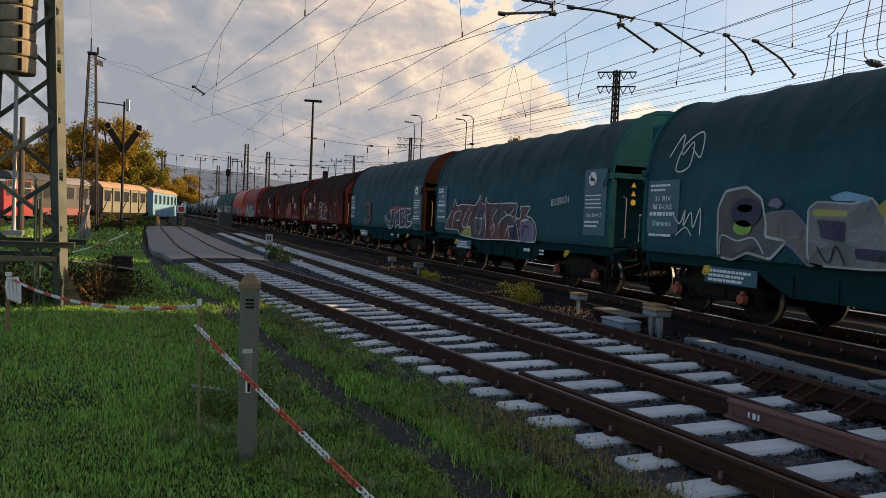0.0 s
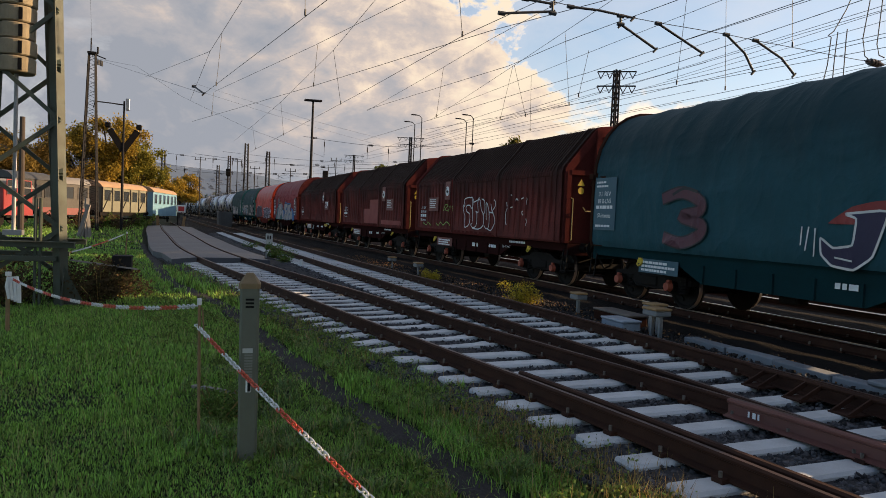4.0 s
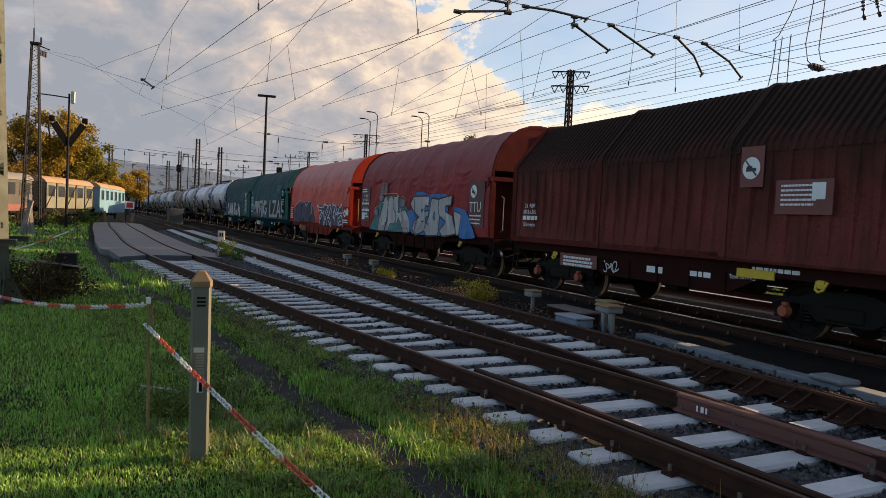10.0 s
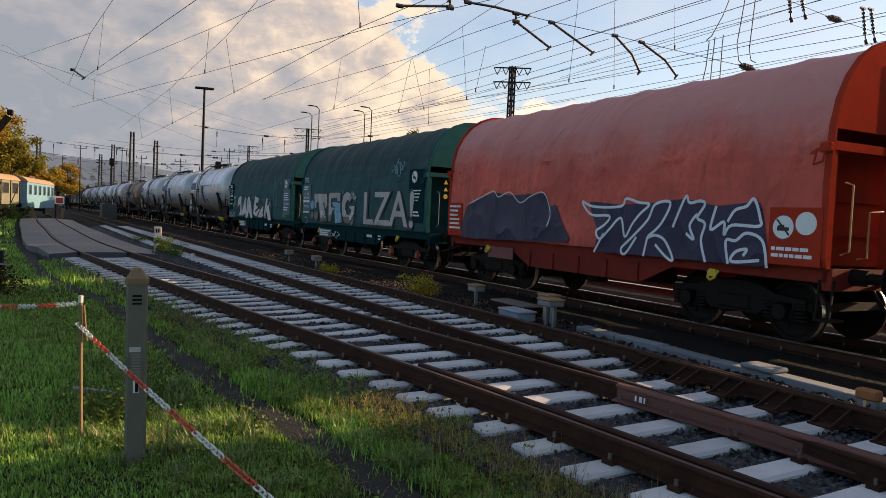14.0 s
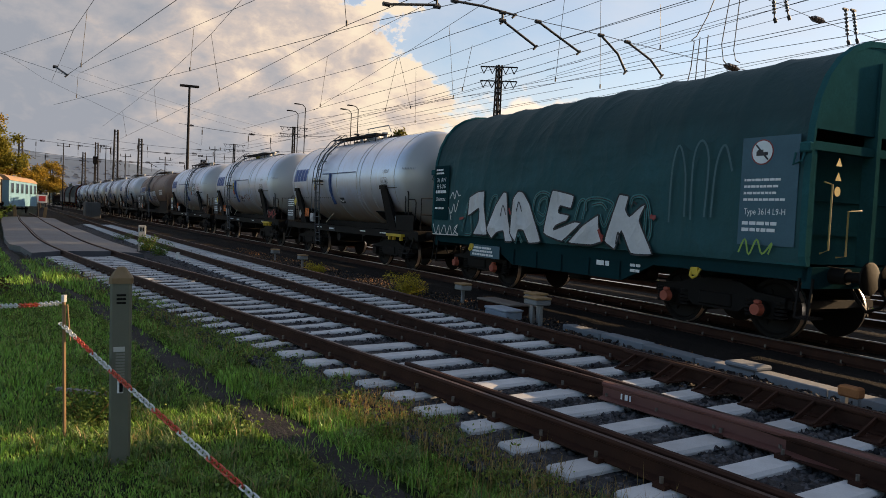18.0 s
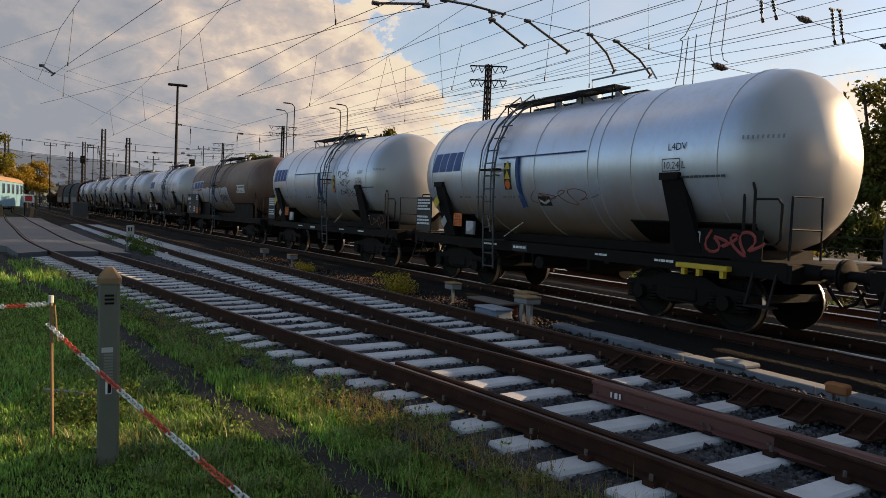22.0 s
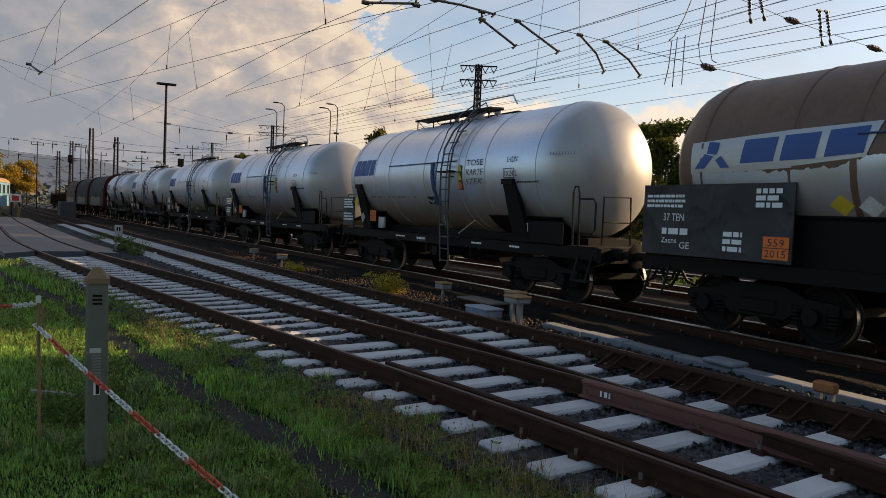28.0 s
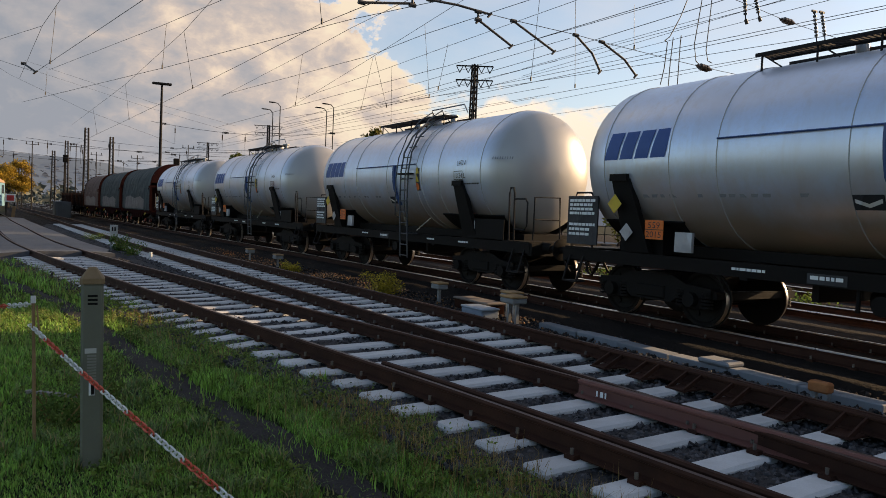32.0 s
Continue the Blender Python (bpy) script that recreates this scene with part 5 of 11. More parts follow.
def hump_sign(w, x, z, r=0.17, y=None):
    y = YSIDE - 0.018 if y is None else y
    shape(w, disc(x, z, r * 1.08), G_RED, "sign_ring", "thin red ring", y=y)
    shape(w, disc(x, z, r * 0.97), WHITE, "sign_disc", "round white shunting sign", y=y - 0.004)
    shape(w, [(x - r * 0.55, z - r * 0.30), (x + r * 0.55, z - r * 0.30), (x + r * 0.55, z + 0.0), (x + r * 0.1, z + 0.0), (x + r * 0.1, z + r * 0.2), (x - r * 0.4, z + r * 0.2), (x - r * 0.55, z)], G_BLACK, "sign_figure", y=y - 0.008)
    shape(w, [(x - r * 0.66, z + r * 0.60), (x - r * 0.56, z + r * 0.70), (x + r * 0.66, z - r * 0.60), (x + r * 0.56, z - r * 0.70)], G_RED if r > 1 else G_BLACK, "sign_bar", y=y - 0.012)


def warn_stack(w, x, z, y):
    """Yellow and orange warning stickers on a dark strip."""
    shape(w, [(x - 0.13, z - 0.62), (x + 0.13, z - 0.62), (x + 0.13, z + 0.14), (x - 0.13, z + 0.14)], G_BLACK, "warning_strip", y=y)
    for k, m in enumerate((YELLOW, YELLOW, ORANGE)):
        c = z - 0.22 * k
        if k < 2:
            shape(w, [(x - 0.11, c - 0.08), (x + 0.11, c - 0.08), (x, c + 0.11)], m, "warning_sign", "yellow warning triangle", y=y - 0.005)
        else:
            shape(w, disc(x, c - 0.04, 0.10), m, "warning_sign", "orange warning disc", y=y - 0.005)


def side_kit(w, half, board, mat_board, seed, type_text, ends=True):
    x1 = half - 0.10
    panel(w, x1 - 0.95, x1 - 0.02, 1.42, 2.98, board, y=YSIDE - 0.004, name="side_panel", label="flat sign panel", thick=0.010)
    hump_sign(w, x1 - 0.61, 2.76)
    bars(w, x1 - 0.88, x1 - 0.2, 2.38, 4, y=YSIDE - 0.018, h=0.035, gap=0.06, seed=seed)
    if type_text:
        lettering(w, type_text, x1 - 0.52, 1.86, 0.13, WHITE, YSIDE - 0.018, width=0.68)
    bars(w, x1 - 0.88, x1 - 0.25, 1.76, 2, y=YSIDE - 0.018, h=0.05, seed=seed + 5)
    panel(w, -half + 1.85, -half + 3.15, 0.70, 0.99, mat_board, y=-1.37, name="load_board", label="framed load limit board", thick=0.012)
    for k in range(3):
        bars(w, -half + 1.95, -half + 3.05, 0.945 - 0.08 * k, 1, y=-1.386, h=0.05, seed=seed + 7 + k)
    bars(w, half - 4.3, half - 3.9, 0.94, 1, y=-1.345, h=0.09, seed=seed + 9)
    bars(w, half - 3.4, half - 3.15, 0.94, 2, y=-1.345, h=0.05, seed=seed + 10)
    # stickers on the right-hand end frame
    xx = half + 0.062
    for k in range(3):
        bm = bmesh.new()
        z = 2.62 - 0.2 * k
        if k < 2:
            v = [bm.verts.new(p) for p in ((xx, -0.95, z - 0.05), (xx, -0.81, z - 0.05), (xx, -0.88, z + 0.07))]
        else:
            v = [bm.verts.new((xx, -0.88 + 0.07 * math.cos(i * 0.524), z + 0.07 * math.sin(i * 0.524))) for i in range(12)]
        bm.faces.new(v)
        part("warning_sticker", bm, YELLOW, w, "yellow warning sticker")


# 1: the first green wagon
w, hf = tarp_wagon(6.3, 12.6, TARP_GREEN, FRAME_GREEN, END_GREEN, "dark green tarpaulin coil wagon with silver graffiti", 1)
side_kit(w, hf, FRAME_GREEN, BOARD_BLUE, 11, "Type 3614 L9")
data_board(w, -hf + 0.12, -hf + 1.12, 1.55, 2.62, BOARD_BLUE, ("31 RIV", "88 B-LNS", "#", "Shimmns"), 31)
LAYER[0], YY = 0, YSIDE - 0.016
letter(w, [(-2.22, 1.56), (-2.22, 1.97), (-1.66, 2.02), (-1.4, 1.81), (-1.29, 1.64), (-1.02, 1.22), (-1.29, 1.16), (-1.65, 1.45)], G_GREY, G_MAUVE, 0.03, y=YY)
letter(w, [(-3.3, 1.19), (-3.35, 2.05), (-3.18, 2.36), (-2.67, 2.42), (-2.31, 2.21), (-2.19, 1.8), (-2.19, 1.58), (-1.73, 1.53), (-2.06, 1.21), (-2.58, 1.3), (-2.93, 1.15)], paint("dark_taupe_spray", (0.075, 0.068, 0.078), 0.6, vary=0.4, scale=2, fine=20, bump=0, crease=0.05), G_SILVER, 0.045, y=YY, label="taupe ring letter with a pale edge")
letter(w, [(-1.31, 1.18), (-1.35, 2.04), (-1.19, 2.15), (-0.56, 2.11), (-0.26, 2.2), (-0.05, 1.94), (0.04, 1.68), (0.07, 1.19)], G_DUSK, G_SILVER, 0.03, y=YY, label="dusky silver graffiti letter")
shape(w, disc(-2.64, 1.98, 0.35, 0.25), G_NAVY, y=YY - 0.02)
shape(w, disc(-2.71, 1.72, 0.22, 0.13), G_LIME, y=YY - 0.02)
shape(w, disc(-2.67, 2.05, 0.18, 0.07), G_SKY, y=YY - 0.02)
letter(w, [(-1.25, 2.04), (-0.65, 2.02), (-0.64, 1.93), (-1.25, 1.93)], G_YELLOW, None, 0.03, y=YY)
letter(w, [(-1.17, 1.89), (-0.64, 1.87), (-0.64, 1.54), (-1.08, 1.58)], G_NAVY, G_GREY, 0.03, y=YY)
letter(w, [(-0.96, 2.22), (-0.7, 2.3), (-0.29, 2.21), (-0.32, 2.14), (-0.89, 2.16)], G_SKY, None, 0.03, y=YY)
letter(w, [(-0.19, 2.05), (-0.06, 2.16), (-0.02, 2.15), (0.01, 1.84)], G_YELLOW, None, 0.03, y=YY)
letter(w, [(-2.19, 2.08), (-2.1, 2.22), (-1.94, 2.23), (-1.84, 2.12), (-1.93, 2.04)], G_MAUVE, G_NAVY, 0.03, y=YY)
stroke(w, [(-1.93, 1.79), (-1.49, 1.78), (-1.49, 1.61), (-1.9, 1.62), (-1.93, 1.79)], G_MAUVE, 0.012, y=YY)
stroke(w, [(-3.23, 1.23), (-3.21, 1.57), (-2.82, 1.49), (-2.43, 1.55), (-2.19, 1.29)], G_SILVER, 0.014, y=YY)
stroke(w, [(-1.14, 1.47), (-0.91, 1.23), (-0.8, 1.49), (-0.62, 1.22)], G_BLACK, 0.014, y=YY)
letter(w, [(-0.48, 1.48), (0.02, 1.47), (0.04, 1.3), (-0.45, 1.32)], G_NAVY, None, 0.03, y=YY)
stroke(w, [(-4.8, 3.07), (-4.37, 3.48), (-4.42, 3.09), (-4.08, 3.31), (-4.2, 2.85), (-4.59, 2.8), (-4.35, 3.26), (-3.82, 3.47), (-3.89, 3.01), (-4.12, 3.21)], G_WHITE, 0.014, y=YY)
stroke(w, [(-4.64, 1.98), (-4.39, 1.76), (-4.24, 2.02), (-4.27, 1.72), (-4.07, 1.98), (-3.99, 1.69), (-3.81, 2.05), (-3.79, 1.56)], G_WHITE, 0.014, y=YY)
stroke(w, [(-4.48, 1.53), (-4.21, 1.69), (-4.03, 1.53)], G_WHITE, 0.012, y=YY)

# 2
w, hf = tarp_wagon(*mid_of(0), TARP_GREEN, FRAME_GREEN, END_GREEN, "dark green tarpaulin coil wagon with red and white graffiti", 2)
side_kit(w, hf, BOARD_BLUE, BOARD_BLUE, 12, "Type 3614 L9")
data_board(w, -hf + 0.12, -hf + 1.05, 1.55, 2.85, BOARD_BLUE, ("31 RIV", "88 B-LNS", "#", "Shimmns"), 41)
LAYER[0] = 0
letter(w, [(-4.56, 1.32), (-4.38, 1.67), (-4.04, 1.91), (-3.84, 2.14), (-3.7, 2.39), (-3.55, 2.14), (-3.07, 2.2), (-1.96, 2.15), (-1.7, 2.33), (-1.58, 2.5), (-1.46, 2.23), (-1.19, 2.18), (-1.15, 2.43), (-0.99, 2.2), (1.07, 2.22), (0.94, 1.79), (1.23, 1.76), (1.3, 1.96), (1.21, 2.11), (1.82, 2.12), (1.76, 2.02), (1.59, 1.85), (1.93, 1.79), (2.17, 1.61), (2.23, 1.4), (2.2, 1.12), (0.52, 1.13), (-1.58, 1.07), (-3.13, 1.15), (-3.39, 1.33), (-4.08, 1.33)], G_WINE, G_WHITE, 0.03, y=YY, label="dark red letters edged in white")
letter(w, [(1.28, 1.1), (1.31, 1.55), (1.69, 1.74), (1.98, 1.67), (2.12, 1.43), (2.12, 1.15)], G_MAUVE, G_SKY, 0.012, y=YY)
letter(w, [(-0.67, 2.14), (0.95, 2.18), (0.81, 1.82), (0.63, 1.68), (-0.1, 1.54), (-0.39, 1.65)], G_PLUM, None, 0.03, y=YY)
letter(w, [(-1.13, 1.12), (-1.08, 1.54), (-0.16, 1.63), (0.39, 1.52), (0.6, 1.16)], G_BRICK, None, 0.03, y=YY)
letter(w, [(-3.06, 2.07), (-2.41, 2.09), (-2.79, 1.66), (-3.08, 1.43), (-3.41, 1.51)], G_BRICK, None, 0.03, y=YY)
letter(w, [(-3.1, 1.16), (-2.76, 1.34), (-2.25, 1.5), (-2.12, 1.13)], G_YELLOW, None, 0.03, y=YY)
letter(w, [(-2.17, 1.67), (-1.74, 2.09), (-1.28, 2.09), (-1.17, 1.13), (-1.86, 1.12)], G_PLUM, None, 0.03, y=YY)
letter(w, [(0.64, 1.6), (1.06, 1.71), (1.16, 1.48), (1.11, 1.14), (0.7, 1.16)], G_NAVY, None, 0.03, y=YY)
stroke(w, [(-3.87, 1.36), (-3.7, 1.87), (-3.13, 1.96), (-3.18, 1.69), (-3.51, 1.64)], G_WHITE, 0.014, y=YY)
stroke(w, [(-2.38, 2.09), (-2.8, 1.79), (-2.92, 1.44), (-2.32, 1.46)], G_WHITE, 0.014, y=YY)
stroke(w, [(-1.92, 1.76), (-1.31, 1.73), (-1.2, 1.93), (-1.07, 1.46)], G_WHITE, 0.014, y=YY)
stroke(w, [(-0.72, 1.4), (-0.5, 1.56), (-0.51, 1.37)], G_WHITE, 0.014, y=YY)
stroke(w, [(-0.09, 1.5), (-0.05, 1.65), (0.46, 1.87), (0.86, 1.79)], G_WHITE, 0.014, y=YY)
stroke(w, [(1.11, 1.74), (0.99, 1.73), (1.13, 1.45), (1.25, 1.09)], G_WHITE, 0.014, y=YY)
stroke(w, [(1.27, 1.42), (1.36, 1.7), (1.77, 1.76)], G_WHITE, 0.014, y=YY)
stroke(w, [(-1.16, 2.16), (-1.06, 1.46), (-1.13, 1.15)], G_WHITE, 0.014, y=YY)
stroke(w, [(0.49, 1.56), (0.64, 1.18)], G_WHITE, 0.014, y=YY)
stroke(w, [(1.43, 1.69), (1.69, 1.72)], G_WHITE, 0.014, y=YY)
shape(w, disc(-3.97, 2.08, 0.16, 0.08), G_NAVY, y=YY - 0.02)
shape(w, disc(-3.4, 2.29, 0.15, 0.08), G_NAVY, y=YY - 0.02)
shape(w, disc(-2.62, 2.3, 0.14, 0.08), G_NAVY, y=YY - 0.02)
shape(w, disc(-2.25, 2.26, 0.13, 0.07), G_NAVY, y=YY - 0.02)
shape(w, disc(-1.37, 2.31, 0.11, 0.07), G_NAVY, y=YY - 0.02)
shape(w, disc(-0.68, 2.27, 0.11, 0.07), G_NAVY, y=YY - 0.02)
shape(w, disc(-0.11, 2.28, 0.1, 0.07), G_NAVY, y=YY - 0.02)
lettering(w, "BOERO1", 3.40, 2.16, 0.26, G_WHITE, YSIDE - 0.016, name="graffiti_tag", shear=0.2, width=0.9, turn=-6)

for pts in ([(-3.05, 1.2), (-3.2, 1.55), (-2.95, 1.9), (-2.6, 2.0), (-2.45, 1.75)], [(-2.1, 1.2), (-2.2, 1.6), (-2.0, 2.0), (-1.75, 2.1)], [(-1.7, 1.35), (-1.6, 1.75), (-1.45, 2.0)], [(-0.85, 1.2), (-0.95, 1.7), (-0.8, 2.1), (-0.3, 2.12), (-0.15, 1.85), (-0.45, 1.62)], [(0.1, 1.2), (0.05, 1.55), (0.3, 1.75), (0.7, 1.65)], [(0.1, 2.1), (0.35, 1.95), (0.75, 2.05)], [(-3.75, 1.5), (-3.45, 1.35), (-3.3, 1.62)], [(1.4, 1.25), (1.55, 1.55), (1.85, 1.5)]):
    stroke(w, pts, G_BLACK, 0.022, y=YY, label="black sprayed inner line")
for pts in ([(-2.55, 1.25), (-2.42, 1.7), (-2.15, 1.95)], [(-0.6, 1.2), (-0.35, 1.45), (-0.55, 1.75), (-0.2, 2.05)], [(0.35, 1.25), (0.55, 1.5), (0.95, 1.55)], [(-1.55, 1.2), (-1.35, 1.5), (-1.42, 1.85)], [(0.9, 2.05), (0.55, 1.85), (0.25, 2.0)]):
    stroke(w, pts, G_WHITE, 0.012, y=YY, label="thin white sprayed line")

# 3
w, hf = tarp_wagon(*mid_of(1), TARP_GREEN, FRAME_GREEN, FRAME_BROWN, "dark green tarpaulin coil wagon with a rusty end", 3)
side_kit(w, hf, BOARD_BLUE, BOARD_BLUE, 13, "Type 3614 L9")
data_board(w, -hf + 0.12, -hf + 1.0, 1.55, 2.75, BOARD_BLUE, ("31 RIV", "88 B-LNS", "#", "Shimmns"), 51)
LAYER[0] = 0
letter(w, [(1.13, 1.81), (1.56, 2.07), (1.98, 2.15), (4.27, 2.12), (4.53, 2.04), (4.28, 2), (1.73, 1.81)], G_RED, None, 0.03, y=YY, label="red spray haze")
letter(w, [(1.04, 1.61), (1.28, 1.45), (1.61, 1.5), (1.65, 1.9), (1.42, 1.96), (2.16, 2.02), (1.94, 1.35), (1.65, 1.15), (1.27, 1.19), (1.07, 1.35)], G_NAVY, G_WHITE, 0.035, y=YY, label="dark letter edged in white")
letter(w, [(2.23, 1.2), (2.31, 1.83), (2.7, 2.03), (2.87, 1.97), (2.97, 1.39), (2.86, 1.19), (2.7, 1.34), (2.53, 1.36)], G_NAVY, G_WHITE, 0.035, y=YY, label="dark letter edged in white")
letter(w, [(2.74, 2.01), (3.28, 2.05), (3.46, 1.86), (3.33, 1.74), (3.62, 1.57), (3.58, 1.3), (3.01, 1.24), (2.85, 1.31)], G_NAVY, G_WHITE, 0.035, y=YY, label="dark letter edged in white")
letter(w, [(3.49, 2.07), (4.28, 2.02), (4.21, 1.83), (3.76, 1.77), (3.93, 1.72), (3.81, 1.54), (4.33, 1.5), (4.29, 1.34), (3.67, 1.24), (3.59, 1.42)], G_NAVY, G_WHITE, 0.035, y=YY, label="dark letter edged in white")
stroke(w, [(0.95, 1.74), (0.95, 1.31)], G_WHITE, 0.013, y=YY)
stroke(w, [(0.83, 1.76), (0.78, 1.39)], G_WHITE, 0.013, y=YY)
stroke(w, [(0.7, 1.76), (0.69, 1.47)], G_WHITE, 0.013, y=YY)
stroke(w, [(4.38, 1.69), (4.37, 1.41)], G_WHITE, 0.013, y=YY)
stroke(w, [(4.46, 1.68), (4.47, 1.38)], G_WHITE, 0.013, y=YY)
stroke(w, [(4.55, 1.65), (4.56, 1.39)], G_WHITE, 0.013, y=YY)
stroke(w, [(2.44, 1.53), (2.64, 1.57)], G_WHITE, 0.013, y=YY)
stroke(w, [(2.99, 1.85), (3.24, 1.84)], G_WHITE, 0.013, y=YY)
stroke(w, [(3.09, 1.47), (3.35, 1.5)], G_WHITE, 0.013, y=YY)
stroke(w, [(1.33, 1.32), (1.63, 1.28)], G_WHITE, 0.013, y=YY)
stroke(w, [(-2.82, 2.23), (-2.22, 2.35), (-1.66, 2.16), (-1.72, 1.98), (-2.22, 1.89), (-1.62, 1.74), (-1.68, 1.54), (-2.18, 1.38), (-2.74, 1.47)], G_BLACK, 0.13, y=YY)
stroke(w, [(-2.82, 2.23), (-2.22, 2.35), (-1.66, 2.16), (-1.72, 1.98), (-2.22, 1.89), (-1.62, 1.74), (-1.68, 1.54), (-2.18, 1.38), (-2.74, 1.47)], G_WINE, 0.1, y=YY, label="wine red numeral")
stroke(w, [(4.6, 1.25), (4.69, 1.39), (4.8, 1.23), (4.88, 1.39), (4.85, 1.21), (5.13, 1.22)], G_SKY, 0.012, y=YY)
stroke(w, [(-2.5, 2.31), (-2.14, 2.43), (-1.76, 2.35)], G_BLACK, 0.03, y=YY)

# 4-6: hood wagons
SOOT = paint("hood_soot", (0.020, 0.013, 0.012), 0.85, vary=0.5, scale=2, fine=20, bump=0)
YH = -1.455


def hood_kit(w, hf, seed, sign_x, board_x, ys):
    x0 = -hf + 0.33
    lettering(w, "31 RIV", x0 + 0.42, 2.02, 0.15, WHITE, YH - 0.012, width=0.50)
    lettering(w, "88 B-LNS", x0 + 0.42, 1.87, 0.15, WHITE, YH - 0.012, width=0.60)
    bars(w, x0 + 0.10, x0 + 0.80, 1.82, 1, y=YH - 0.012, h=0.10, seed=seed, name="number_marking", label="white number bars")
    lettering(w, "Shimmns", x0 + 0.42, 1.56, 0.14, WHITE, YH - 0.012, width=0.56)
    for k in range(3):
        bars(w, x0 + 1.95, x0 + 3.1, 0.93 - 0.08 * k, 1, y=-1.386, h=0.05, seed=seed + k)
    panel(w, x0 + 1.8, x0 + 3.25, 0.70, 0.99, BOARD_RED, y=-1.37, name="load_board", label="framed load limit board", thick=0.012)
    bars(w, hf - 4.6, hf - 4.1, 0.92, 1, y=-1.345, h=0.09, seed=seed + 4)
    bars(w, hf - 3.2, hf - 2.2, 1.10, 1, y=-1.345, h=0.06, seed=seed + 5)
    lettering(w, "Type 3614 K2", hf - 3.4, 0.88, 0.09, WHITE, -1.345, width=0.55)
    panel(w, sign_x - 0.22, sign_x + 0.24, 2.36, 3.0, BOARD_RED, y=ys - 0.008, name="sign_plate", label="plate behind the round sign", thick=0.010)
    hump_sign(w, sign_x, 2.66, 0.18, y=ys - 0.022)
    panel(w, board_x, board_x + 0.98, 1.94, 2.45, BOARD_RED, y=ys - 0.008, name="notice_board", label="oxide red notice board", thick=0.014)
    bars(w, board_x + 0.1, board_x + 0.75, 2.38, 5, y=ys - 0.024, h=0.03, gap=0.04, seed=seed + 6)
    bm = bmesh.new()
    xx = hf + 0.052
    for k in range(2):
        z = 2.72 - 0.2 * k
        v = [bm.verts.new(p) for p in ((xx, -1.12, z - 0.07), (xx, -0.90, z - 0.07), (xx, -1.01, z + 0.10))] if k == 0 else [bm.verts.new((xx, -1.01 + 0.09 * math.cos(i * 0.524), z + 0.09 * math.sin(i * 0.524))) for i in range(12)]
        bm.faces.new(v)
    part("warning_sticker", bm, YELLOW, w, "yellow warning stickers")
    panel(w, -0.3, 0.15, 0.80, 0.92, WHITE, y=-1.345, name="label_plate", label="white label plate", thick=0.006)


w, hf = hood_wagon(*mid_of(2), HOOD_RED, FRAME_OXIDE, "oxide red steel hood wagon with white outline graffiti", 4)
hood_kit(w, hf, 61, -2.40, -4.24, YH)
LAYER[0], YY = 0, YH - 0.056
stroke(w, [(-0.67, 1.56), (-0.64, 1.77), (-0.76, 1.94), (-0.8, 2.15), (-0.68, 2.12), (-0.69, 2.36), (-0.05, 2.38), (-0.07, 2.05), (-0.3, 2.15), (-0.57, 2.1), (-0.49, 1.94), (-0.29, 1.88), (-0.22, 1.78), (-0.29, 1.51), (-0.61, 1.41), (-0.67, 1.56)], G_WHITE, 0.017, y=YY, label="white sprayed outline letter")
stroke(w, [(-0.05, 2.35), (-0.01, 1.62), (-0.13, 1.51), (0.05, 1.42), (0.31, 1.5), (0.33, 1.85), (0.23, 1.95), (0.42, 1.92), (0.36, 2.21), (0.46, 2.4)], G_WHITE, 0.017, y=YY, label="white sprayed outline letter")
stroke(w, [(0.52, 2.33), (0.66, 2.01), (0.84, 1.83), (0.84, 1.52), (0.5, 1.38), (0, 1.4)], G_WHITE, 0.017, y=YY, label="white sprayed outline letter")
stroke(w, [(0.03, 2.24), (0.25, 2.29), (0.5, 2.34)], G_WHITE, 0.017, y=YY, label="white sprayed outline letter")
stroke(w, [(0.67, 2.34), (0.88, 2.27), (0.93, 1.95), (0.79, 1.84)], G_WHITE, 0.017, y=YY, label="white sprayed outline letter")
stroke(w, [(0.9, 1.52), (1.07, 1.41), (1.26, 1.48), (1.26, 1.9), (1.08, 2.2), (1.01, 2.17), (1.07, 1.68)], G_WHITE, 0.017, y=YY, label="white sprayed outline letter")
stroke(w, [(1.36, 2.19), (1.44, 1.99), (1.5, 1.91)], G_WHITE, 0.017, y=YY, label="white sprayed outline letter")
stroke(w, [(1.27, 1.93), (1.56, 1.9)], G_WHITE, 0.017, y=YY, label="white sprayed outline letter")
stroke(w, [(1.56, 2.31), (1.67, 2.25), (1.67, 2.1), (1.51, 1.96), (1.64, 1.78), (1.68, 1.61), (1.45, 1.37), (1.19, 1.4)], G_WHITE, 0.017, y=YY, label="white sprayed outline letter")
stroke(w, [(2.5, 2.43), (2.62, 2.47), (2.77, 2.42)], G_WHITE, 0.017, y=YY, label="white sprayed outline letter")
stroke(w, [(2.44, 2.23), (2.53, 2.09), (2.82, 2.08), (2.95, 2.17)], G_WHITE, 0.017, y=YY, label="white sprayed outline letter")
stroke(w, [(2.52, 2.07), (2.42, 1.91), (2.43, 1.61), (2.57, 1.54)], G_WHITE, 0.017, y=YY, label="white sprayed outline letter")
stroke(w, [(2.48, 1.45), (2.81, 1.4), (3.03, 1.46)], G_WHITE, 0.017, y=YY, label="white sprayed outline letter")
stroke(w, [(2.95, 2.17), (3.08, 2.32), (3.25, 2.17), (3.2, 1.82), (3.3, 1.47), (3.03, 1.46)], G_WHITE, 0.017, y=YY, label="white sprayed outline letter")
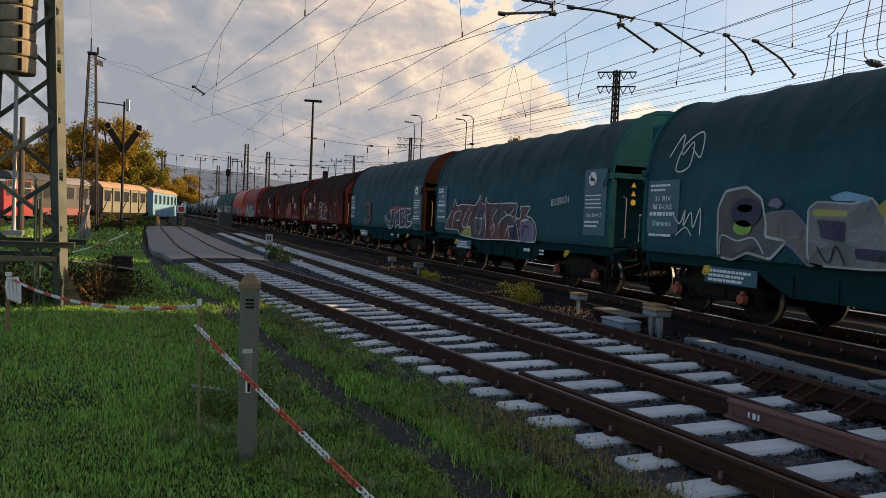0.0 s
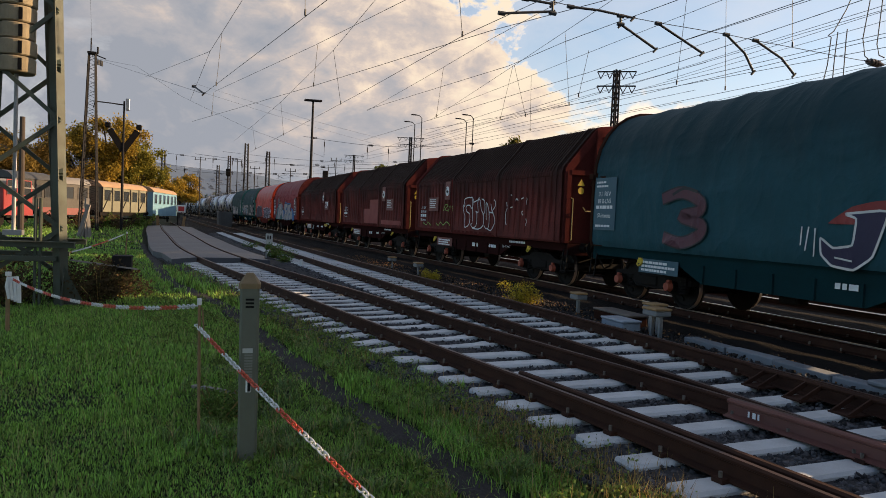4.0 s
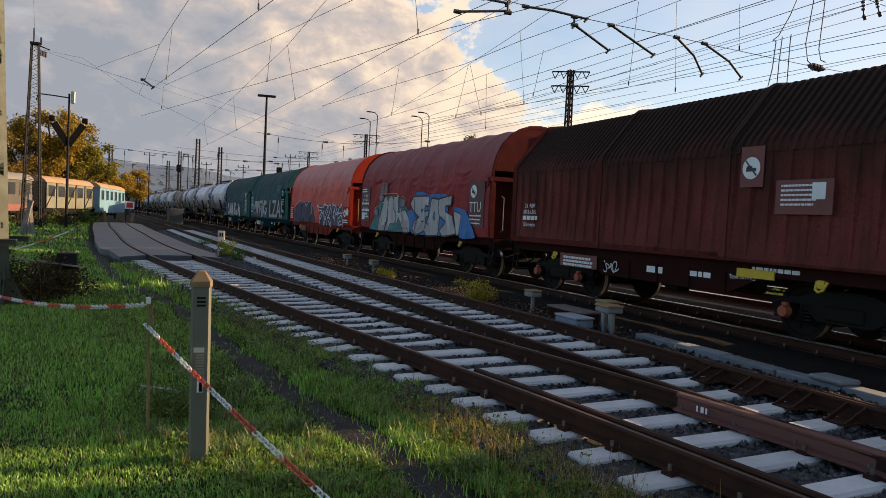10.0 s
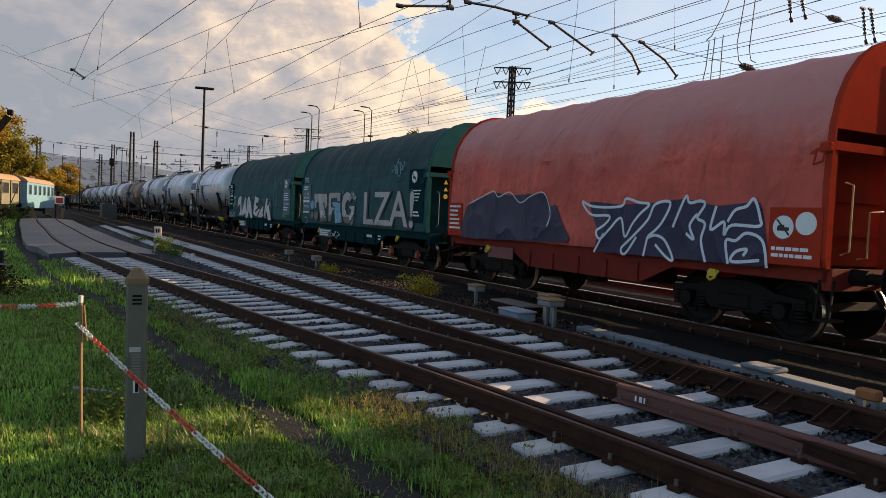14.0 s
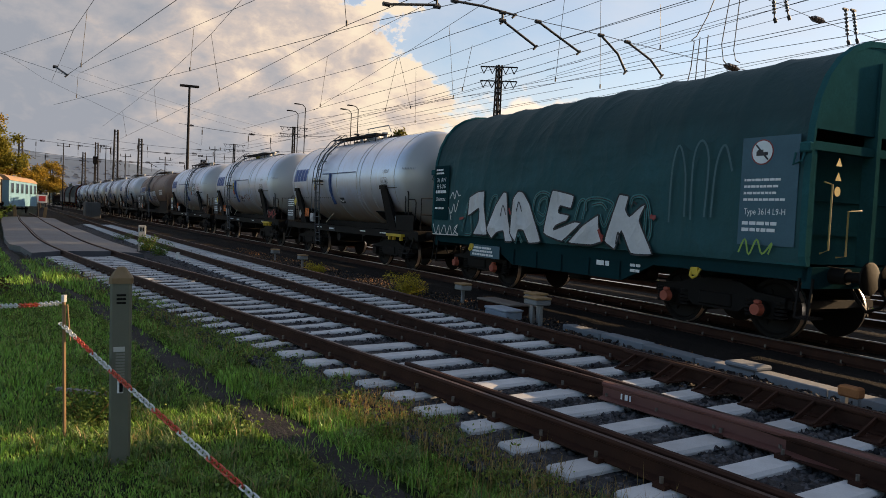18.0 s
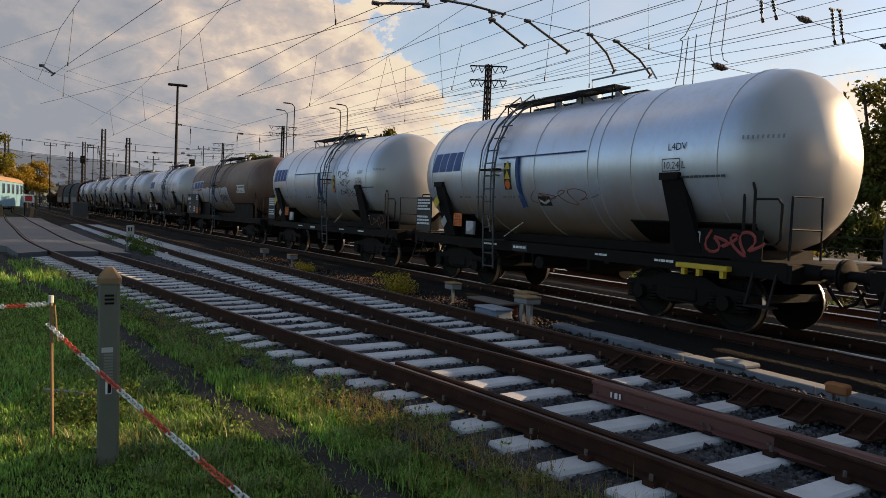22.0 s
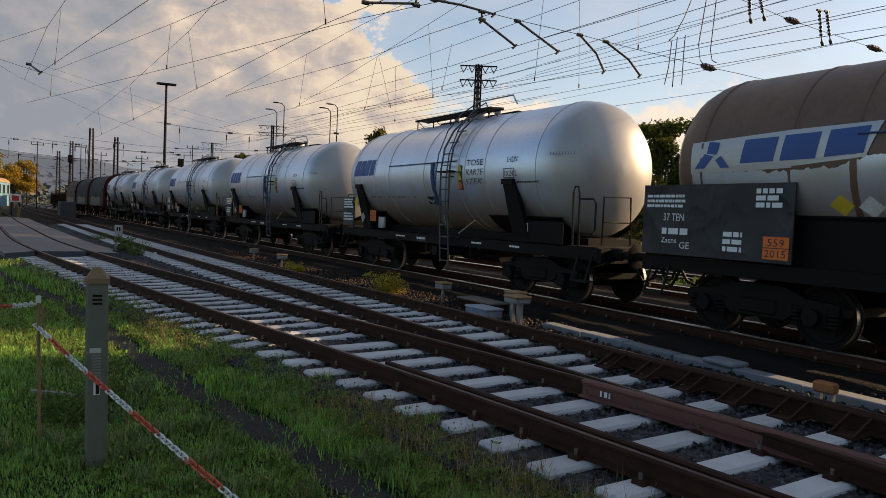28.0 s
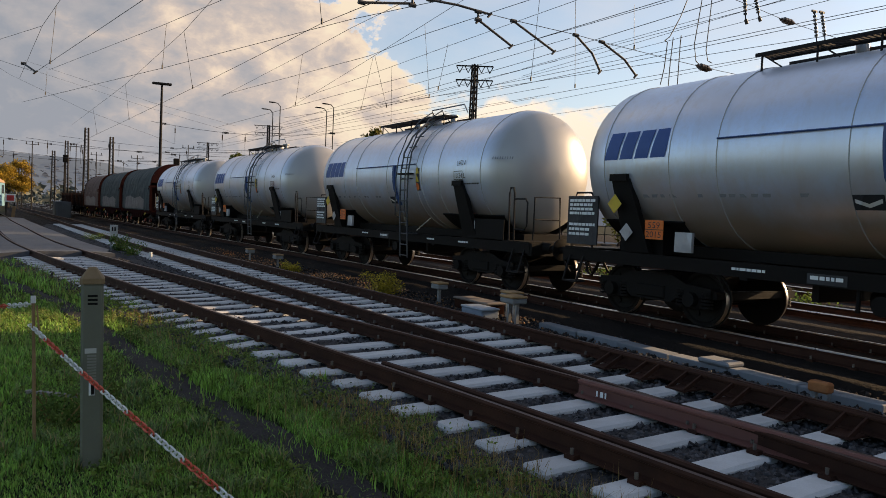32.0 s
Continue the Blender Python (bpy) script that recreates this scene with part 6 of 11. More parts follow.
stroke(w, [(3.34, 2.31), (3.69, 2.35), (3.61, 2.02), (3.42, 1.92), (3.73, 1.69), (3.56, 1.44)], G_WHITE, 0.017, y=YY, label="white sprayed outline letter")
stroke(w, [(-2.59, 1.95), (-2.42, 2.17), (-2.16, 2.13), (-2.47, 2.01), (-2.08, 1.95)], G_LIME, 0.016, y=YY)
stroke(w, [(-2.11, 1.98), (-1.98, 2.13), (-1.87, 1.95), (-1.76, 2.13), (-1.7, 1.94)], G_LIME, 0.016, y=YY)
stroke(w, [(-3.29, 1.51), (-3.05, 1.42), (-2.83, 1.54), (-2.55, 1.44), (-2.24, 1.56), (-1.92, 1.44)], G_LIME, 0.016, y=YY)
stroke(w, [(-4.67, 1.49), (-4.29, 1.41), (-4.14, 1.52), (-3.85, 1.41)], G_LIME, 0.016, y=YY)
w, hf = hood_wagon(*mid_of(3), HOOD_RED, FRAME_OXIDE, "oxide red steel hood wagon with a fresh red patch", 5)
hood_kit(w, hf, 71, 2.62, 3.10, YH - 0.11)
FRESH = paint("fresh_red_patch", (0.24, 0.028, 0.023), 0.6, vary=0.3, scale=2, fine=20, bump=0.05)
for x0, x1, z0, z1 in ((-0.75, 0.22, 1.32, 2.01), (0.22, 1.84, 1.32, 2.45)):
    panel(w, x0, x1, z0, z1, FRESH, y=YH - 0.061, name="paint_patch", label="fresh red paint patch")
panel(w, 2.3, 5.2, 1.31, 1.50, FRESH, y=YH - 0.111, name="paint_patch", label="fresh red paint patch")
w, hf = hood_wagon(*mid_of(4), HOOD_RED, FRAME_OXIDE, "oxide red steel hood wagon with soot-dark stains", 6)
hood_kit(w, hf, 81, 2.36, 2.86, YH - 0.11)
panel(w, 3.50, 3.72, 2.16, 2.40, WHITE, y=YH - 0.135, name="paper", label="white paper notice", thick=0.004)
scribble(w, -1.7, 0.66, 0.5, 0.28, G_WHITE, 21, 0.012, y=-1.36)
panel(w, 2.0, 2.75, 0.92, 1.06, YELLOW, y=-1.36, name="lever_guard", label="yellow lever guard", thick=0.03)

# 7: wine red
w, hf = tarp_wagon(*mid_of(5), TARP_WINE, FRAME_DARK, FRAME_OXIDE, "wine red tarpaulin coil wagon with silver graffiti", 6, caps=False, slack=0.9)
data_board(w, -5.35, -4.36, 1.42, 2.81, paint("brown_board", (0.10, 0.026, 0.026), 0.6, vary=0.3), ("31 RIV", "80 D-DB", "#", "Shimmns-ttu"), 91)
for k in range(3):
    bars(w, -5.27, -4.45, 1.90 - 0.13 * k, 1, y=YSIDE - 0.018, h=0.07, seed=92 + k)
panel(w, -5.24, -4.93, 1.50, 1.71, WHITE, y=YSIDE - 0.02, name="display", label="small white display")
shape(w, [(-3.18, 2.47), (-2.38, 2.47), (-2.38, 2.90), (-3.18, 2.90)], G_GREY, "emblem", "pale boxed emblem", y=YSIDE - 0.016)
shape(w, [(-3.13, 2.51), (-2.43, 2.51), (-2.43, 2.86), (-3.13, 2.86)], TARP_WINE, "emblem", y=YSIDE - 0.019)
for x0 in (-3.07, -2.75):
    shape(w, [(x0, 2.55), (x0 + 0.26, 2.55), (x0 + 0.26, 2.82), (x0, 2.82)], G_GREY, "emblem", y=YSIDE - 0.022)
LAYER[0], YY = 0, YSIDE - 0.016
letter(w, [(-4.36, 1.12), (-3.67, 1.65), (-3.61, 1.98), (-3.13, 2.17), (-2.91, 2.35), (-2.05, 2.42), (-1.26, 2.36), (-0.79, 2.22), (-0.43, 1.98), (-0.21, 1.69), (0.01, 1.44), (-0.03, 1.13), (-2.71, 1.08)], G_TEAL, None, 0.03, y=YY, label="teal graffiti ground")
letter(w, [(-3.35, 1.09), (-3.2, 1.6), (-2.85, 2.02), (-2.73, 2.34), (-2.54, 2.42), (-2.36, 2.27), (-2.32, 1.98), (-2.4, 1.62), (-2.63, 1.1)], G_SILVER, G_BLACK, 0.035, y=YY, label="silver bubble letter")
letter(w, [(-2.58, 1.1), (-2.42, 1.39), (-2.24, 1.48), (-2.32, 1.83), (-2.26, 2.33), (-1.95, 2.43), (-1.71, 2.26), (-1.74, 1.93), (-1.5, 1.78), (-1.46, 1.53), (-1.66, 1.38), (-2.05, 1.39), (-2.21, 1.11)], G_SILVER, G_BLACK, 0.035, y=YY, label="silver bubble letter")
letter(w, [(-1.74, 2.39), (-1.26, 2.38), (-1.25, 1.99), (-1.31, 1.8), (-0.94, 1.86), (-0.6, 1.92), (-0.29, 1.68), (-0.11, 1.41), (-0.12, 1.12), (-0.71, 1.08), (-0.95, 1.39), (-1.22, 1.64), (-1.37, 1.38), (-1.47, 1.41), (-1.48, 1.78), (-1.71, 1.93)], G_SILVER, G_BLACK, 0.035, y=YY, label="silver bubble letter")
shape(w, disc(-3.52, 1.81, 0.25, 0.15), G_BLACK, y=YY - 0.02)
shape(w, disc(-0.82, 2.15, 0.25, 0.18), G_BLACK, y=YY - 0.02)
shape(w, disc(-2.96, 2.35, 0.25, 0.16), G_BLACK, y=YY - 0.02)
shape(w, disc(-3.52, 1.81, 0.21, 0.13), G_MAUVE, y=YY - 0.026)
shape(w, disc(-0.82, 2.15, 0.22, 0.16), G_MAUVE, y=YY - 0.026)
shape(w, disc(-2.96, 2.35, 0.21, 0.14), G_MAUVE, y=YY - 0.026)
stroke(w, [(-3.27, 2.36), (-3.12, 2.49), (-2.83, 2.51), (-2.38, 2.5), (-1.96, 2.51), (-1.36, 2.49), (-1.21, 2.39)], G_YELLOW, 0.015, y=YY)
stroke(w, [(-1.11, 2.25), (-0.9, 2.38), (-0.63, 2.31), (-0.51, 2.06)], G_YELLOW, 0.015, y=YY)
stroke(w, [(-3.75, 1.82), (-3.63, 1.98), (-3.39, 2.02)], G_YELLOW, 0.015, y=YY)
stroke(w, [(-2.94, 2.17), (-2.73, 2.17)], G_WHITE, 0.009, y=YY)
stroke(w, [(-2.84, 2.23), (-2.83, 2.1)], G_WHITE, 0.009, y=YY)
stroke(w, [(-2.4, 2.16), (-2.2, 2.16)], G_WHITE, 0.009, y=YY)
stroke(w, [(-2.3, 2.23), (-2.29, 2.1)], G_WHITE, 0.009, y=YY)
stroke(w, [(-1.72, 2.02), (-1.55, 2.02)], G_WHITE, 0.009, y=YY)
stroke(w, [(-1.64, 2.08), (-1.63, 1.96)], G_WHITE, 0.009, y=YY)
stroke(w, [(-1.42, 2.39), (-1.25, 2.39)], G_WHITE, 0.009, y=YY)
stroke(w, [(-1.34, 2.45), (-1.33, 2.33)], G_WHITE, 0.009, y=YY)
stroke(w, [(-0.6, 1.77), (-0.45, 1.77)], G_WHITE, 0.009, y=YY)
stroke(w, [(-0.53, 1.83), (-0.52, 1.71)], G_WHITE, 0.009, y=YY)
stroke(w, [(-1.09, 1.89), (-0.93, 1.89)], G_WHITE, 0.009, y=YY)
stroke(w, [(-1.01, 1.95), (-1.01, 1.83)], G_WHITE, 0.009, y=YY)
stroke(w, [(-2.99, 1.87), (-3.01, 1.64), (-2.88, 1.46)], G_BLACK, 0.012, y=YY)
stroke(w, [(-0.98, 1.76), (-0.84, 1.67), (-0.8, 1.41)], G_BLACK, 0.012, y=YY)
stroke(w, [(-0.74, 1.25), (-0.3, 1.26), (-0.3, 1.13), (-0.69, 1.12), (-0.74, 1.25)], G_BLACK, 0.012, y=YY)
stroke(w, [(-2.57, 1.43), (-2.45, 1.39), (-2.35, 1.46)], G_BLACK, 0.012, y=YY)
letter(w, [(-0.34, 1.88), (0.2, 1.92), (0.34, 2.52), (0.94, 2.53), (1.39, 2.42), (2.5, 2.44), (2.89, 2.39), (2.98, 1.12), (0.04, 1.07)], G_BLUE, None, 0.03, y=YY, label="blue graffiti ground")
letter(w, [(-0.11, 2.12), (0.22, 2.38), (1.52, 2.38), (1.47, 2.03), (1.18, 2.06), (1.15, 1.86), (1.5, 1.92), (1.47, 1.72), (1.21, 1.66), (1.29, 1.43), (1.23, 1.23), (0.46, 1.04), (0.12, 1.27), (0.31, 1.55), (0.73, 1.67), (0.21, 1.86)], G_SILVER, G_BLACK, 0.05, y=YY, label="silver letter edged in black")
letter(w, [(1.67, 2.32), (2.29, 2.26), (2.25, 1.96), (2.35, 1.76), (2.33, 1.41), (2.24, 1.1), (1.32, 1.07), (1.16, 1.25), (1.32, 1.51), (1.52, 1.69)], G_SILVER, G_BLACK, 0.05, y=YY, label="silver letter edged in black")
letter(w, [(1.93, 1.89), (2.02, 1.75), (1.96, 1.57), (1.82, 1.67)], G_BLUE, G_BLACK, 0.03, y=YY)
letter(w, [(0.86, 1.93), (1.06, 1.95), (1.04, 1.87), (0.85, 1.85)], G_BLUE, G_BLACK, 0.02, y=YY)
letter(w, [(3.28, 2.05), (4.17, 1.93), (4.87, 1.13), (3.81, 1.07)], G_BLUE, None, 0.03, y=YY)
letter(w, [(2.27, 2.28), (3.21, 2.39), (3.15, 2.07), (2.76, 2.05), (2.75, 1.89), (3.27, 1.76), (3.36, 1.57), (3.64, 1.2), (2.61, 1.09), (2.37, 1.27), (2.84, 1.56), (2.32, 1.73), (2.21, 2.02)], G_SILVER, G_BLACK, 0.05, y=YY, label="silver letter edged in black")
letter(w, [(3.32, 1.92), (3.89, 1.8), (3.75, 1.2), (3.6, 1.15)], G_SILVER, G_BLACK, 0.03, y=YY)
stroke(w, [(0.29, 2.29), (0.38, 1.73), (0.76, 1.67)], G_BLACK, 0.02, y=YY)
stroke(w, [(0.59, 1.65), (0.4, 1.29), (0.56, 1.09)], G_BLACK, 0.02, y=YY)
stroke(w, [(1.33, 1.51), (1.5, 1.44)], G_BLACK, 0.02, y=YY)
stroke(w, [(2.26, 1.56), (2.33, 1.41)], G_BLACK, 0.02, y=YY)
stroke(w, [(0.94, 1.52), (1.14, 1.55)], G_BLACK, 0.02, y=YY)
panel(w, 4.28, 5.20, 1.44, 2.78, paint("brown_board"), y=YSIDE - 0.004, name="side_panel", label="brown sign panel", thick=0.010)
hump_sign(w, 4.56, 2.48, 0.19)
lettering(w, "TTU", 4.68, 1.89, 0.42, WHITE, YSIDE - 0.020, width=0.70)
for k in range(3):
    bars(w, 4.34, 5.05, 1.80 - 0.11 * k, 1, y=YSIDE - 0.018, h=0.04, seed=99 + k)

# 8: faded red
w, hf = tarp_wagon(*mid_of(6), TARP_RED, FRAME_RED_LOW, FRAME_RED, "faded red tarpaulin coil wagon with a bright red end", 7, caps=False, slack=0.45)
LAYER[0] = 0
letter(w, [(-4.4, 1.96), (-3.12, 2.28), (-2.37, 2.19), (-1.69, 2.22), (-1.05, 2.23), (-0.83, 1.95), (-0.63, 2), (-0.41, 1.63), (-0.06, 1.22), (-4.76, 1.11)], G_NAVY, None, 0.03, y=YY, label="dark overpainted patch")
stroke(w, [(-4.26, 2), (-3.63, 2.17), (-3.12, 2.3), (-2.89, 2.16), (-2.41, 2.27), (-1.97, 2.03), (-1.54, 2.18), (-1.08, 2.24), (-0.82, 1.83), (-0.92, 1.53)], G_WHITE, 0.013, y=YY)
letter(w, [(0.41, 2.07), (1.34, 2), (2.21, 2.04), (2.89, 2.11), (3.53, 1.99), (4.34, 2.07), (4.53, 1.1), (3.44, 1.11), (2.28, 1.11), (0.66, 1.1), (0.74, 1.46)], G_NAVY, None, 0.03, y=YY, label="dark purple graffiti ground")
stroke(w, [(0.23, 2.07), (0.3, 1.96), (0.55, 1.8), (1.04, 1.79), (0.95, 1.64), (0.69, 1.49), (0.81, 1.35), (1.06, 1.54), (1.36, 1.76), (1.49, 1.42), (1.67, 1.66), (1.85, 1.84), (2.07, 2.01), (1.83, 2.04), (1.48, 2.11), (1.34, 1.97), (0.59, 1.96), (0.23, 2.07)], G_SKYW, 0.024, y=YY, label="pale sprayed letter line")
stroke(w, [(1.79, 1.43), (1.52, 1.11), (1.41, 1.2), (1.69, 1.43), (2.05, 1.74), (2.21, 2.01), (2.56, 2.04), (2.37, 1.68), (2.07, 1.44), (2.25, 1.48), (2.48, 1.4), (2.68, 1.1), (2.55, 1.11), (2.26, 1.32)], G_SKYW, 0.024, y=YY, label="pale sprayed letter line")
stroke(w, [(2.64, 1.63), (2.89, 2.14), (2.98, 2.04), (3.21, 2.07), (3.3, 2.01), (3.16, 1.8), (3.32, 1.71), (3.26, 1.44), (3.37, 1.1)], G_SKYW, 0.024, y=YY, label="pale sprayed letter line")
stroke(w, [(2.94, 1.54), (3.11, 1.45), (3.01, 1.67), (3.15, 1.86)], G_SKYW, 0.024, y=YY, label="pale sprayed letter line")
stroke(w, [(3.53, 1.99), (3.44, 1.62), (3.69, 1.75), (3.71, 1.55), (3.84, 1.7), (4.32, 1.7), (4.34, 1.82), (4.22, 2.1), (4.09, 1.99), (3.89, 1.93), (3.76, 1.75)], G_SKYW, 0.024, y=YY, label="pale sprayed letter line")
stroke(w, [(3.81, 1.11), (3.75, 1.46), (3.93, 1.47), (4.12, 1.59), (4.4, 1.49), (4.5, 1.1)], G_SKYW, 0.024, y=YY, label="pale sprayed letter line")
stroke(w, [(4.37, 1.2), (3.88, 1.15), (3.94, 1.3), (4.14, 1.35), (4.08, 1.25)], G_SKYW, 0.024, y=YY, label="pale sprayed letter line")
stroke(w, [(0.91, 1.46), (0.66, 1.09)], G_SKYW, 0.024, y=YY, label="pale sprayed letter line")
stroke(w, [(2.07, 1.44), (1.99, 1.1)], G_SKYW, 0.024, y=YY, label="pale sprayed letter line")
panel(w, 4.50, 5.32, 1.17, 1.98, FRAME_RED, y=YSIDE - 0.014, name="side_panel", label="bright red sign panel", thick=0.010)
hump_sign(w, 4.73, 1.70, 0.17, y=YSIDE - 0.026)
shape(w, disc(5.08, 1.76, 0.16), WHITE, "sign_disc", "plain white disc", y=YSIDE - 0.028)
bars(w, 4.56, 5.2, 1.42, 2, y=YSIDE - 0.026, h=0.05, seed=120)
panel(w, -5.30, -4.62, 1.17, 2.02, FRAME_RED, y=YSIDE - 0.014, name="data_board", label="red data board", thick=0.01)
bars(w, -5.25, -4.68, 1.95, 6, y=YSIDE - 0.026, h=0.05, gap=0.06, seed=121)
panel(w, -hf + 1.9, -hf + 3.0, 0.72, 0.98, BOARD_RED, y=-1.37, name="load_board", label="framed load limit board", thick=0.012)

# 9
w, hf = tarp_wagon(*mid_of(7), TARP_BOTTLE, FRAME_GREEN, END_GREEN, "dark green tarpaulin coil wagon with pale block letters", 8)
side_kit(w, hf, FRAME_GREEN, BOARD_BLUE, 14, "")
data_board(w, -hf + 0.12, -hf + 1.05, 1.55, 2.70, BOARD_BLUE, ("31 RIV", "88 B-LNS", "#", "Shimmns"), 131)
lettering(w, "TFG.", -hf + 0.55, 2.78, 0.28, G_WHITE, YSIDE - 0.012, name="graffiti_tag", width=0.5)
LAYER[0] = 0
shape(w, disc(-4.04, 1.89, 0.24, 0.17), G_SKY, y=YY - 0.004)
shape(w, disc(-0.88, 2.33, 0.11, 0.09), G_TEAL, y=YY - 0.004)
shape(w, disc(-0.02, 2.24, 0.16, 0.15), G_MAUVE, y=YY - 0.004)
shape(w, disc(-0.01, 1.41, 0.2, 0.19), G_MAUVE, y=YY - 0.004)
shape(w, disc(0.25, 2.14, 0.09, 0.09), G_MAUVE, y=YY - 0.004)
letter(w, [(-1.94, 2.01), (-1.08, 2), (-1.1, 1.72), (-0.86, 1.29), (-1.54, 1.22), (-1.64, 1.67)], G_SKY, None, 0.03, y=YY)
letter(w, [(-3.91, 2.35), (-2.45, 2.34), (-2.38, 1.84), (-2.66, 1.71), (-2.73, 1.97), (-2.84, 1.96), (-2.34, 1.27), (-3.06, 1.24), (-3.38, 2), (-3.57, 1.96), (-3.58, 1.74), (-3.75, 1.75)], G_SILVER, G_BLACK, 0.05, y=YY, label="silver block letter edged in black")
letter(w, [(-2.31, 2.37), (-1.09, 2.37), (-1.08, 2.01), (-1.39, 2.01), (-1.44, 2.15), (-2.02, 2.12), (-2, 1.83), (-1.64, 1.82), (-1.63, 1.69), (-1.87, 1.67), (-1.91, 1.32), (-2.22, 1.28)], G_SILVER, G_BLACK, 0.05, y=YY, label="silver block letter edged in black")
letter(w, [(0.01, 2.16), (-0.2, 2.34), (-0.52, 2.4), (-0.85, 2.25), (-0.97, 1.88), (-0.88, 1.51), (-0.6, 1.27), (-0.28, 1.25), (0.02, 1.39), (0.24, 1.62), (0.27, 1.9), (-0.25, 1.9), (-0.24, 1.77), (-0.06, 1.74), (-0.15, 1.6), (-0.41, 1.58), (-0.58, 1.73), (-0.57, 1.96), (-0.39, 2.07), (-0.2, 1.99)], G_SILVER, G_BLACK, 0.05, y=YY, label="silver block letter edged in black")
letter(w, [(-3.08, 1.4), (-2.44, 1.42), (-2.35, 1.28), (-3.05, 1.26)], G_BROWN, None, 0.03, y=YY)
letter(w, [(-2.22, 1.49), (-1.9, 1.51), (-1.92, 1.33), (-2.21, 1.29)], G_BROWN, None, 0.03, y=YY)
letter(w, [(-0.84, 1.49), (-0.4, 1.49), (0.06, 1.49), (0.01, 1.41), (-0.28, 1.27), (-0.59, 1.29)], G_BROWN, None, 0.03, y=YY)
shape(w, disc(-3.98, 1.49, 0.21, 0.15), G_BLACK, y=YY - 0.02)
shape(w, disc(-3.98, 1.49, 0.18, 0.13), G_GREY, y=YY - 0.026)
shape(w, disc(-3.53, 1.47, 0.25, 0.18), G_BLACK, y=YY - 0.02)
shape(w, disc(-3.53, 1.47, 0.22, 0.16), G_GREY, y=YY - 0.026)
shape(w, disc(-2.89, 1.6, 0.1, 0.08), G_WHITE, y=YY - 0.03)
shape(w, disc(-2.75, 1.42, 0.07, 0.05), G_MAUVE, y=YY - 0.03)
shape(w, disc(-0.04, 1.46, 0.08, 0.08), G_WHITE, y=YY - 0.03)
shape(w, disc(0.1, 1.61, 0.05, 0.05), G_WHITE, y=YY - 0.03)
shape(w, disc(-0.8, 1.57, 0.04, 0.04), G_WHITE, y=YY - 0.03)
shape(w, disc(-2.01, 1.51, 0.06, 0.05), G_MAUVE, y=YY - 0.03)
shape(w, disc(-2.52, 1.49, 0.05, 0.03), G_BLACK, y=YY - 0.03)
shape(w, disc(-1.36, 1.82, 0.02, 0.01), G_BLACK, y=YY - 0.03)
shape(w, disc(-1.22, 1.66, 0.02, 0.01), G_BLACK, y=YY - 0.03)
shape(w, disc(-1.32, 1.68, 0.02, 0.02), G_BLACK, y=YY - 0.03)
stroke(w, [(-0.77, 1.54), (-0.67, 1.76), (-0.62, 1.53), (-0.55, 1.71), (-0.49, 1.56)], G_WHITE, 0.012, y=YY)
stroke(w, [(-2.62, 2.29), (-2.51, 2.27), (-2.49, 2.09)], G_WHITE, 0.012, y=YY)
stroke(w, [(-1.27, 2.31), (-1.15, 2.3), (-1.13, 2.09)], G_WHITE, 0.012, y=YY)
stroke(w, [(0.11, 2.28), (0.21, 2.28)], G_WHITE, 0.01, y=YY)
stroke(w, [(0.13, 2.33), (0.19, 2.23)], G_WHITE, 0.01, y=YY)
stroke(w, [(0.18, 2.33), (0.13, 2.23)], G_WHITE, 0.01, y=YY)
stroke(w, [(0.15, 2.14), (0.24, 2.14)], G_WHITE, 0.01, y=YY)
stroke(w, [(0.16, 2.19), (0.23, 2.09)], G_WHITE, 0.01, y=YY)
stroke(w, [(0.22, 2.19), (0.17, 2.09)], G_WHITE, 0.01, y=YY)
stroke(w, [(0.3, 2.19), (0.39, 2.18)], G_WHITE, 0.01, y=YY)
stroke(w, [(0.31, 2.23), (0.37, 2.14)], G_WHITE, 0.01, y=YY)
stroke(w, [(0.37, 2.23), (0.32, 2.14)], G_WHITE, 0.01, y=YY)
stroke(w, [(-1.48, 1.26), (-1.46, 1.38), (-1.48, 1.25)], G_WHITE, 0.012, y=YY)
stroke(w, [(-1.37, 1.27), (-1.35, 1.39)], G_WHITE, 0.012, y=YY)
stroke(w, [(-1.18, 1.27), (-1.16, 1.39)], G_WHITE, 0.012, y=YY)
stroke(w, [(-1.05, 1.39), (-1.12, 1.31), (-1.06, 1.27), (-1.03, 1.32), (-1.11, 1.32)], G_WHITE, 0.012, y=YY)
stroke(w, [(-4.83, 1.38), (-4.62, 1.38)], G_WHITE, 0.012, y=YY)
stroke(w, [(-4.56, 1.34), (-4.53, 1.17), (-4.7, 1.16)], G_WHITE, 0.012, y=YY)
sprayed(w, "LZA!", 2.85, 1.30, 1.50, G_SILVER, G_BLACK, 3.6, label="silver block letters edged in black", y=YSIDE - 0.012)
scribble(w, -2.3, 0.66, 0.9, 0.3, G_WHITE, 25, 0.012, y=-1.36)
scribble(w, 3.1, 2.75, 0.8, 0.65, G_SKY, 33, 0.012)

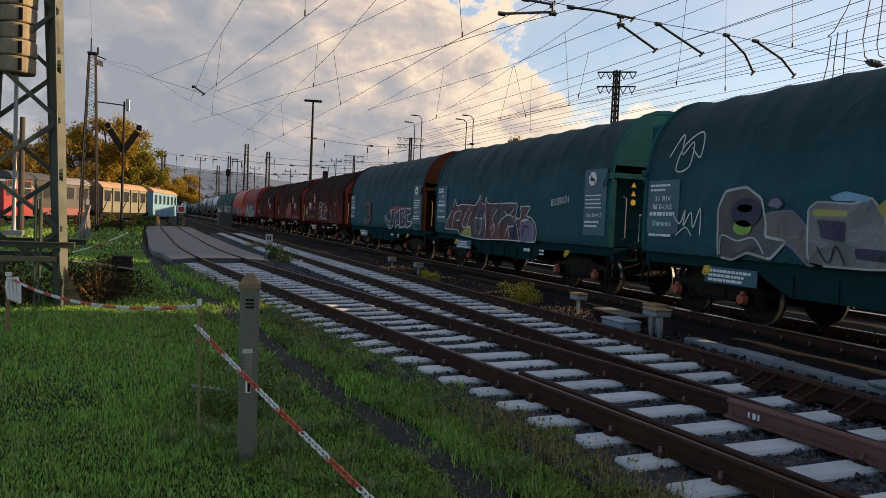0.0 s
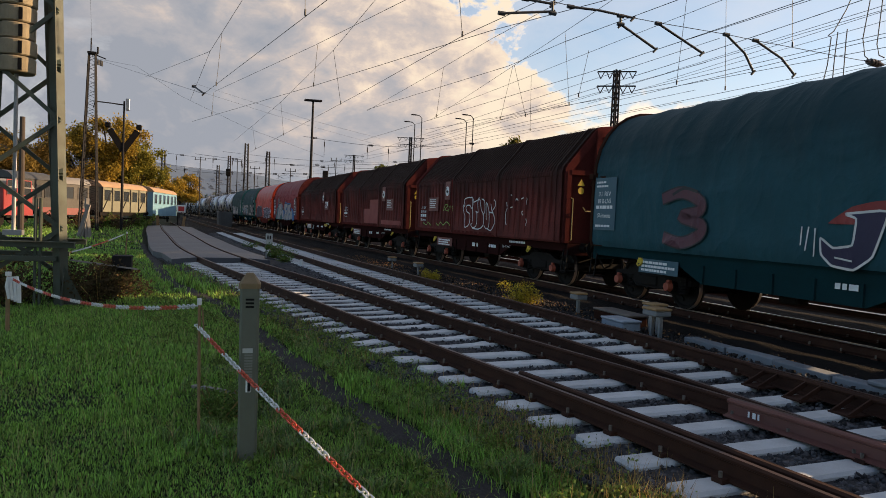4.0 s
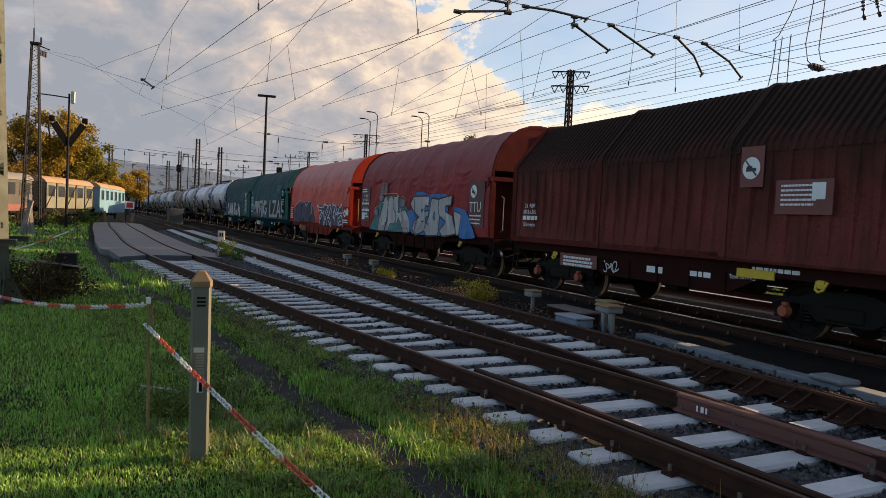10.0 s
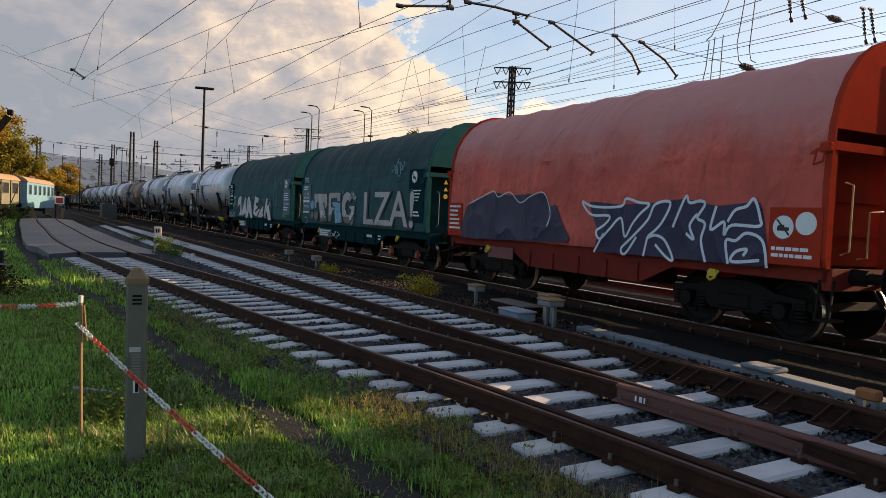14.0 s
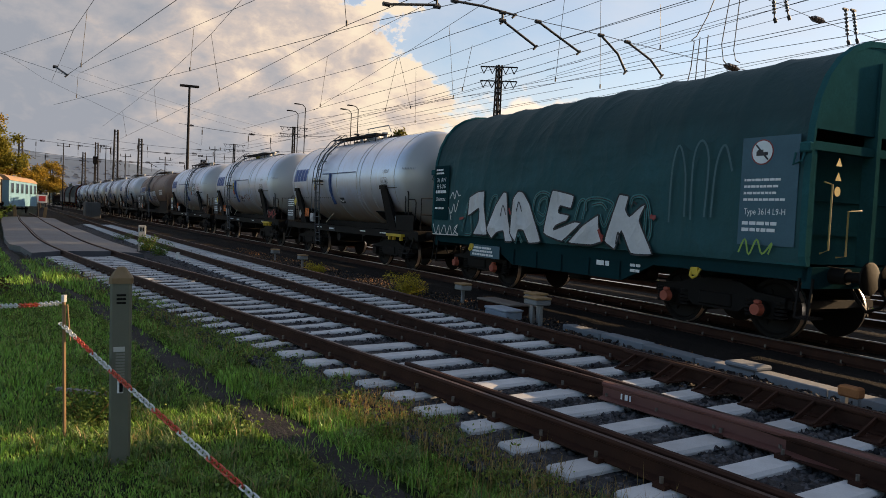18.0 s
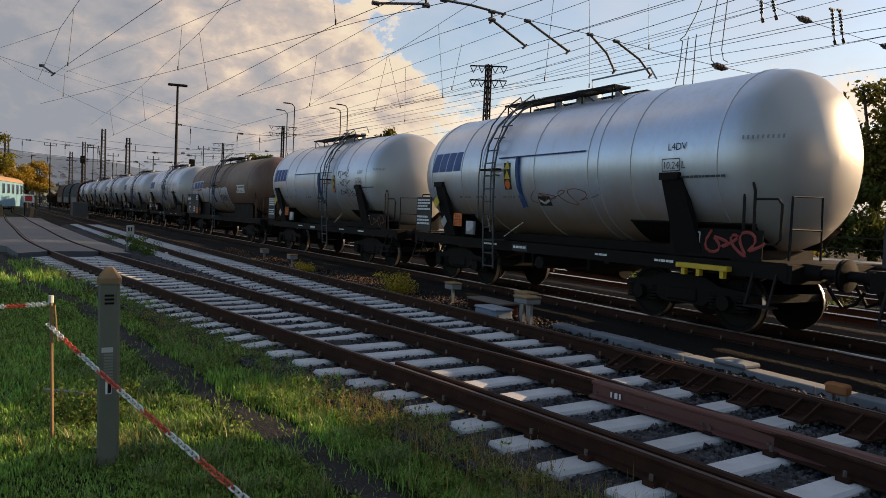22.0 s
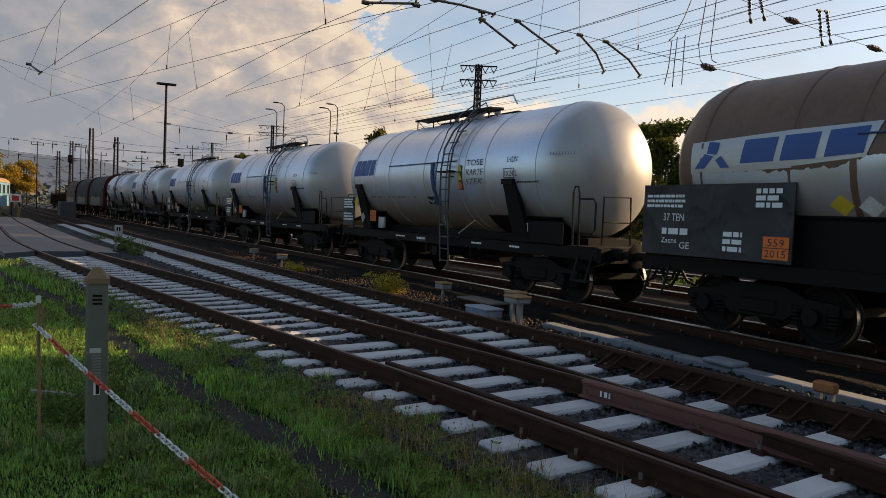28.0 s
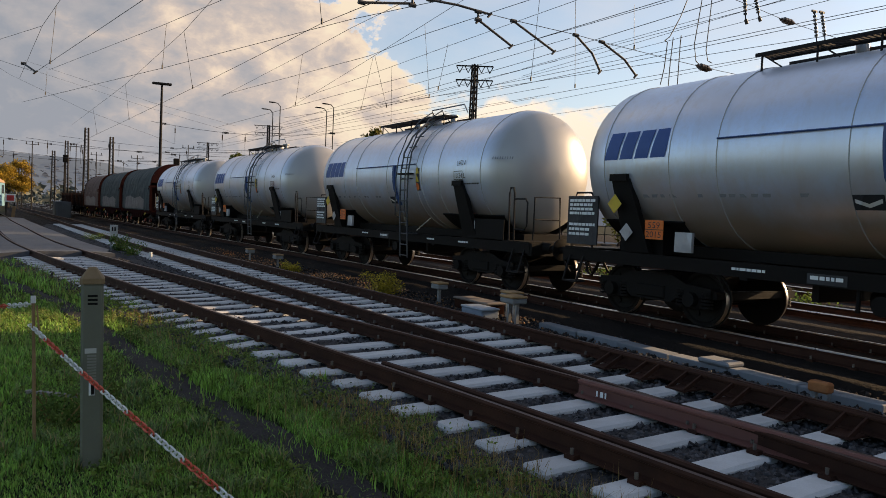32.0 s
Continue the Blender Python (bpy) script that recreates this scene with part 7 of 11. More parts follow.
# 10
w, hf = tarp_wagon(*mid_of(8), TARP_BOTTLE, FRAME_GREEN, END_GREEN, "dark green tarpaulin coil wagon with silver letters", 9)
side_kit(w, hf, BOARD_BLUE, BOARD_BLUE, 15, "Type 3614 L9-H")
data_board(w, -5.34, -4.56, 1.54, 2.95, FRAME_GREEN, ("31 RIV", "88 B-LNS", "#", "Shimmns"), 141)
LAYER[0] = 0
stroke(w, [(-3.79, 1.28), (-3.63, 1.77), (-3.52, 1.97), (-3.33, 1.3), (-3.65, 1.21)], G_TEAL, 0.035, y=YY, label="blue-green back line")
stroke(w, [(-3.79, 1.28), (-3.63, 1.77), (-3.52, 1.97), (-3.33, 1.3), (-3.65, 1.21)], G_BLACK, 0.01, y=YY)
stroke(w, [(-2.67, 1.56), (-2.48, 2.09), (-2.26, 2.12), (-2.5, 1.57)], G_TEAL, 0.035, y=YY, label="blue-green back line")
stroke(w, [(-2.67, 1.56), (-2.48, 2.09), (-2.26, 2.12), (-2.5, 1.57)], G_BLACK, 0.01, y=YY)
stroke(w, [(-0.85, 1.82), (-0.78, 2.12), (-0.52, 2.23), (-0.25, 2.12), (-0.35, 1.73), (-0.6, 1.56), (-0.85, 1.82)], G_TEAL, 0.035, y=YY, label="blue-green back line")
stroke(w, [(-0.85, 1.82), (-0.78, 2.12), (-0.52, 2.23), (-0.25, 2.12), (-0.35, 1.73), (-0.6, 1.56), (-0.85, 1.82)], G_BLACK, 0.01, y=YY)
stroke(w, [(-0.66, 1.82), (-0.59, 2.05), (-0.37, 2.09), (-0.44, 1.76), (-0.66, 1.82)], G_TEAL, 0.035, y=YY, label="blue-green back line")
stroke(w, [(-0.66, 1.82), (-0.59, 2.05), (-0.37, 2.09), (-0.44, 1.76), (-0.66, 1.82)], G_BLACK, 0.01, y=YY)
stroke(w, [(0.55, 1.67), (0.68, 2.03), (0.84, 2.03), (0.78, 1.7)], G_TEAL, 0.035, y=YY, label="blue-green back line")
stroke(w, [(0.55, 1.67), (0.68, 2.03), (0.84, 2.03), (0.78, 1.7)], G_BLACK, 0.01, y=YY)
stroke(w, [(0.87, 1.85), (0.89, 2.06), (1.24, 2.1), (1.61, 2), (1.53, 1.81), (1.41, 1.58), (1.26, 1.8)], G_TEAL, 0.035, y=YY, label="blue-green back line")
stroke(w, [(0.87, 1.85), (0.89, 2.06), (1.24, 2.1), (1.61, 2), (1.53, 1.81), (1.41, 1.58), (1.26, 1.8)], G_BLACK, 0.01, y=YY)
stroke(w, [(1.04, 1.97), (1.31, 2), (1.46, 1.89)], G_TEAL, 0.035, y=YY, label="blue-green back line")
stroke(w, [(1.04, 1.97), (1.31, 2), (1.46, 1.89)], G_BLACK, 0.01, y=YY)
stroke(w, [(2.07, 1.98), (2.12, 2.11), (2.35, 2.13), (2.5, 1.98), (2.58, 1.53), (2.46, 1.37), (2.45, 1.93)], G_TEAL, 0.035, y=YY, label="blue-green back line")
stroke(w, [(2.07, 1.98), (2.12, 2.11), (2.35, 2.13), (2.5, 1.98), (2.58, 1.53), (2.46, 1.37), (2.45, 1.93)], G_BLACK, 0.01, y=YY)
stroke(w, [(0.28, 1.23), (0.43, 1.33), (0.66, 1.25), (0.96, 1.26)], G_TEAL, 0.035, y=YY, label="blue-green back line")
stroke(w, [(0.28, 1.23), (0.43, 1.33), (0.66, 1.25), (0.96, 1.26)], G_BLACK, 0.01, y=YY)
stroke(w, [(-1.43, 1.11), (-1.34, 1.33), (-1.18, 1.14)], G_TEAL, 0.035, y=YY, label="blue-green back line")
stroke(w, [(-1.43, 1.11), (-1.34, 1.33), (-1.18, 1.14)], G_BLACK, 0.01, y=YY)
letter(w, [(-3.53, 1.65), (-3.49, 2.13), (-3.1, 2.26), (-2.79, 2.28), (-2.8, 1.94), (-2.7, 1.6), (-2.59, 1.23), (-3.26, 1.23), (-3.01, 1.55), (-3, 1.88)], G_WHITE2, G_BLACK, 0.035, y=YY, label="pale silver letter edged in black")
letter(w, [(-2.66, 1.37), (-2.3, 1.94), (-1.99, 2.25), (-1.85, 2.23), (-1.76, 1.66), (-1.53, 1.14), (-1.84, 1.12), (-1.92, 1.37), (-2.19, 1.32), (-2.41, 1.16)], G_WHITE2, G_BLACK, 0.035, y=YY, label="pale silver letter edged in black")
letter(w, [(-1.67, 1.31), (-1.61, 2.09), (-1.42, 2.26), (-1.22, 2.24), (-0.96, 1.99), (-0.48, 1.18), (-0.93, 1.13), (-1.15, 1.41), (-1.35, 1.41), (-1.43, 1.13)], G_WHITE2, G_BLACK, 0.035, y=YY, label="pale silver letter edged in black")
letter(w, [(-0.25, 2.12), (-0.18, 2.28), (0.53, 2.16), (0.44, 1.89), (0.08, 1.95), (0.04, 1.81), (0.41, 1.77), (0.32, 1.65), (-0.02, 1.55), (-0.11, 1.45), (0.56, 1.65), (0.78, 1.63), (0.2, 1.22), (-0.45, 1.36)], G_WHITE2, G_BLACK, 0.035, y=YY, label="pale silver letter edged in black")
letter(w, [(0.36, 1.21), (0.79, 1.57), (1.26, 1.81), (1.27, 1.58), (1.43, 1.3), (1.1, 1.21)], G_WHITE2, G_BLACK, 0.035, y=YY, label="pale silver letter edged in black")
letter(w, [(1.43, 1.3), (1.65, 1.87), (1.78, 2.18), (2.04, 2.14), (1.96, 1.9), (2.06, 1.77), (2.36, 1.98), (2.46, 2), (2.3, 1.72), (2.69, 1.13), (2.14, 1.11), (1.88, 1.54), (1.74, 1.16)], G_WHITE2, G_BLACK, 0.035, y=YY, label="pale silver letter edged in black")
stroke(w, [(-2.06, 1.69), (-1.97, 1.94), (-1.84, 1.73)], G_BLACK, 0.014, y=YY)
stroke(w, [(-1.43, 1.81), (-1.35, 2.02), (-1.23, 1.81)], G_BLACK, 0.014, y=YY)
stroke(w, [(1.76, 1.27), (1.81, 1.49), (1.88, 1.28)], G_BLACK, 0.014, y=YY)
stroke(w, [(2.1, 1.93), (2.16, 2.03), (2.25, 1.98)], G_BLACK, 0.014, y=YY)
stroke(w, [(2.57, 1.78), (2.7, 1.78)], G_RED, 0.03, y=YY)
stroke(w, [(2.58, 1.81), (2.68, 1.74)], G_RED, 0.03, y=YY)
stroke(w, [(1.28, 1.52), (1.4, 1.3)], G_RED, 0.03, y=YY)
stroke(w, [(1.33, 1.41), (1.43, 1.39)], G_RED, 0.03, y=YY)
stroke(w, [(-1.72, 1.88), (-1.64, 1.74)], G_RED, 0.03, y=YY)
stroke(w, [(-3.89, 1.59), (-3.69, 1.62)], G_RED, 0.03, y=YY)
stroke(w, [(-4.42, 2.09), (-4.27, 2.25), (-4.17, 2.09), (-4.09, 2.29), (-3.98, 2.17), (-3.87, 2.18)], G_WHITE, 0.013, y=YY)
stroke(w, [(-4.48, 1.88), (-4.32, 1.72), (-4.2, 1.96), (-4.11, 1.76), (-3.97, 2.05)], G_WHITE, 0.013, y=YY)
stroke(w, [(-4.39, 1.74), (-4.31, 1.55)], G_WHITE, 0.013, y=YY)
stroke(w, [(-5.27, 1.43), (-5.09, 1.18), (-4.96, 1.4), (-4.86, 1.17), (-4.66, 1.41), (-4.49, 1.17), (-4.36, 1.41), (-4.2, 1.18), (-3.97, 1.44), (-4.14, 1.31), (-3.92, 1.2)], G_WHITE, 0.013, y=YY)
stroke(w, [(-5.28, 1.16), (-3.92, 1.18)], G_WHITE, 0.013, y=YY)
for k, pts in enumerate(([(3.0, 1.7), (3.02, 2.6), (3.15, 2.95), (3.3, 2.5), (3.32, 1.8)], [(3.45, 1.75), (3.45, 2.7), (3.6, 3.0), (3.75, 2.7), (3.72, 1.8)], [(3.85, 1.8), (3.9, 2.6), (4.05, 2.9), (4.2, 2.5)])):
    stroke(w, pts, paint("ghost_spray", (0.045, 0.115, 0.13), 0.6, vary=0.4, scale=3, fine=20, bump=0), 0.018, y=YY, label="faint ghost of old letters")
stroke(w, [(4.4, 1.30), (4.5, 1.5), (4.58, 1.28), (4.7, 1.5), (4.8, 1.3), (4.95, 1.46), (4.9, 1.3)], G_LIME, 0.014, y=YY)


# ---- tank wagons ----
def on_shell(x, z, out=0.0):
    s = max(-0.999, min(0.999, (z - TANK_Z) / TANK_R))
    q = math.asin(s)
    return (x, -(TANK_R + out) * math.cos(q), TANK_Z + (TANK_R + out) * math.sin(q))


def shell_shape(w, pts, mat, out=0.006, name="emblem", label=""):
    """A painted four-sided shape that follows the curve of the tank; corners in (x, z)."""
    bm = bmesh.new()
    n = 6
    (ax, az), (bx, bz), (cx, cz), (dx, dz) = pts
    rows = []
    for i in range(n + 1):
        u = i / n
        rows.append([bm.verts.new(on_shell(ax + (dx - ax) * u, az + (dz - az) * u, out)), bm.verts.new(on_shell(bx + (cx - bx) * u, bz + (cz - bz) * u, out))])
    for i in range(n):
        bm.faces.new((rows[i][0], rows[i][1], rows[i + 1][1], rows[i + 1][0]))
    return part(name, bm, mat, w, label)


def shell_tag(w, x, z, wd, h, mat, seed, thick=0.014):
    rnd = random.Random(seed)
    a = rnd.uniform(0, 6)
    bm = bmesh.new()
    pts = []
    for i in range(60):
        u = i / 59
        pts.append(on_shell(x + wd * (u + 0.10 * math.sin(u * 38 + a)), z + h * (0.5 + 0.46 * math.sin(u * 24 + a) * (0.65 + 0.35 * math.sin(u * 9 + a))), 0.004))
    tube(bm, pts, thick, 5)
    part("graffiti_tag", bm, mat, w, "looping sprayed tag")


def hazard_plate(w, x, z, y):
    panel(w, x, x + 0.40, z, z + 0.32, ORANGE, y=y, name="hazard_plate", label="orange hazard number plate", thick=0.012)
    lettering(w, "559", x + 0.20, z + 0.185, 0.15, G_BLACK, y - 0.016, width=0.26)
    lettering(w, "2015", x + 0.20, z + 0.03, 0.15, G_BLACK, y - 0.016, width=0.33)
    bm = bmesh.new()
    box(bm, x, x + 0.40, y - 0.017, y - 0.012, z + 0.155, z + 0.167)
    part("plate_line", bm, G_BLACK, w)


def diamond(w, x, z, r, y, mat, label):
    shape(w, [(x, z - r), (x + r, z), (x, z + r), (x - r, z)], mat, "hazard_diamond", label, y=y)


RUSTY_TAG = paint("rusty_orange_spray", (0.20, 0.070, 0.035), 0.7, vary=0.4, scale=5, fine=40, bump=0)
INK = paint("black_stencil", (0.035, 0.035, 0.04), 0.6, vary=0.3, scale=8, fine=50, bump=0)
DASH = paint("dashed_rope", (0.55, 0.50, 0.40), 0.8, vary=0.3, bump=0)


def tank_kit(w, half, xl, xr, seed, tag=0, style=0):
    # blue emblem: four slanted blocks
    b = -half + 0.10
    x = b + 1.10
    for wd in (0.32, 0.30, 0.30, 0.32):
        shell_shape(w, [(x, 2.75), (x + wd, 2.75), (x + wd + 0.10, 3.22), (x + 0.10, 3.22)], LOGO_BLUE, label="slanted blue emblem block")
        x += wd + 0.05
    # arrow mark, stencils
    shell_shape(w, [(b + 5.5, 1.94), (b + 5.9, 1.94), (b + 5.9, 2.13), (b + 5.5, 2.13)], G_BLACK, 0.004, "mark", "black mark with a white chevron")
    shell_shape(w, [(b + 5.53, 2.03), (b + 5.70, 1.97), (b + 5.70, 2.02), (b + 5.53, 2.08)], G_WHITE, 0.008, "mark")
    shell_shape(w, [(b + 5.70, 1.97), (b + 5.87, 2.03), (b + 5.87, 2.08), (b + 5.70, 2.02)], G_WHITE, 0.008, "mark")
    STEN = paint("grey_stencil", (0.24, 0.24, 0.25), 0.7, vary=0.3, bump=0)
    rnd = random.Random(seed)
    for k in range(16):
        if rnd.random() < 0.35:
            continue
        x0 = b + 1.95 + 0.19 * k
        shell_shape(w, [(x0, 2.10), (x0 + rnd.uniform(0.06, 0.16), 2.10), (x0 + rnd.uniform(0.06, 0.16), 2.15), (x0, 2.15)], STEN, 0.003, "stencil", "grey stencilled data")
    lettering(w, "L4DV", b + 9.32, 2.86, 0.17, INK, -1.480, width=0.38)
    for dx0, dx1, z0, z1 in ((9.02, 9.40, 2.52, 2.535), (9.02, 9.40, 2.715, 2.73), (9.02, 9.035, 2.535, 2.715), (9.385, 9.40, 2.535, 2.715)):
        shell_shape(w, [(b + dx0, z0), (b + dx1, z0), (b + dx1, z1), (b + dx0, z1)], INK, 0.010, "box_line")
    lettering(w, "10.24", b + 9.21, 2.56, 0.17, INK, -1.484, width=0.31)
    lettering(w, "L", b + 9.47, 2.56, 0.17, INK, -1.484, width=0.08)
    bars(w, b + 9.02, b + 10.3, 2.44, 1, INK, y=-1.462, h=0.035, seed=seed, label="small black stencilled line")
    if tag == 4:
        for k, word in enumerate(("TOSE", "KARTE", "STEK")):
            lettering(w, word, b + 7.86, 2.84 - 0.22 * k, 0.20, INK, -1.485, name="graffiti_tag", label="thin black hand-drawn tag", width=0.70, shear=0.1)
    # warning stickers by the ladder
    sx = b + (3.42, 4.52, 4.52, 7.22)[style]
    shell_shape(w, [(sx - 0.13, 2.28), (sx + 0.13, 2.28), (sx + 0.13, 2.86), (sx - 0.13, 2.86)], G_BLACK, 0.004, "warning_strip")
    for k in range(2):
        z = 2.82 - 0.21 * k
        bm = bmesh.new()
        bm.faces.new([bm.verts.new(on_shell(*p, 0.010)) for p in ((sx - 0.11, z - 0.10), (sx + 0.11, z - 0.10), (sx, z + 0.10))])
        part("warning_sign", bm, YELLOW, w, "yellow warning triangle")
    bm = bmesh.new()
    bm.faces.new([bm.verts.new(on_shell(sx + 0.095 * math.cos(i * 0.524), 2.39 + 0.095 * math.sin(i * 0.524), 0.010)) for i in range(12)])
    part("warning_sign", bm, ORANGE, w, "orange warning disc")
    for k in range(9):
        shell_shape(w, [(xr - 0.62 + 0.075 * k, 2.96), (xr - 0.585 + 0.075 * k, 2.96), (xr - 0.585 + 0.075 * k, 3.02), (xr - 0.62 + 0.075 * k, 3.02)], STEN, -0.035 - 0.012 * k, "stencil", "grey stencilled data")
    # boards at the left end
    panel(w, b, b + 0.83, 1.22, 2.13, G_BLACK, y=-1.30, name="data_board", label="black data board", thick=0.03)
    for k in range(4):
        bars(w, b + 0.06, b + 0.77, 2.07 - 0.08 * k, 1, y=-1.334, h=0.05, seed=seed + k)
    for k in range(3):
        bars(w, b + 0.06, b + 0.77, 1.62 - 0.09 * k, 1, y=-1.334, h=0.05, seed=seed + 8 + k)
    diamond(w, b + 1.46, 1.98, 0.17, -1.53, YELLOW, "yellow hazard diamond")
    diamond(w, b + 1.60, 1.50, 0.16, -1.36, G_SILVER, "grey and white hazard diamond")
    hazard_plate(w, b + 1.98, 1.40, -1.29)
    panel(w, b + 2.68, b + 3.02, 1.22, 1.54, G_SILVER, y=-1.29, name="document_box", label="grey document box", thick=0.06)
    # frame stencils
    for x0, n in ((-2.2, 4), (1.7, 3), (3.2, 3)):
        bars(w, x0, x0 + 0.14 * n, 1.06, 1, y=-1.275, h=0.04, seed=seed + int(x0 * 10))
    panel(w, -1.0, -0.45, 0.94, 1.08, G_BLACK, y=-1.275, name="label_plate", label="framed label plate")
    bars(w, -0.95, -0.5, 1.05, 1, y=-1.286, h=0.05, seed=seed + 3)
    lx = b + (3.80, 3.80, 3.80, 6.57)[style]
    # dashed rope round the ladder foot
    bm = bmesh.new()
    for p0, p1 in (((lx - 0.12, -1.40, 1.70), (lx - 0.05, -1.34, 1.30)), ((lx + 0.50, -1.32, 1.24), (lx + 1.30, -1.38, 1.58))):
        p0, p1 = Vector(p0), Vector(p1)
        for i in range(9):
            rod(bm, p0.lerp(p1, i / 9), p0.lerp(p1, (i + 0.55) / 9), 0.016, 5)
    tagged(part("dashed_edge", bm, DASH, w, "pale dashed edge marking"), kind="stuff")
    if tag == 1:
        shell_tag(w, b + 5.3, 1.95, 1.9, 0.36, RUSTY_TAG, seed, 0.008)
    if tag == 2:
        for k in range(3):
            shell_tag(w, b + 7.6 + 0.1 * k, 2.75 - 0.30 * k, 0.85, 0.28, G_BLACK, seed + k, 0.007)
        shell_tag(w, b + 8.6, 2.1, 0.6, 0.2, G_BLACK, seed + 7, 0.006)
    panel(w, b + 9.45, b + 10.85, 1.17, 1.62, BLACK, y=-1.268, name="end_plate", label="black steel plate over the bogie", thick=0.012)
    panel(w, b + 9.52, b + 9.72, 1.26, 1.56, WHITE, y=-1.281, name="notice", label="small white framed notice", thick=0.003)
    for k in range(3):
        panel(w, b + 9.535, b + 9.705, 1.275 + 0.095 * k, 1.355 + 0.095 * k, BLACK, y=-1.285, name="notice_field", thick=0.003)
    if tag in (1, 2):
        scribble(w, b + 9.85, 1.20, 0.95, 0.42, G_RED if tag == 1 else RUSTY_TAG, seed + 3, 0.026 if tag == 1 else 0.011, name="graffiti_tag", label="looping red sprayed tag" if tag == 1 else "thin orange sprayed tag", y=-1.288)
    if tag in (1, 3):
        bm = bmesh.new()
        box(bm, b + 9.35, b + 10.35, -1.40, -1.27, 0.97, 1.05, bevel=0.01)
        for dx in (9.45, 9.75, 10.2):
            box(bm, b + dx, b + dx + 0.07, -1.37, -1.29, 0.86, 0.98)
        part("rope_bracket", bm, YELLOW, w, "yellow cast rope bracket under the sill")


for i in range(9, 18):
    if i == 12:
        continue
    style = {9: 0, 10: 1}.get(i, 3)
    label = {10: "silver tank wagon with a blue emblem and brown scrawl", 11: "silver tank wagon with a blue emblem and black tags", 13: "silver tank wagon with a thin hand-drawn black tag"}.get(i, "silver tank wagon with a blue emblem and white ends")
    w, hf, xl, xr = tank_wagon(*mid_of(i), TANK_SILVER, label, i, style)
    tank_kit(w, hf, xl, xr, 200 + 20 * i, {10: 1, 11: 2, 9: 3, 13: 4}.get(i, 0), style)
TANK_R, TANK_Z = 1.40, 2.67
w, hf, xl, xr = tank_wagon(*mid_of(12), TANK_BROWN, "brown oil-stained tank wagon with a white emblem patch", 12, 3)


TAG_RED = paint("dark_red_spray", (0.07, 0.012, 0.012), 0.6, vary=0.3, scale=3, fine=20)


def bare_top(x):
    """Height to which the dirt has been washed off the shell, with narrow runs."""
    base = 2.48 + 0.14 * min(1.0, max(0.0, (x + 3.6) / 0.5)) - 0.5 * min(1.0, max(0.0, (x - 1.75) / 0.2)) ** 2
    return base + 0.07 * noise.noise((x * 1.7, 3.0, 0)) + 0.05 * noise.noise((x * 6.0, 8.0, 0)) + 0.035 * noise.noise((x * 17.0, 1.0, 0))


bm = bmesh.new()
columns = []
for k in range(219):
    x = -5.9 + 0.036 * k
    columns.append([bm.verts.new(on_shell(x, 1.45 + (bare_top(x) - 1.45) * n / 16, 0.008)) for n in range(17)])
for p, q in zip(columns, columns[1:]):
    for n in range(16):
        bm.faces.new((p[n], q[n], q[n + 1], p[n + 1])).smooth = True
part("bare_patch", bm, TANK_SILVER, w, "paler washed lower shell")
# ragged white patch with a plain blue emblem: three wedges and three bold blocks
shell_shape(w, [(-5.92, 2.46), (-4.2, 2.50), (-4.25, 3.02), (-5.92, 2.94)], TANK_END, 0.012, "emblem_patch", "ragged white patch")
shell_shape(w, [(-4.22, 2.52), (-3.20, 2.60), (-3.02, 3.04), (-4.25, 3.02)], TANK_END, 0.013, "emblem_patch", "ragged white patch")
for q in ([(-5.84, 2.54), (-5.66, 2.54), (-5.50, 2.72), (-5.66, 2.76)], [(-5.62, 2.76), (-5.44, 2.74), (-5.40, 2.92), (-5.60, 2.94)], [(-5.46, 2.66), (-5.36, 2.54), (-5.20, 2.54), (-5.36, 2.72)], [(-5.02, 2.59), (-4.48, 2.60), (-4.42, 2.94), (-4.96, 2.93)], [(-4.38, 2.60), (-3.86, 2.61), (-3.80, 2.96), (-4.32, 2.95)], [(-3.74, 2.62), (-3.22, 2.65), (-3.16, 2.99), (-3.68, 2.97)]):
    shell_shape(w, q, LOGO_BLUE, 0.018, "emblem", "blue emblem block")
# dark red sprayed word, letter by letter
STROKES = {"K": ((0, 0, 0, 1), (0, 0.45, 0.8, 1), (0.1, 0.5, 0.8, 0)), "A": ((0, 0, 0.4, 1), (0.4, 1, 0.8, 0), (0.15, 0.4, 0.65, 0.4)), "R": ((0, 0, 0, 1), (0, 1, 0.8, 0.8), (0.8, 0.8, 0, 0.5), (0.1, 0.5, 0.8, 0)), "M": ((0, 0, 0.1, 1), (0.1, 1, 0.4, 0.4), (0.4, 0.4, 0.7, 1), (0.7, 1, 0.8, 0)), "O": ((0, 0.3, 0.2, 1), (0.2, 1, 0.7, 0.9), (0.7, 0.9, 0.7, 0.1), (0.7, 0.1, 0, 0.3))}
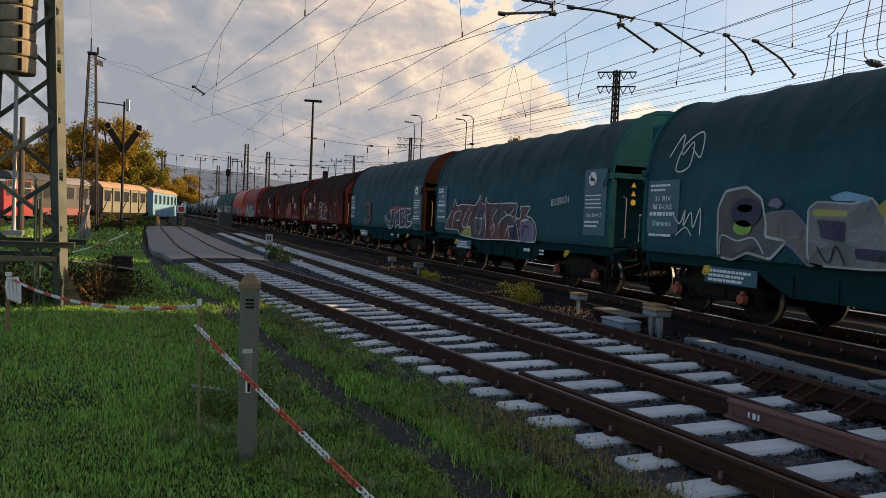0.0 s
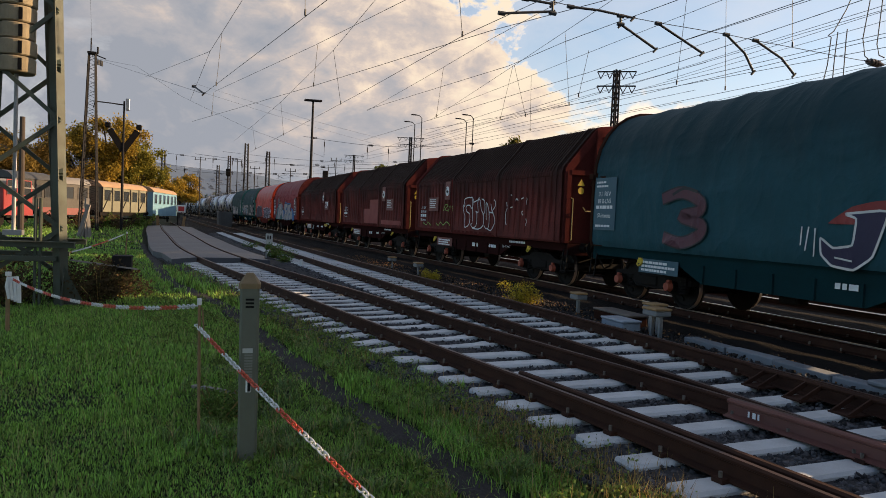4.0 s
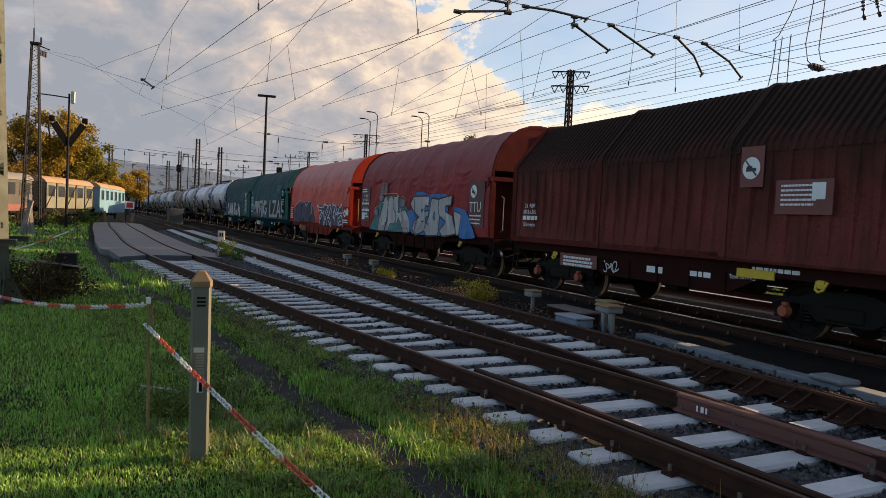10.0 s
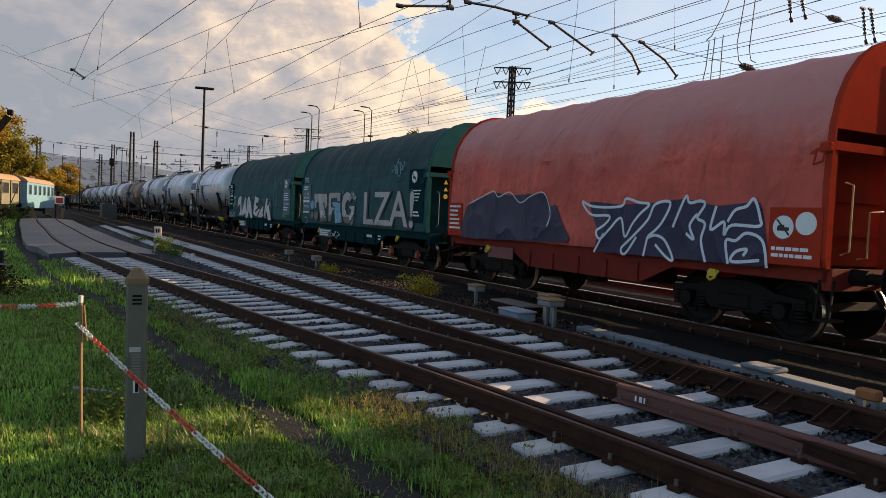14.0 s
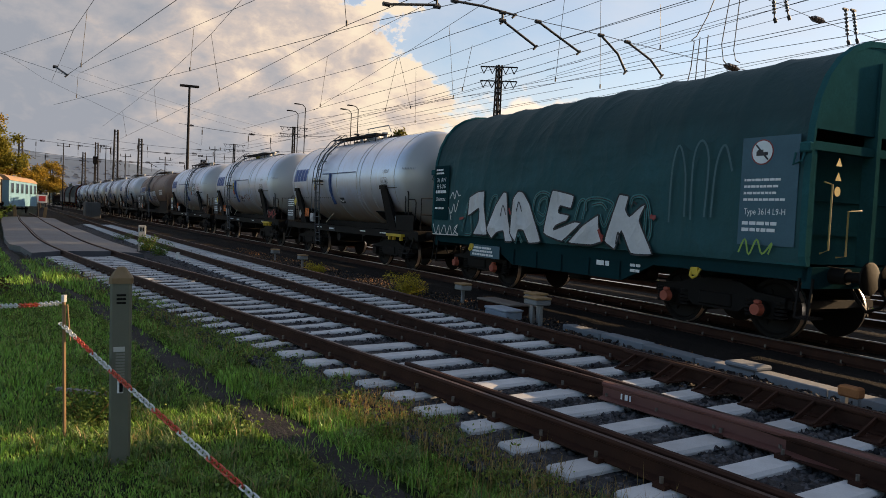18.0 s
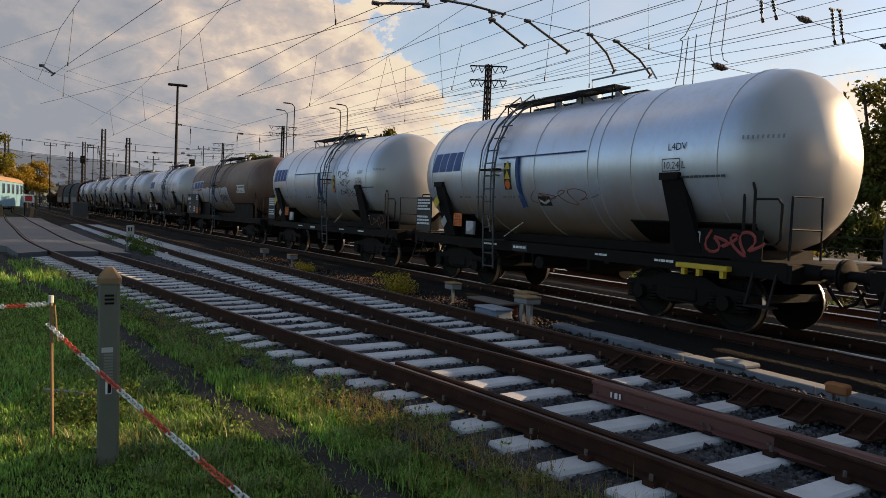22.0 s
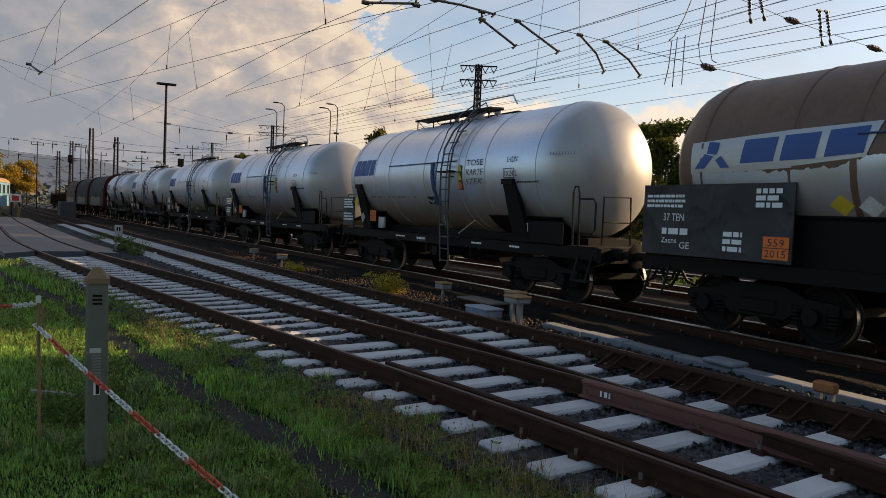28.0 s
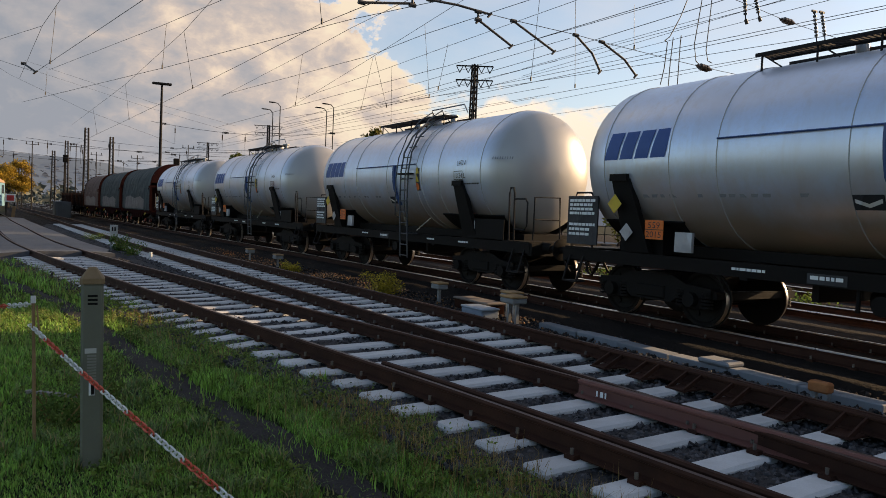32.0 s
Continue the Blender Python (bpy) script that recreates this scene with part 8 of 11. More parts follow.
for n, letter in enumerate("KARMO"):
    bm = bmesh.new()
    for x0, z0, x1, z1 in STROKES[letter]:
        a, b = (0.42 + 0.29 * n + 0.27 * x0, 1.94 + 0.30 * z0), (0.42 + 0.29 * n + 0.27 * x1, 1.94 + 0.30 * z1)
        d = Vector((b[0] - a[0], b[1] - a[1])).normalized() * 0.024
        for k in range(4):
            p, q = [(a[0] + (b[0] - a[0]) * u, a[1] + (b[1] - a[1]) * u) for u in (k / 4, (k + 1) / 4)]
            bm.faces.new([bm.verts.new(on_shell(x, z, 0.015)) for x, z in ((p[0] + d.y, p[1] - d.x), (q[0] + d.y, q[1] - d.x), (q[0] - d.y, q[1] + d.x), (p[0] - d.y, p[1] + d.x))])
    part("sprayed_letter", bm, TAG_RED, w, "dark red sprayed letter")
panel(w, -6.88, -4.12, 1.17, 2.30, G_BLACK, y=-1.36, name="data_board", label="large black data board", thick=0.03)
lettering(w, "37 TEN", -6.22, 1.72, 0.17, WHITE, -1.394, width=0.42)
bars(w, -6.45, -5.82, 1.60, 1, y=-1.394, h=0.10, seed=402, name="number_marking")
lettering(w, "Zacns", -6.30, 1.36, 0.13, WHITE, -1.394, width=0.32)
lettering(w, "GE", -5.98, 1.28, 0.15, WHITE, -1.394, width=0.20)
for k in range(3):
    bars(w, -6.80, -6.0, 2.14 - 0.08 * k, 1, y=-1.394, h=0.045, seed=410 + k)
    bars(w, -5.25, -4.92, 1.58 - 0.11 * k, 1, y=-1.394, h=0.07, seed=420 + k)
    bars(w, -4.72, -4.28, 2.22 - 0.10 * k, 1, y=-1.394, h=0.07, seed=430 + k)
hazard_plate(w, -4.56, 1.22, -1.394)
shell_shape(w, [(-3.72, 2.0), (-3.55, 1.86), (-3.38, 2.0), (-3.55, 2.14)], YELLOW, 0.012, "hazard_diamond", "yellow hazard diamond")
shell_shape(w, [(-3.34, 1.98), (-3.17, 1.84), (-3.0, 1.98), (-3.17, 2.12)], G_WHITE, 0.012, "hazard_diamond", "black and white hazard diamond")
shell_shape(w, [(3.48, 2.32), (4.86, 2.32), (4.86, 2.70), (3.48, 2.70)], G_WHITE, 0.010, "label_plate", "white pasted label plate")
shell_shape(w, [(3.54, 2.40), (3.70, 2.40), (3.70, 2.64), (3.54, 2.64)], INK, 0.014, "label_mark", "black square mark")
shell_shape(w, [(3.78, 2.57), (4.78, 2.57), (4.78, 2.63), (3.78, 2.63)], INK, 0.014, "label_mark", "line of small print")
lettering(w, "L4DV", 3.96, 2.37, 0.16, INK, -1.432, width=0.30)
lettering(w, "10.25 L", 4.48, 2.37, 0.16, INK, -1.432, width=0.40)
shell_shape(w, [(0.10, 1.92), (0.38, 1.92), (0.38, 2.08), (0.10, 2.08)], G_WHITE, 0.010, "sticker", "small white sticker")

TANK_R, TANK_Z = 1.48, 2.74
TARP_GREY = paint("grey_green_tarpaulin", (0.050, 0.066, 0.068), 0.7, vary=0.4, scale=0.9, fine=9, bump=0.5, tint=(0.03, 0.036, 0.036), streak=0.4, spec=0.12, crease=0.055)
TARP_TAN = paint("brown_faded_tarpaulin", (0.13, 0.085, 0.075), 0.7, vary=0.4, scale=0.9, fine=9, bump=0.5, tint=(0.06, 0.045, 0.04), streak=0.4, spec=0.12, crease=0.055)
for i, m, f in ((18, TARP_GREY, FRAME_DARK), (19, TARP_GREY, FRAME_DARK), (20, TARP_TAN, FRAME_DARK)):
    w, hf = tarp_wagon(*mid_of(i), m, f, f, "tarpaulin wagon far back in the train", i)
    shape(w, [(-4, 1.25), (-3.8, 2.1), (-2, 2.2), (0, 2.0), (2, 2.15), (3.5, 1.9), (3.4, 1.25)], G_GREY, label="faded graffiti", y=YSIDE - 0.010)


def stake_wagon(mid, length, label):
    """An open wagon with end walls and short side stakes over a dark load."""
    w = thing("open_wagon", label, "freight wagon", "open wagons")
    half = length / 2 - 0.62
    bm = bmesh.new()
    for y in (-1.4, 1.36):
        box(bm, -half, half, y, y + 0.05, 1.15, 2.35)
    for x in (-half, half - 0.05):
        box(bm, x, x + 0.05, -1.4, 1.4, 1.15, 2.6)
    box(bm, -half, half, -1.4, 1.4, 1.10, 1.15)
    part("body", bm, FRAME_BROWN, w)
    for k in range(9):
        for y in (-1.46, 1.40):
            bm = bmesh.new()
            x = -half + 0.3 + (2 * half - 0.6) * k / 8
            box(bm, x - 0.05, x + 0.05, y, y + 0.07, 1.0, 2.75)
            part("stake", bm, BLACK, w)
    bm = bmesh.new()
    v = []
    for i in range(13):
        v.append([(-half + 0.1 + (2 * half - 0.2) * i / 12, -1.3 + 2.6 * j / 6, 2.15 + 0.35 * noise.noise((i * 0.9, j * 0.8, mid)) + 0.25 * math.sin(math.pi * j / 6)) for j in range(7)])
    loft(bm, v)
    part("load", bm, BLACK, w, "dark scrap load")
    sole_frame(w, half, BLACK, (round(half, 2), "dark"))
    for s in (-1, 1):
        add_bogie(w, s * (half - 1.75), False)
    ends_gear(w, half, key=(round(half, 2), "o"))
    TRAIN.append((w, mid))


for i in (21, 22):
    stake_wagon(*mid_of(i), "dark open wagon with stakes and a dark load")


# ---- masts, wires ----
def polar(az, d, z=0.0):
    a = radians(az)
    return Vector((d * math.cos(a), d * math.sin(a), z))


def mast_lacing(bm, c, h, w0, w1, z0, step, r):
    def corner(s, t, z):
        w = w0 + (w1 - w0) * (z - z0) / h
        return Vector((c.x + s * w / 2, c.y + t * w / 2, z))
    z, flip = z0, 1
    while z < z0 + h - 0.05:
        z2 = min(z + step, z0 + h)
        for (a, b), (d, e) in (((-1, -1), (1, -1)), ((1, -1), (1, 1)), ((1, 1), (-1, 1)), ((-1, 1), (-1, -1))):
            p, q = (corner(a, b, z), corner(d, e, z2)) if flip > 0 else (corner(d, e, z), corner(a, b, z2))
            beam(bm, p, q, r, r * 0.5)
        z, flip = z2, -flip
    return corner


def lattice_mast(name, label, c, h, w0, w1, leg=0.09, step=0.55, mat=DARK_IRON, z0=-0.3, group="lattice masts"):
    m = thing(name, label, "lattice mast", group)
    bm = bmesh.new()
    corner = mast_lacing(bm, c, h, w0, w1, z0, step, leg * 0.5)
    tagged(part("lacing", bm, mat, m), kind="stuff")
    for s, t in ((-1, -1), (1, -1), (1, 1), (-1, 1)):
        b = bmesh.new()
        beam(b, corner(s, t, z0), corner(s, t, z0 + h), leg, leg)
        part("leg", b, mat, m)
    return m


# the near tensioning mast with its stack of weights
tower = thing("tension_mast", "weathered green lattice tension mast with a hanging weight stack", "lattice mast")
TW = Vector((-15.45, -2.95, 0))


def tower_corner(s, t, z):
    w = 1.42 - 0.085 * z
    return Vector((TW.x + s * w / 2, TW.y + t * w / 2 - (0.21 if s < 0 else 0.0), z))


for s in (-1, 1):
    for t in (-1, 1):
        bm = bmesh.new()
        a, b = tower_corner(s, t, -0.3), tower_corner(s, t, 9.0)
        for da, w, h in ((Vector((0, -0.09 * t, 0)), 0.02, 0.19), (Vector((-0.09 * s, 0, 0)), 0.19, 0.02)):
            q = [(a + da), (b + da)]
            beam(bm, q[0], q[1], w if da.x == 0 else 0.19, 0.19 if da.x == 0 else 0.02)
        part("leg", bm, GREEN_IRON, tower)
        bm = bmesh.new()
        for d in (Vector((0.35 * s, 0, 0)), Vector((0, 0.35 * t, 0))):
            v = [bm.verts.new(p) for p in (a + Vector((0, 0, 0.05)), a + d + Vector((0, 0, 0.05)), a + Vector((0, 0, 0.75)))]
            u = [bm.verts.new(p.co + Vector((0.012, 0.012, 0))) for p in v]
            bm.faces.new(v)
            bm.faces.new(u[::-1])
            for i in range(3):
                bm.faces.new((v[i], v[(i + 1) % 3], u[(i + 1) % 3], u[i]))
        part("base_gusset", bm, GREEN_IRON, tower)
for i in range(9):
    z, z2 = 0.15 + i * 1.0, 1.15 + i * 1.0
    for f, (s1, t1, s2, t2) in enumerate(((1, -1, 1, 1), (-1, -1, -1, 1), (-1, -1, 1, -1), (-1, 1, 1, 1))):
        bm = bmesh.new()
        p, q = (tower_corner(s1, t1, z), tower_corner(s2, t2, z2)) if i % 2 == f % 2 else (tower_corner(s2, t2, z), tower_corner(s1, t1, z2))
        beam(bm, p, q, 0.075, 0.075)
        part("brace", bm, GREEN_IRON, tower)
for x in (-14.70, -16.2):
    bm = bmesh.new()
    box(bm, x - 0.05, x + 0.05, -4.0, -2.05, 0.80, 0.90)
    box(bm, x - 0.10, x + 0.10, -4.0, -2.05, 0.895, 0.91)
    box(bm, x - 0.05, x + 0.05, -4.0, -2.35, 0.55, 0.64)
    part("cross_beam", bm, GREEN_IRON, tower)
bm = bmesh.new()
for y in (-2.62, -2.70):
    rod(bm, (-14.72, y, -0.3), (-14.72, y, 0.85), 0.025, 8)
    rod(bm, (-14.72, y, 0.9), (-14.72, y, 1.7), 0.03, 8)
part("guide_rod", bm, GREEN_IRON, tower)
for k in range(6):
    bm = bmesh.new()
    for z in (0.35 + 0.9 * k, 0.42 + 0.9 * k):
        rod(bm, tower_corner(1, 1, z) + Vector((0.01, -0.05, 0)), tower_corner(1, 1, z) + Vector((0.035, -0.05, 0)), 0.018, 6)
    part("bolt", bm, ZINC, tower)
WEIGHT = paint("weathered_cast_weights", (0.27, 0.215, 0.135), 0.85, vary=0.5, scale=5, fine=50, bump=0.4, tint=(0.14, 0.11, 0.07))
stack = thing("weight_stack", "stack of pale weathered round tension weights on a rod", "tension weight")
for i in range(16):
    bm = bmesh.new()
    z = 3.96 + 0.30 * i
    r = 0.315 + 0.012 * math.sin(i * 2.1)
    rings = [[(-15.1 + q * math.cos(2 * math.pi * k / 28), -3.13 + q * math.sin(2 * math.pi * k / 28), zz) for k in range(28)] for q, zz in ((r - 0.02, z), (r, z + 0.02), (r, z + 0.26), (r - 0.02, z + 0.285))]
    loft(bm, rings, True)
    for a in (0.1,):
        box(bm, -15.1 + 0.27, -15.1 + r + 0.012, -3.10 + 0.05, -3.10 + 0.11, z + 0.03, z + 0.24, mi=1)
    part("weight", bm, [WEIGHT, BLACK], stack, smooth=False)
bm = bmesh.new()
rod(bm, (-15.1, -3.13, 1.0), (-15.1, -3.13, 9.2), 0.035, 10)
box(bm, -15.25, -14.95, -3.28, -2.98, 1.0, 1.09)
part("rod", bm, ZINC, stack, "pale guide rod")

m1 = lattice_mast("lattice_mast", "tall dark lattice catenary mast with an insulator head", polar(187.1, 58), 12.8, 1.15, 0.42, 0.085, 0.32)
bm = bmesh.new()
p = polar(187.1, 58)
box(bm, p.x - 0.3, p.x + 0.3, p.y - 0.3, p.y + 0.3, 12.45, 12.6)
rod(bm, (p.x, p.y - 0.1, 12.5), (p.x, p.y - 0.1, 13.6), 0.04)
rod(bm, (p.x, p.y + 0.35, 12.5), (p.x, p.y + 0.35, 13.0), 0.06)
beam(bm, (p.x, p.y, 12.5), (p.x, p.y + 0.9, 12.2), 0.07, 0.07)
part("head", bm, DARK_IRON, m1)
for az, d, h in ((182.2, 130, 11.6), (176.25, 115, 12.4), (174.63, 125, 12.2), (177.5, 150, 12.9), (178.3, 160, 11.5), (180.3, 170, 9.0)):
    lattice_mast("lattice_mast", "dark lattice catenary mast far down the yard", polar(az, d), h, 0.75, 0.42, 0.15, 0.5)


def power_mast(az, d, h, arm):
    c = polar(az, d)
    m = lattice_mast("feeder_mast", "dark lattice feeder mast with two crossarms of insulators", c, h + 0.3, 0.44, 0.28, 0.115, 0.42, group="feeder masts")
    for z in (h - 0.12, h - 1.15):
        bm = bmesh.new()
        u = Vector((-math.sin(radians(az)), math.cos(radians(az)), 0))
        beam(bm, c + u * arm + Vector((0, 0, z)), c - u * arm + Vector((0, 0, z)), 0.09, 0.09)
        part("crossarm", bm, DARK_IRON, m)
        for k in (-0.82, -0.36, 0.36, 0.82):
            b = bmesh.new()
            o = c + u * arm * k
            for e in (-0.25, 0.25):
                rod(b, o + u * e + Vector((0, 0, z)), o + Vector((0, 0, z - 0.5)), 0.035, 6)
            part("insulator", b, DARK_IRON, m)


power_mast(147.65, 53, 12.9, 1.35)
power_mast(163.58, 112, 14.3, 2.1)
power_mast(168.0, 150, 14.3, 2.1)

flood = thing("floodlight_mast", "tall grey floodlight pole with a flat twin lamp head", "floodlight mast")
p = polar(171.35, 95)
bm = bmesh.new()
rod(bm, (p.x, p.y, -0.3), (p.x, p.y, 16.2), 0.22, 12, 0.13)
part("pole", bm, DARK_IRON, flood, smooth=True)
bm = bmesh.new()
u = Vector((-math.sin(radians(171)), math.cos(radians(171)), 0))
for s in (-1, 1):
    for k in (0.2, 0.65):
        c = p + u * s * k * 1.25
        box(bm, c.x - 0.3, c.x + 0.3, c.y - 0.3, c.y + 0.3, 16.25, 16.5, bevel=0.04)
part("lamp_head", bm, DARK_IRON, flood)
for az, d, z in ((162.76, 110, 17.4), (163.3, 112, 16.6), (159.19, 105, 16.4), (158.66, 105, 17.0)):
    l = thing("yard_lamp", "slim yard lamp on a tall pole far behind the train", "street lamp", "yard lamps")
    c = polar(az, d)
    bm = bmesh.new()
    tube(bm, [(c.x, c.y, -0.3), (c.x, c.y, z - 0.4), (c.x, c.y - 0.4, z), (c.x, c.y - 1.1, z + 0.05)], 0.07)
    part("pole", bm, DARK_IRON, l)
    bm = bmesh.new()
    box(bm, c.x - 0.2, c.x + 0.2, c.y - 1.7, c.y - 0.9, z - 0.02, z + 0.12, bevel=0.03)
    part("lamp_head", bm, DARK_IRON, l)

# light signals and the two-armed shunting post
for az, d, z in ((177.55, 118, 7.4), (170.2, 100, 6.9), (166.6, 100, 6.8)):
    s = thing("light_signal", "dark light signal head on a post beyond the train", "signal", "light signals")
    c = polar(az, d)
    bm = bmesh.new()
    rod(bm, (c.x, c.y, -0.3), (c.x, c.y, z), 0.09, 8)
    part("post", bm, DARK_IRON, s)
    bm = bmesh.new()
    box(bm, c.x - 0.25, c.x + 0.25, c.y - 0.36, c.y + 0.36, z - 0.3, z + 0.8, bevel=0.08)
    part("signal_head", bm, BLACK, s)
vs = thing("shunting_post", "black post with two slanted arms and a lamp bracket", "signal")
c = polar(184.95, 60)
u = Vector((-math.sin(radians(185)), math.cos(radians(185)), 0))
bm = bmesh.new()
rod(bm, (c.x, c.y, -0.3), (c.x, c.y, 9.6), 0.11, 10, 0.07)
part("post", bm, DARK_IRON, vs, smooth=True)
for s in (-1, 1):
    bm = bmesh.new()
    beam(bm, c + Vector((0, 0, 5.85)), c + u * s * -0.98 + Vector((0, 0, 7.40)), 0.10, 0.46)
    part("arm", bm, BLACK, vs)
    bm = bmesh.new()
    q = c + u * s * -1.08 + Vector((0, 0, 7.70))
    box(bm, q.x - 0.18, q.x + 0.18, q.y - 0.2, q.y + 0.2, q.z - 0.2, q.z + 0.2, bevel=0.06)
    part("lamp", bm, BLACK, vs)
bm = bmesh.new()
tube(bm, [c + Vector((0, 0, 9.3)), c + u * 1.0 + Vector((0, 0, 9.35)), c + u * 2.0 + Vector((0, 0, 9.38)), c + u * 2.1 + Vector((0, 0, 8.9))], 0.05)
part("bracket", bm, DARK_IRON, vs)
bm = bmesh.new()
q = c - u * 0.25
box(bm, q.x - 0.12, q.x + 0.12, q.y - 0.14, q.y + 0.14, 8.9, 9.8, bevel=0.04)
part("lamp", bm, ZINC, vs, "pale lamp housing")

CAT = thing("catenary", "black overhead contact wires with droppers over the tracks", "overhead line", kind="structure")


def wire(*pts, r=0.0068):
    """A sagging wire through its points."""
    bm = bmesh.new()
    full = []
    for i in range(len(pts) - 1):
        a, b = Vector(pts[i]), Vector(pts[i + 1])
        n = 4
        for k in range(n):
            full.append(a.lerp(b, k / n))
    full.append(Vector(pts[-1]))
    tube(bm, full, r, 5)
    part("wire", bm, WIRE, CAT)


def dropper(a, b):
    bm = bmesh.new()
    rod(bm, a, b, 0.007, 5)
    rod(bm, Vector(b) - Vector((0, 0, 0.02)), Vector(b) + Vector((0, 0, 0.10)), 0.022, 6)
    part("dropper", bm, WIRE, CAT)


def spanwire(*pts):
    wire(*pts, r=0.009)


def arm(*pts):
    bm = bmesh.new()
    tube(bm, pts, 0.030, 8)
    rod(bm, Vector(pts[0]) - Vector((0, 0.08, 0)), Vector(pts[0]) + Vector((0, 0.08, 0)), 0.05, 8)
    e = Vector(pts[-1])
    rod(bm, e + Vector((0, -0.06, -0.08)), e + Vector((0, 0.05, 0.03)), 0.028, 6)
    part("steady_arm", bm, WIRE, CAT)


def hanger(*pts):
    bm = bmesh.new()
    tube(bm, pts, 0.014, 6)
    part("jumper", bm, WIRE, CAT)


def insulator(a, b):
    bm = bmesh.new()
    a, b = Vector(a), Vector(b)
    for i in range(5):
        k = a.lerp(b, i / 4)
        rod(bm, k - (b - a) * 0.08, k + (b - a) * 0.08, 0.10 if i in (1, 2, 3) else 0.06, 10)
    rod(bm, a - (b - a) * 0.3, b + (b - a) * 0.3, 0.02, 6)
    part("insulator", bm, paint("brown_glaze", (0.07, 0.045, 0.035), 0.3, vary=0.3, bump=0), CAT, "brown glazed insulator")


def stack_insulator(a, b):
    bm = bmesh.new()
    a, b = Vector(a), Vector(b)
    for i in range(7):
        rod(bm, a.lerp(b, i / 8), a.lerp(b, (i + 0.6) / 8), 0.055, 8)
    rod(bm, a, b, 0.022, 6)
    box(bm, a.x - 0.03, a.x + 0.03, a.y - 0.13, a.y + 0.13, a.z - 0.03, a.z + 0.03)
    rod(bm, b, b + Vector((0, 0.08, -0.12)), 0.05, 8)
    part("insulator", bm, WIRE, CAT, "dark hanging insulator")


wire((-7.46, 3.16, 5.60), (-13.39, 2.24, 5.60), (-26.16, 0.23, 5.60))
wire((-12.80, 1.60, 6.90), (-18.77, 1.02, 6.90), (-25.37, 0.38, 6.90), (-37.06, -0.28, 6.90))
wire((-11.62, 6.18, 7.10), (-17.48, 4.90, 7.10), (-23.43, 3.60, 7.10), (-35.02, 0.78, 7.10))
wire((-5.83, 8.59, 5.60), (-11.49, 6.60, 5.60), (-13.90, 5.75, 5.60), (-22.46, 3.41, 5.60), (-34.69, -0.16, 5.60))
wire((-12.18, 4.38, 7.43), (-18.18, 4.27, 7.20), (-23.49, 4.17, 7.00), (-35.72, 3.87, 7.00), (-59.42, 2.94, 7.20))
wire((-5.61, 6.44, 5.60), (-11.57, 5.73, 5.60), (-14.62, 5.37, 5.60), (-22.78, 5.00, 5.60), (-37.38, 4.19, 5.60), (-56.79, 3.06, 5.60))
wire((-9.68, 8.49, 7.10), (-15.68, 8.37, 7.10), (-20.00, 8.28, 7.10), (-24.49, 8.33, 7.10), (-36.49, 8.35, 7.10))
wire((-7.24, 9.67, 5.60), (-13.24, 9.60, 5.60), (-16.47, 9.56, 5.60), (-24.40, 9.02, 5.60), (-37.06, 8.24, 5.60))
wire((-7.29, 8.97, 6.00), (-13.26, 8.45, 6.00), (-15.37, 8.26, 6.00), (-18.48, 8.20, 6.00), (-28.86, 6.60, 6.00))
wire((-10.28, 9.31, 7.50), (-16.26, 9.67, 7.20), (-18.23, 9.79, 7.10), (-22.93, 10.39, 7.10), (-38.76, 12.48, 7.20))
wire((-10.13, 11.67, 7.10), (-16.13, 11.65, 7.10), (-20.11, 11.64, 7.10), (-24.16, 11.66, 7.10), (-34.19, 11.58, 7.10))
wire((-5.87, 12.43, 6.60), (-11.86, 12.19, 6.60), (-16.56, 12.01, 6.60))
wire((-3.12, 10.12, 5.60), (-9.11, 10.46, 5.60), (-14.81, 10.77, 5.60), (-24.35, 10.90, 5.60), (-39.19, 10.68, 5.60))
wire((-6.63, 14.94, 7.10), (-12.63, 15.16, 7.10), (-21.25, 15.47, 7.10))
wire((-6.95, 15.09, 7.10), (-12.93, 15.54, 7.10), (-22.28, 16.24, 7.10))
wire((-7.52, 16.16, 7.10), (-13.52, 16.27, 7.10), (-28.34, 16.53, 7.10))
wire((-5.51, 14.81, 5.70), (-11.43, 13.80, 5.70), (-17.50, 12.77, 5.70), (-31.23, 9.89, 5.70))
wire((-6.21, 15.07, 5.70), (-12.20, 14.76, 5.70), (-19.67, 14.39, 5.70), (-39.73, 12.63, 5.70))
wire((-4.67, 13.25, 5.70), (-10.66, 12.85, 5.70), (-17.04, 12.42, 5.70), (-33.64, 10.67, 5.70))
wire((-14.04, 11.64, 6.20), (-20.04, 11.65, 6.20), (-52.34, 11.68, 6.20))
wire((-16.17, 13.00, 6.20), (-22.17, 12.91, 6.20), (-46.19, 12.59, 6.20))
wire((-19.45, 15.30, 6.20), (-25.43, 14.85, 6.20), (-48.15, 13.13, 6.20))
wire((-21.46, 16.38, 6.20), (-27.45, 16.05, 6.20), (-46.33, 15.01, 6.20))
dropper((-24.15, 0.71, 7.31), (-24.15, 0.58, 5.60))
dropper((-22.45, 3.49, 6.87), (-22.46, 3.41, 5.60))
dropper((-25.56, 4.54, 7.47), (-25.50, 4.86, 5.60))
dropper((-37.36, 4.05, 7.25), (-37.34, 4.24, 5.60))
dropper((-26.37, 8.97, 7.52), (-26.43, 8.78, 5.60))
dropper((-14.62, 1.98, 6.23), (-14.61, 2.00, 5.60))
dropper((-14.65, 5.28, 6.38), (-14.62, 5.37, 5.60))
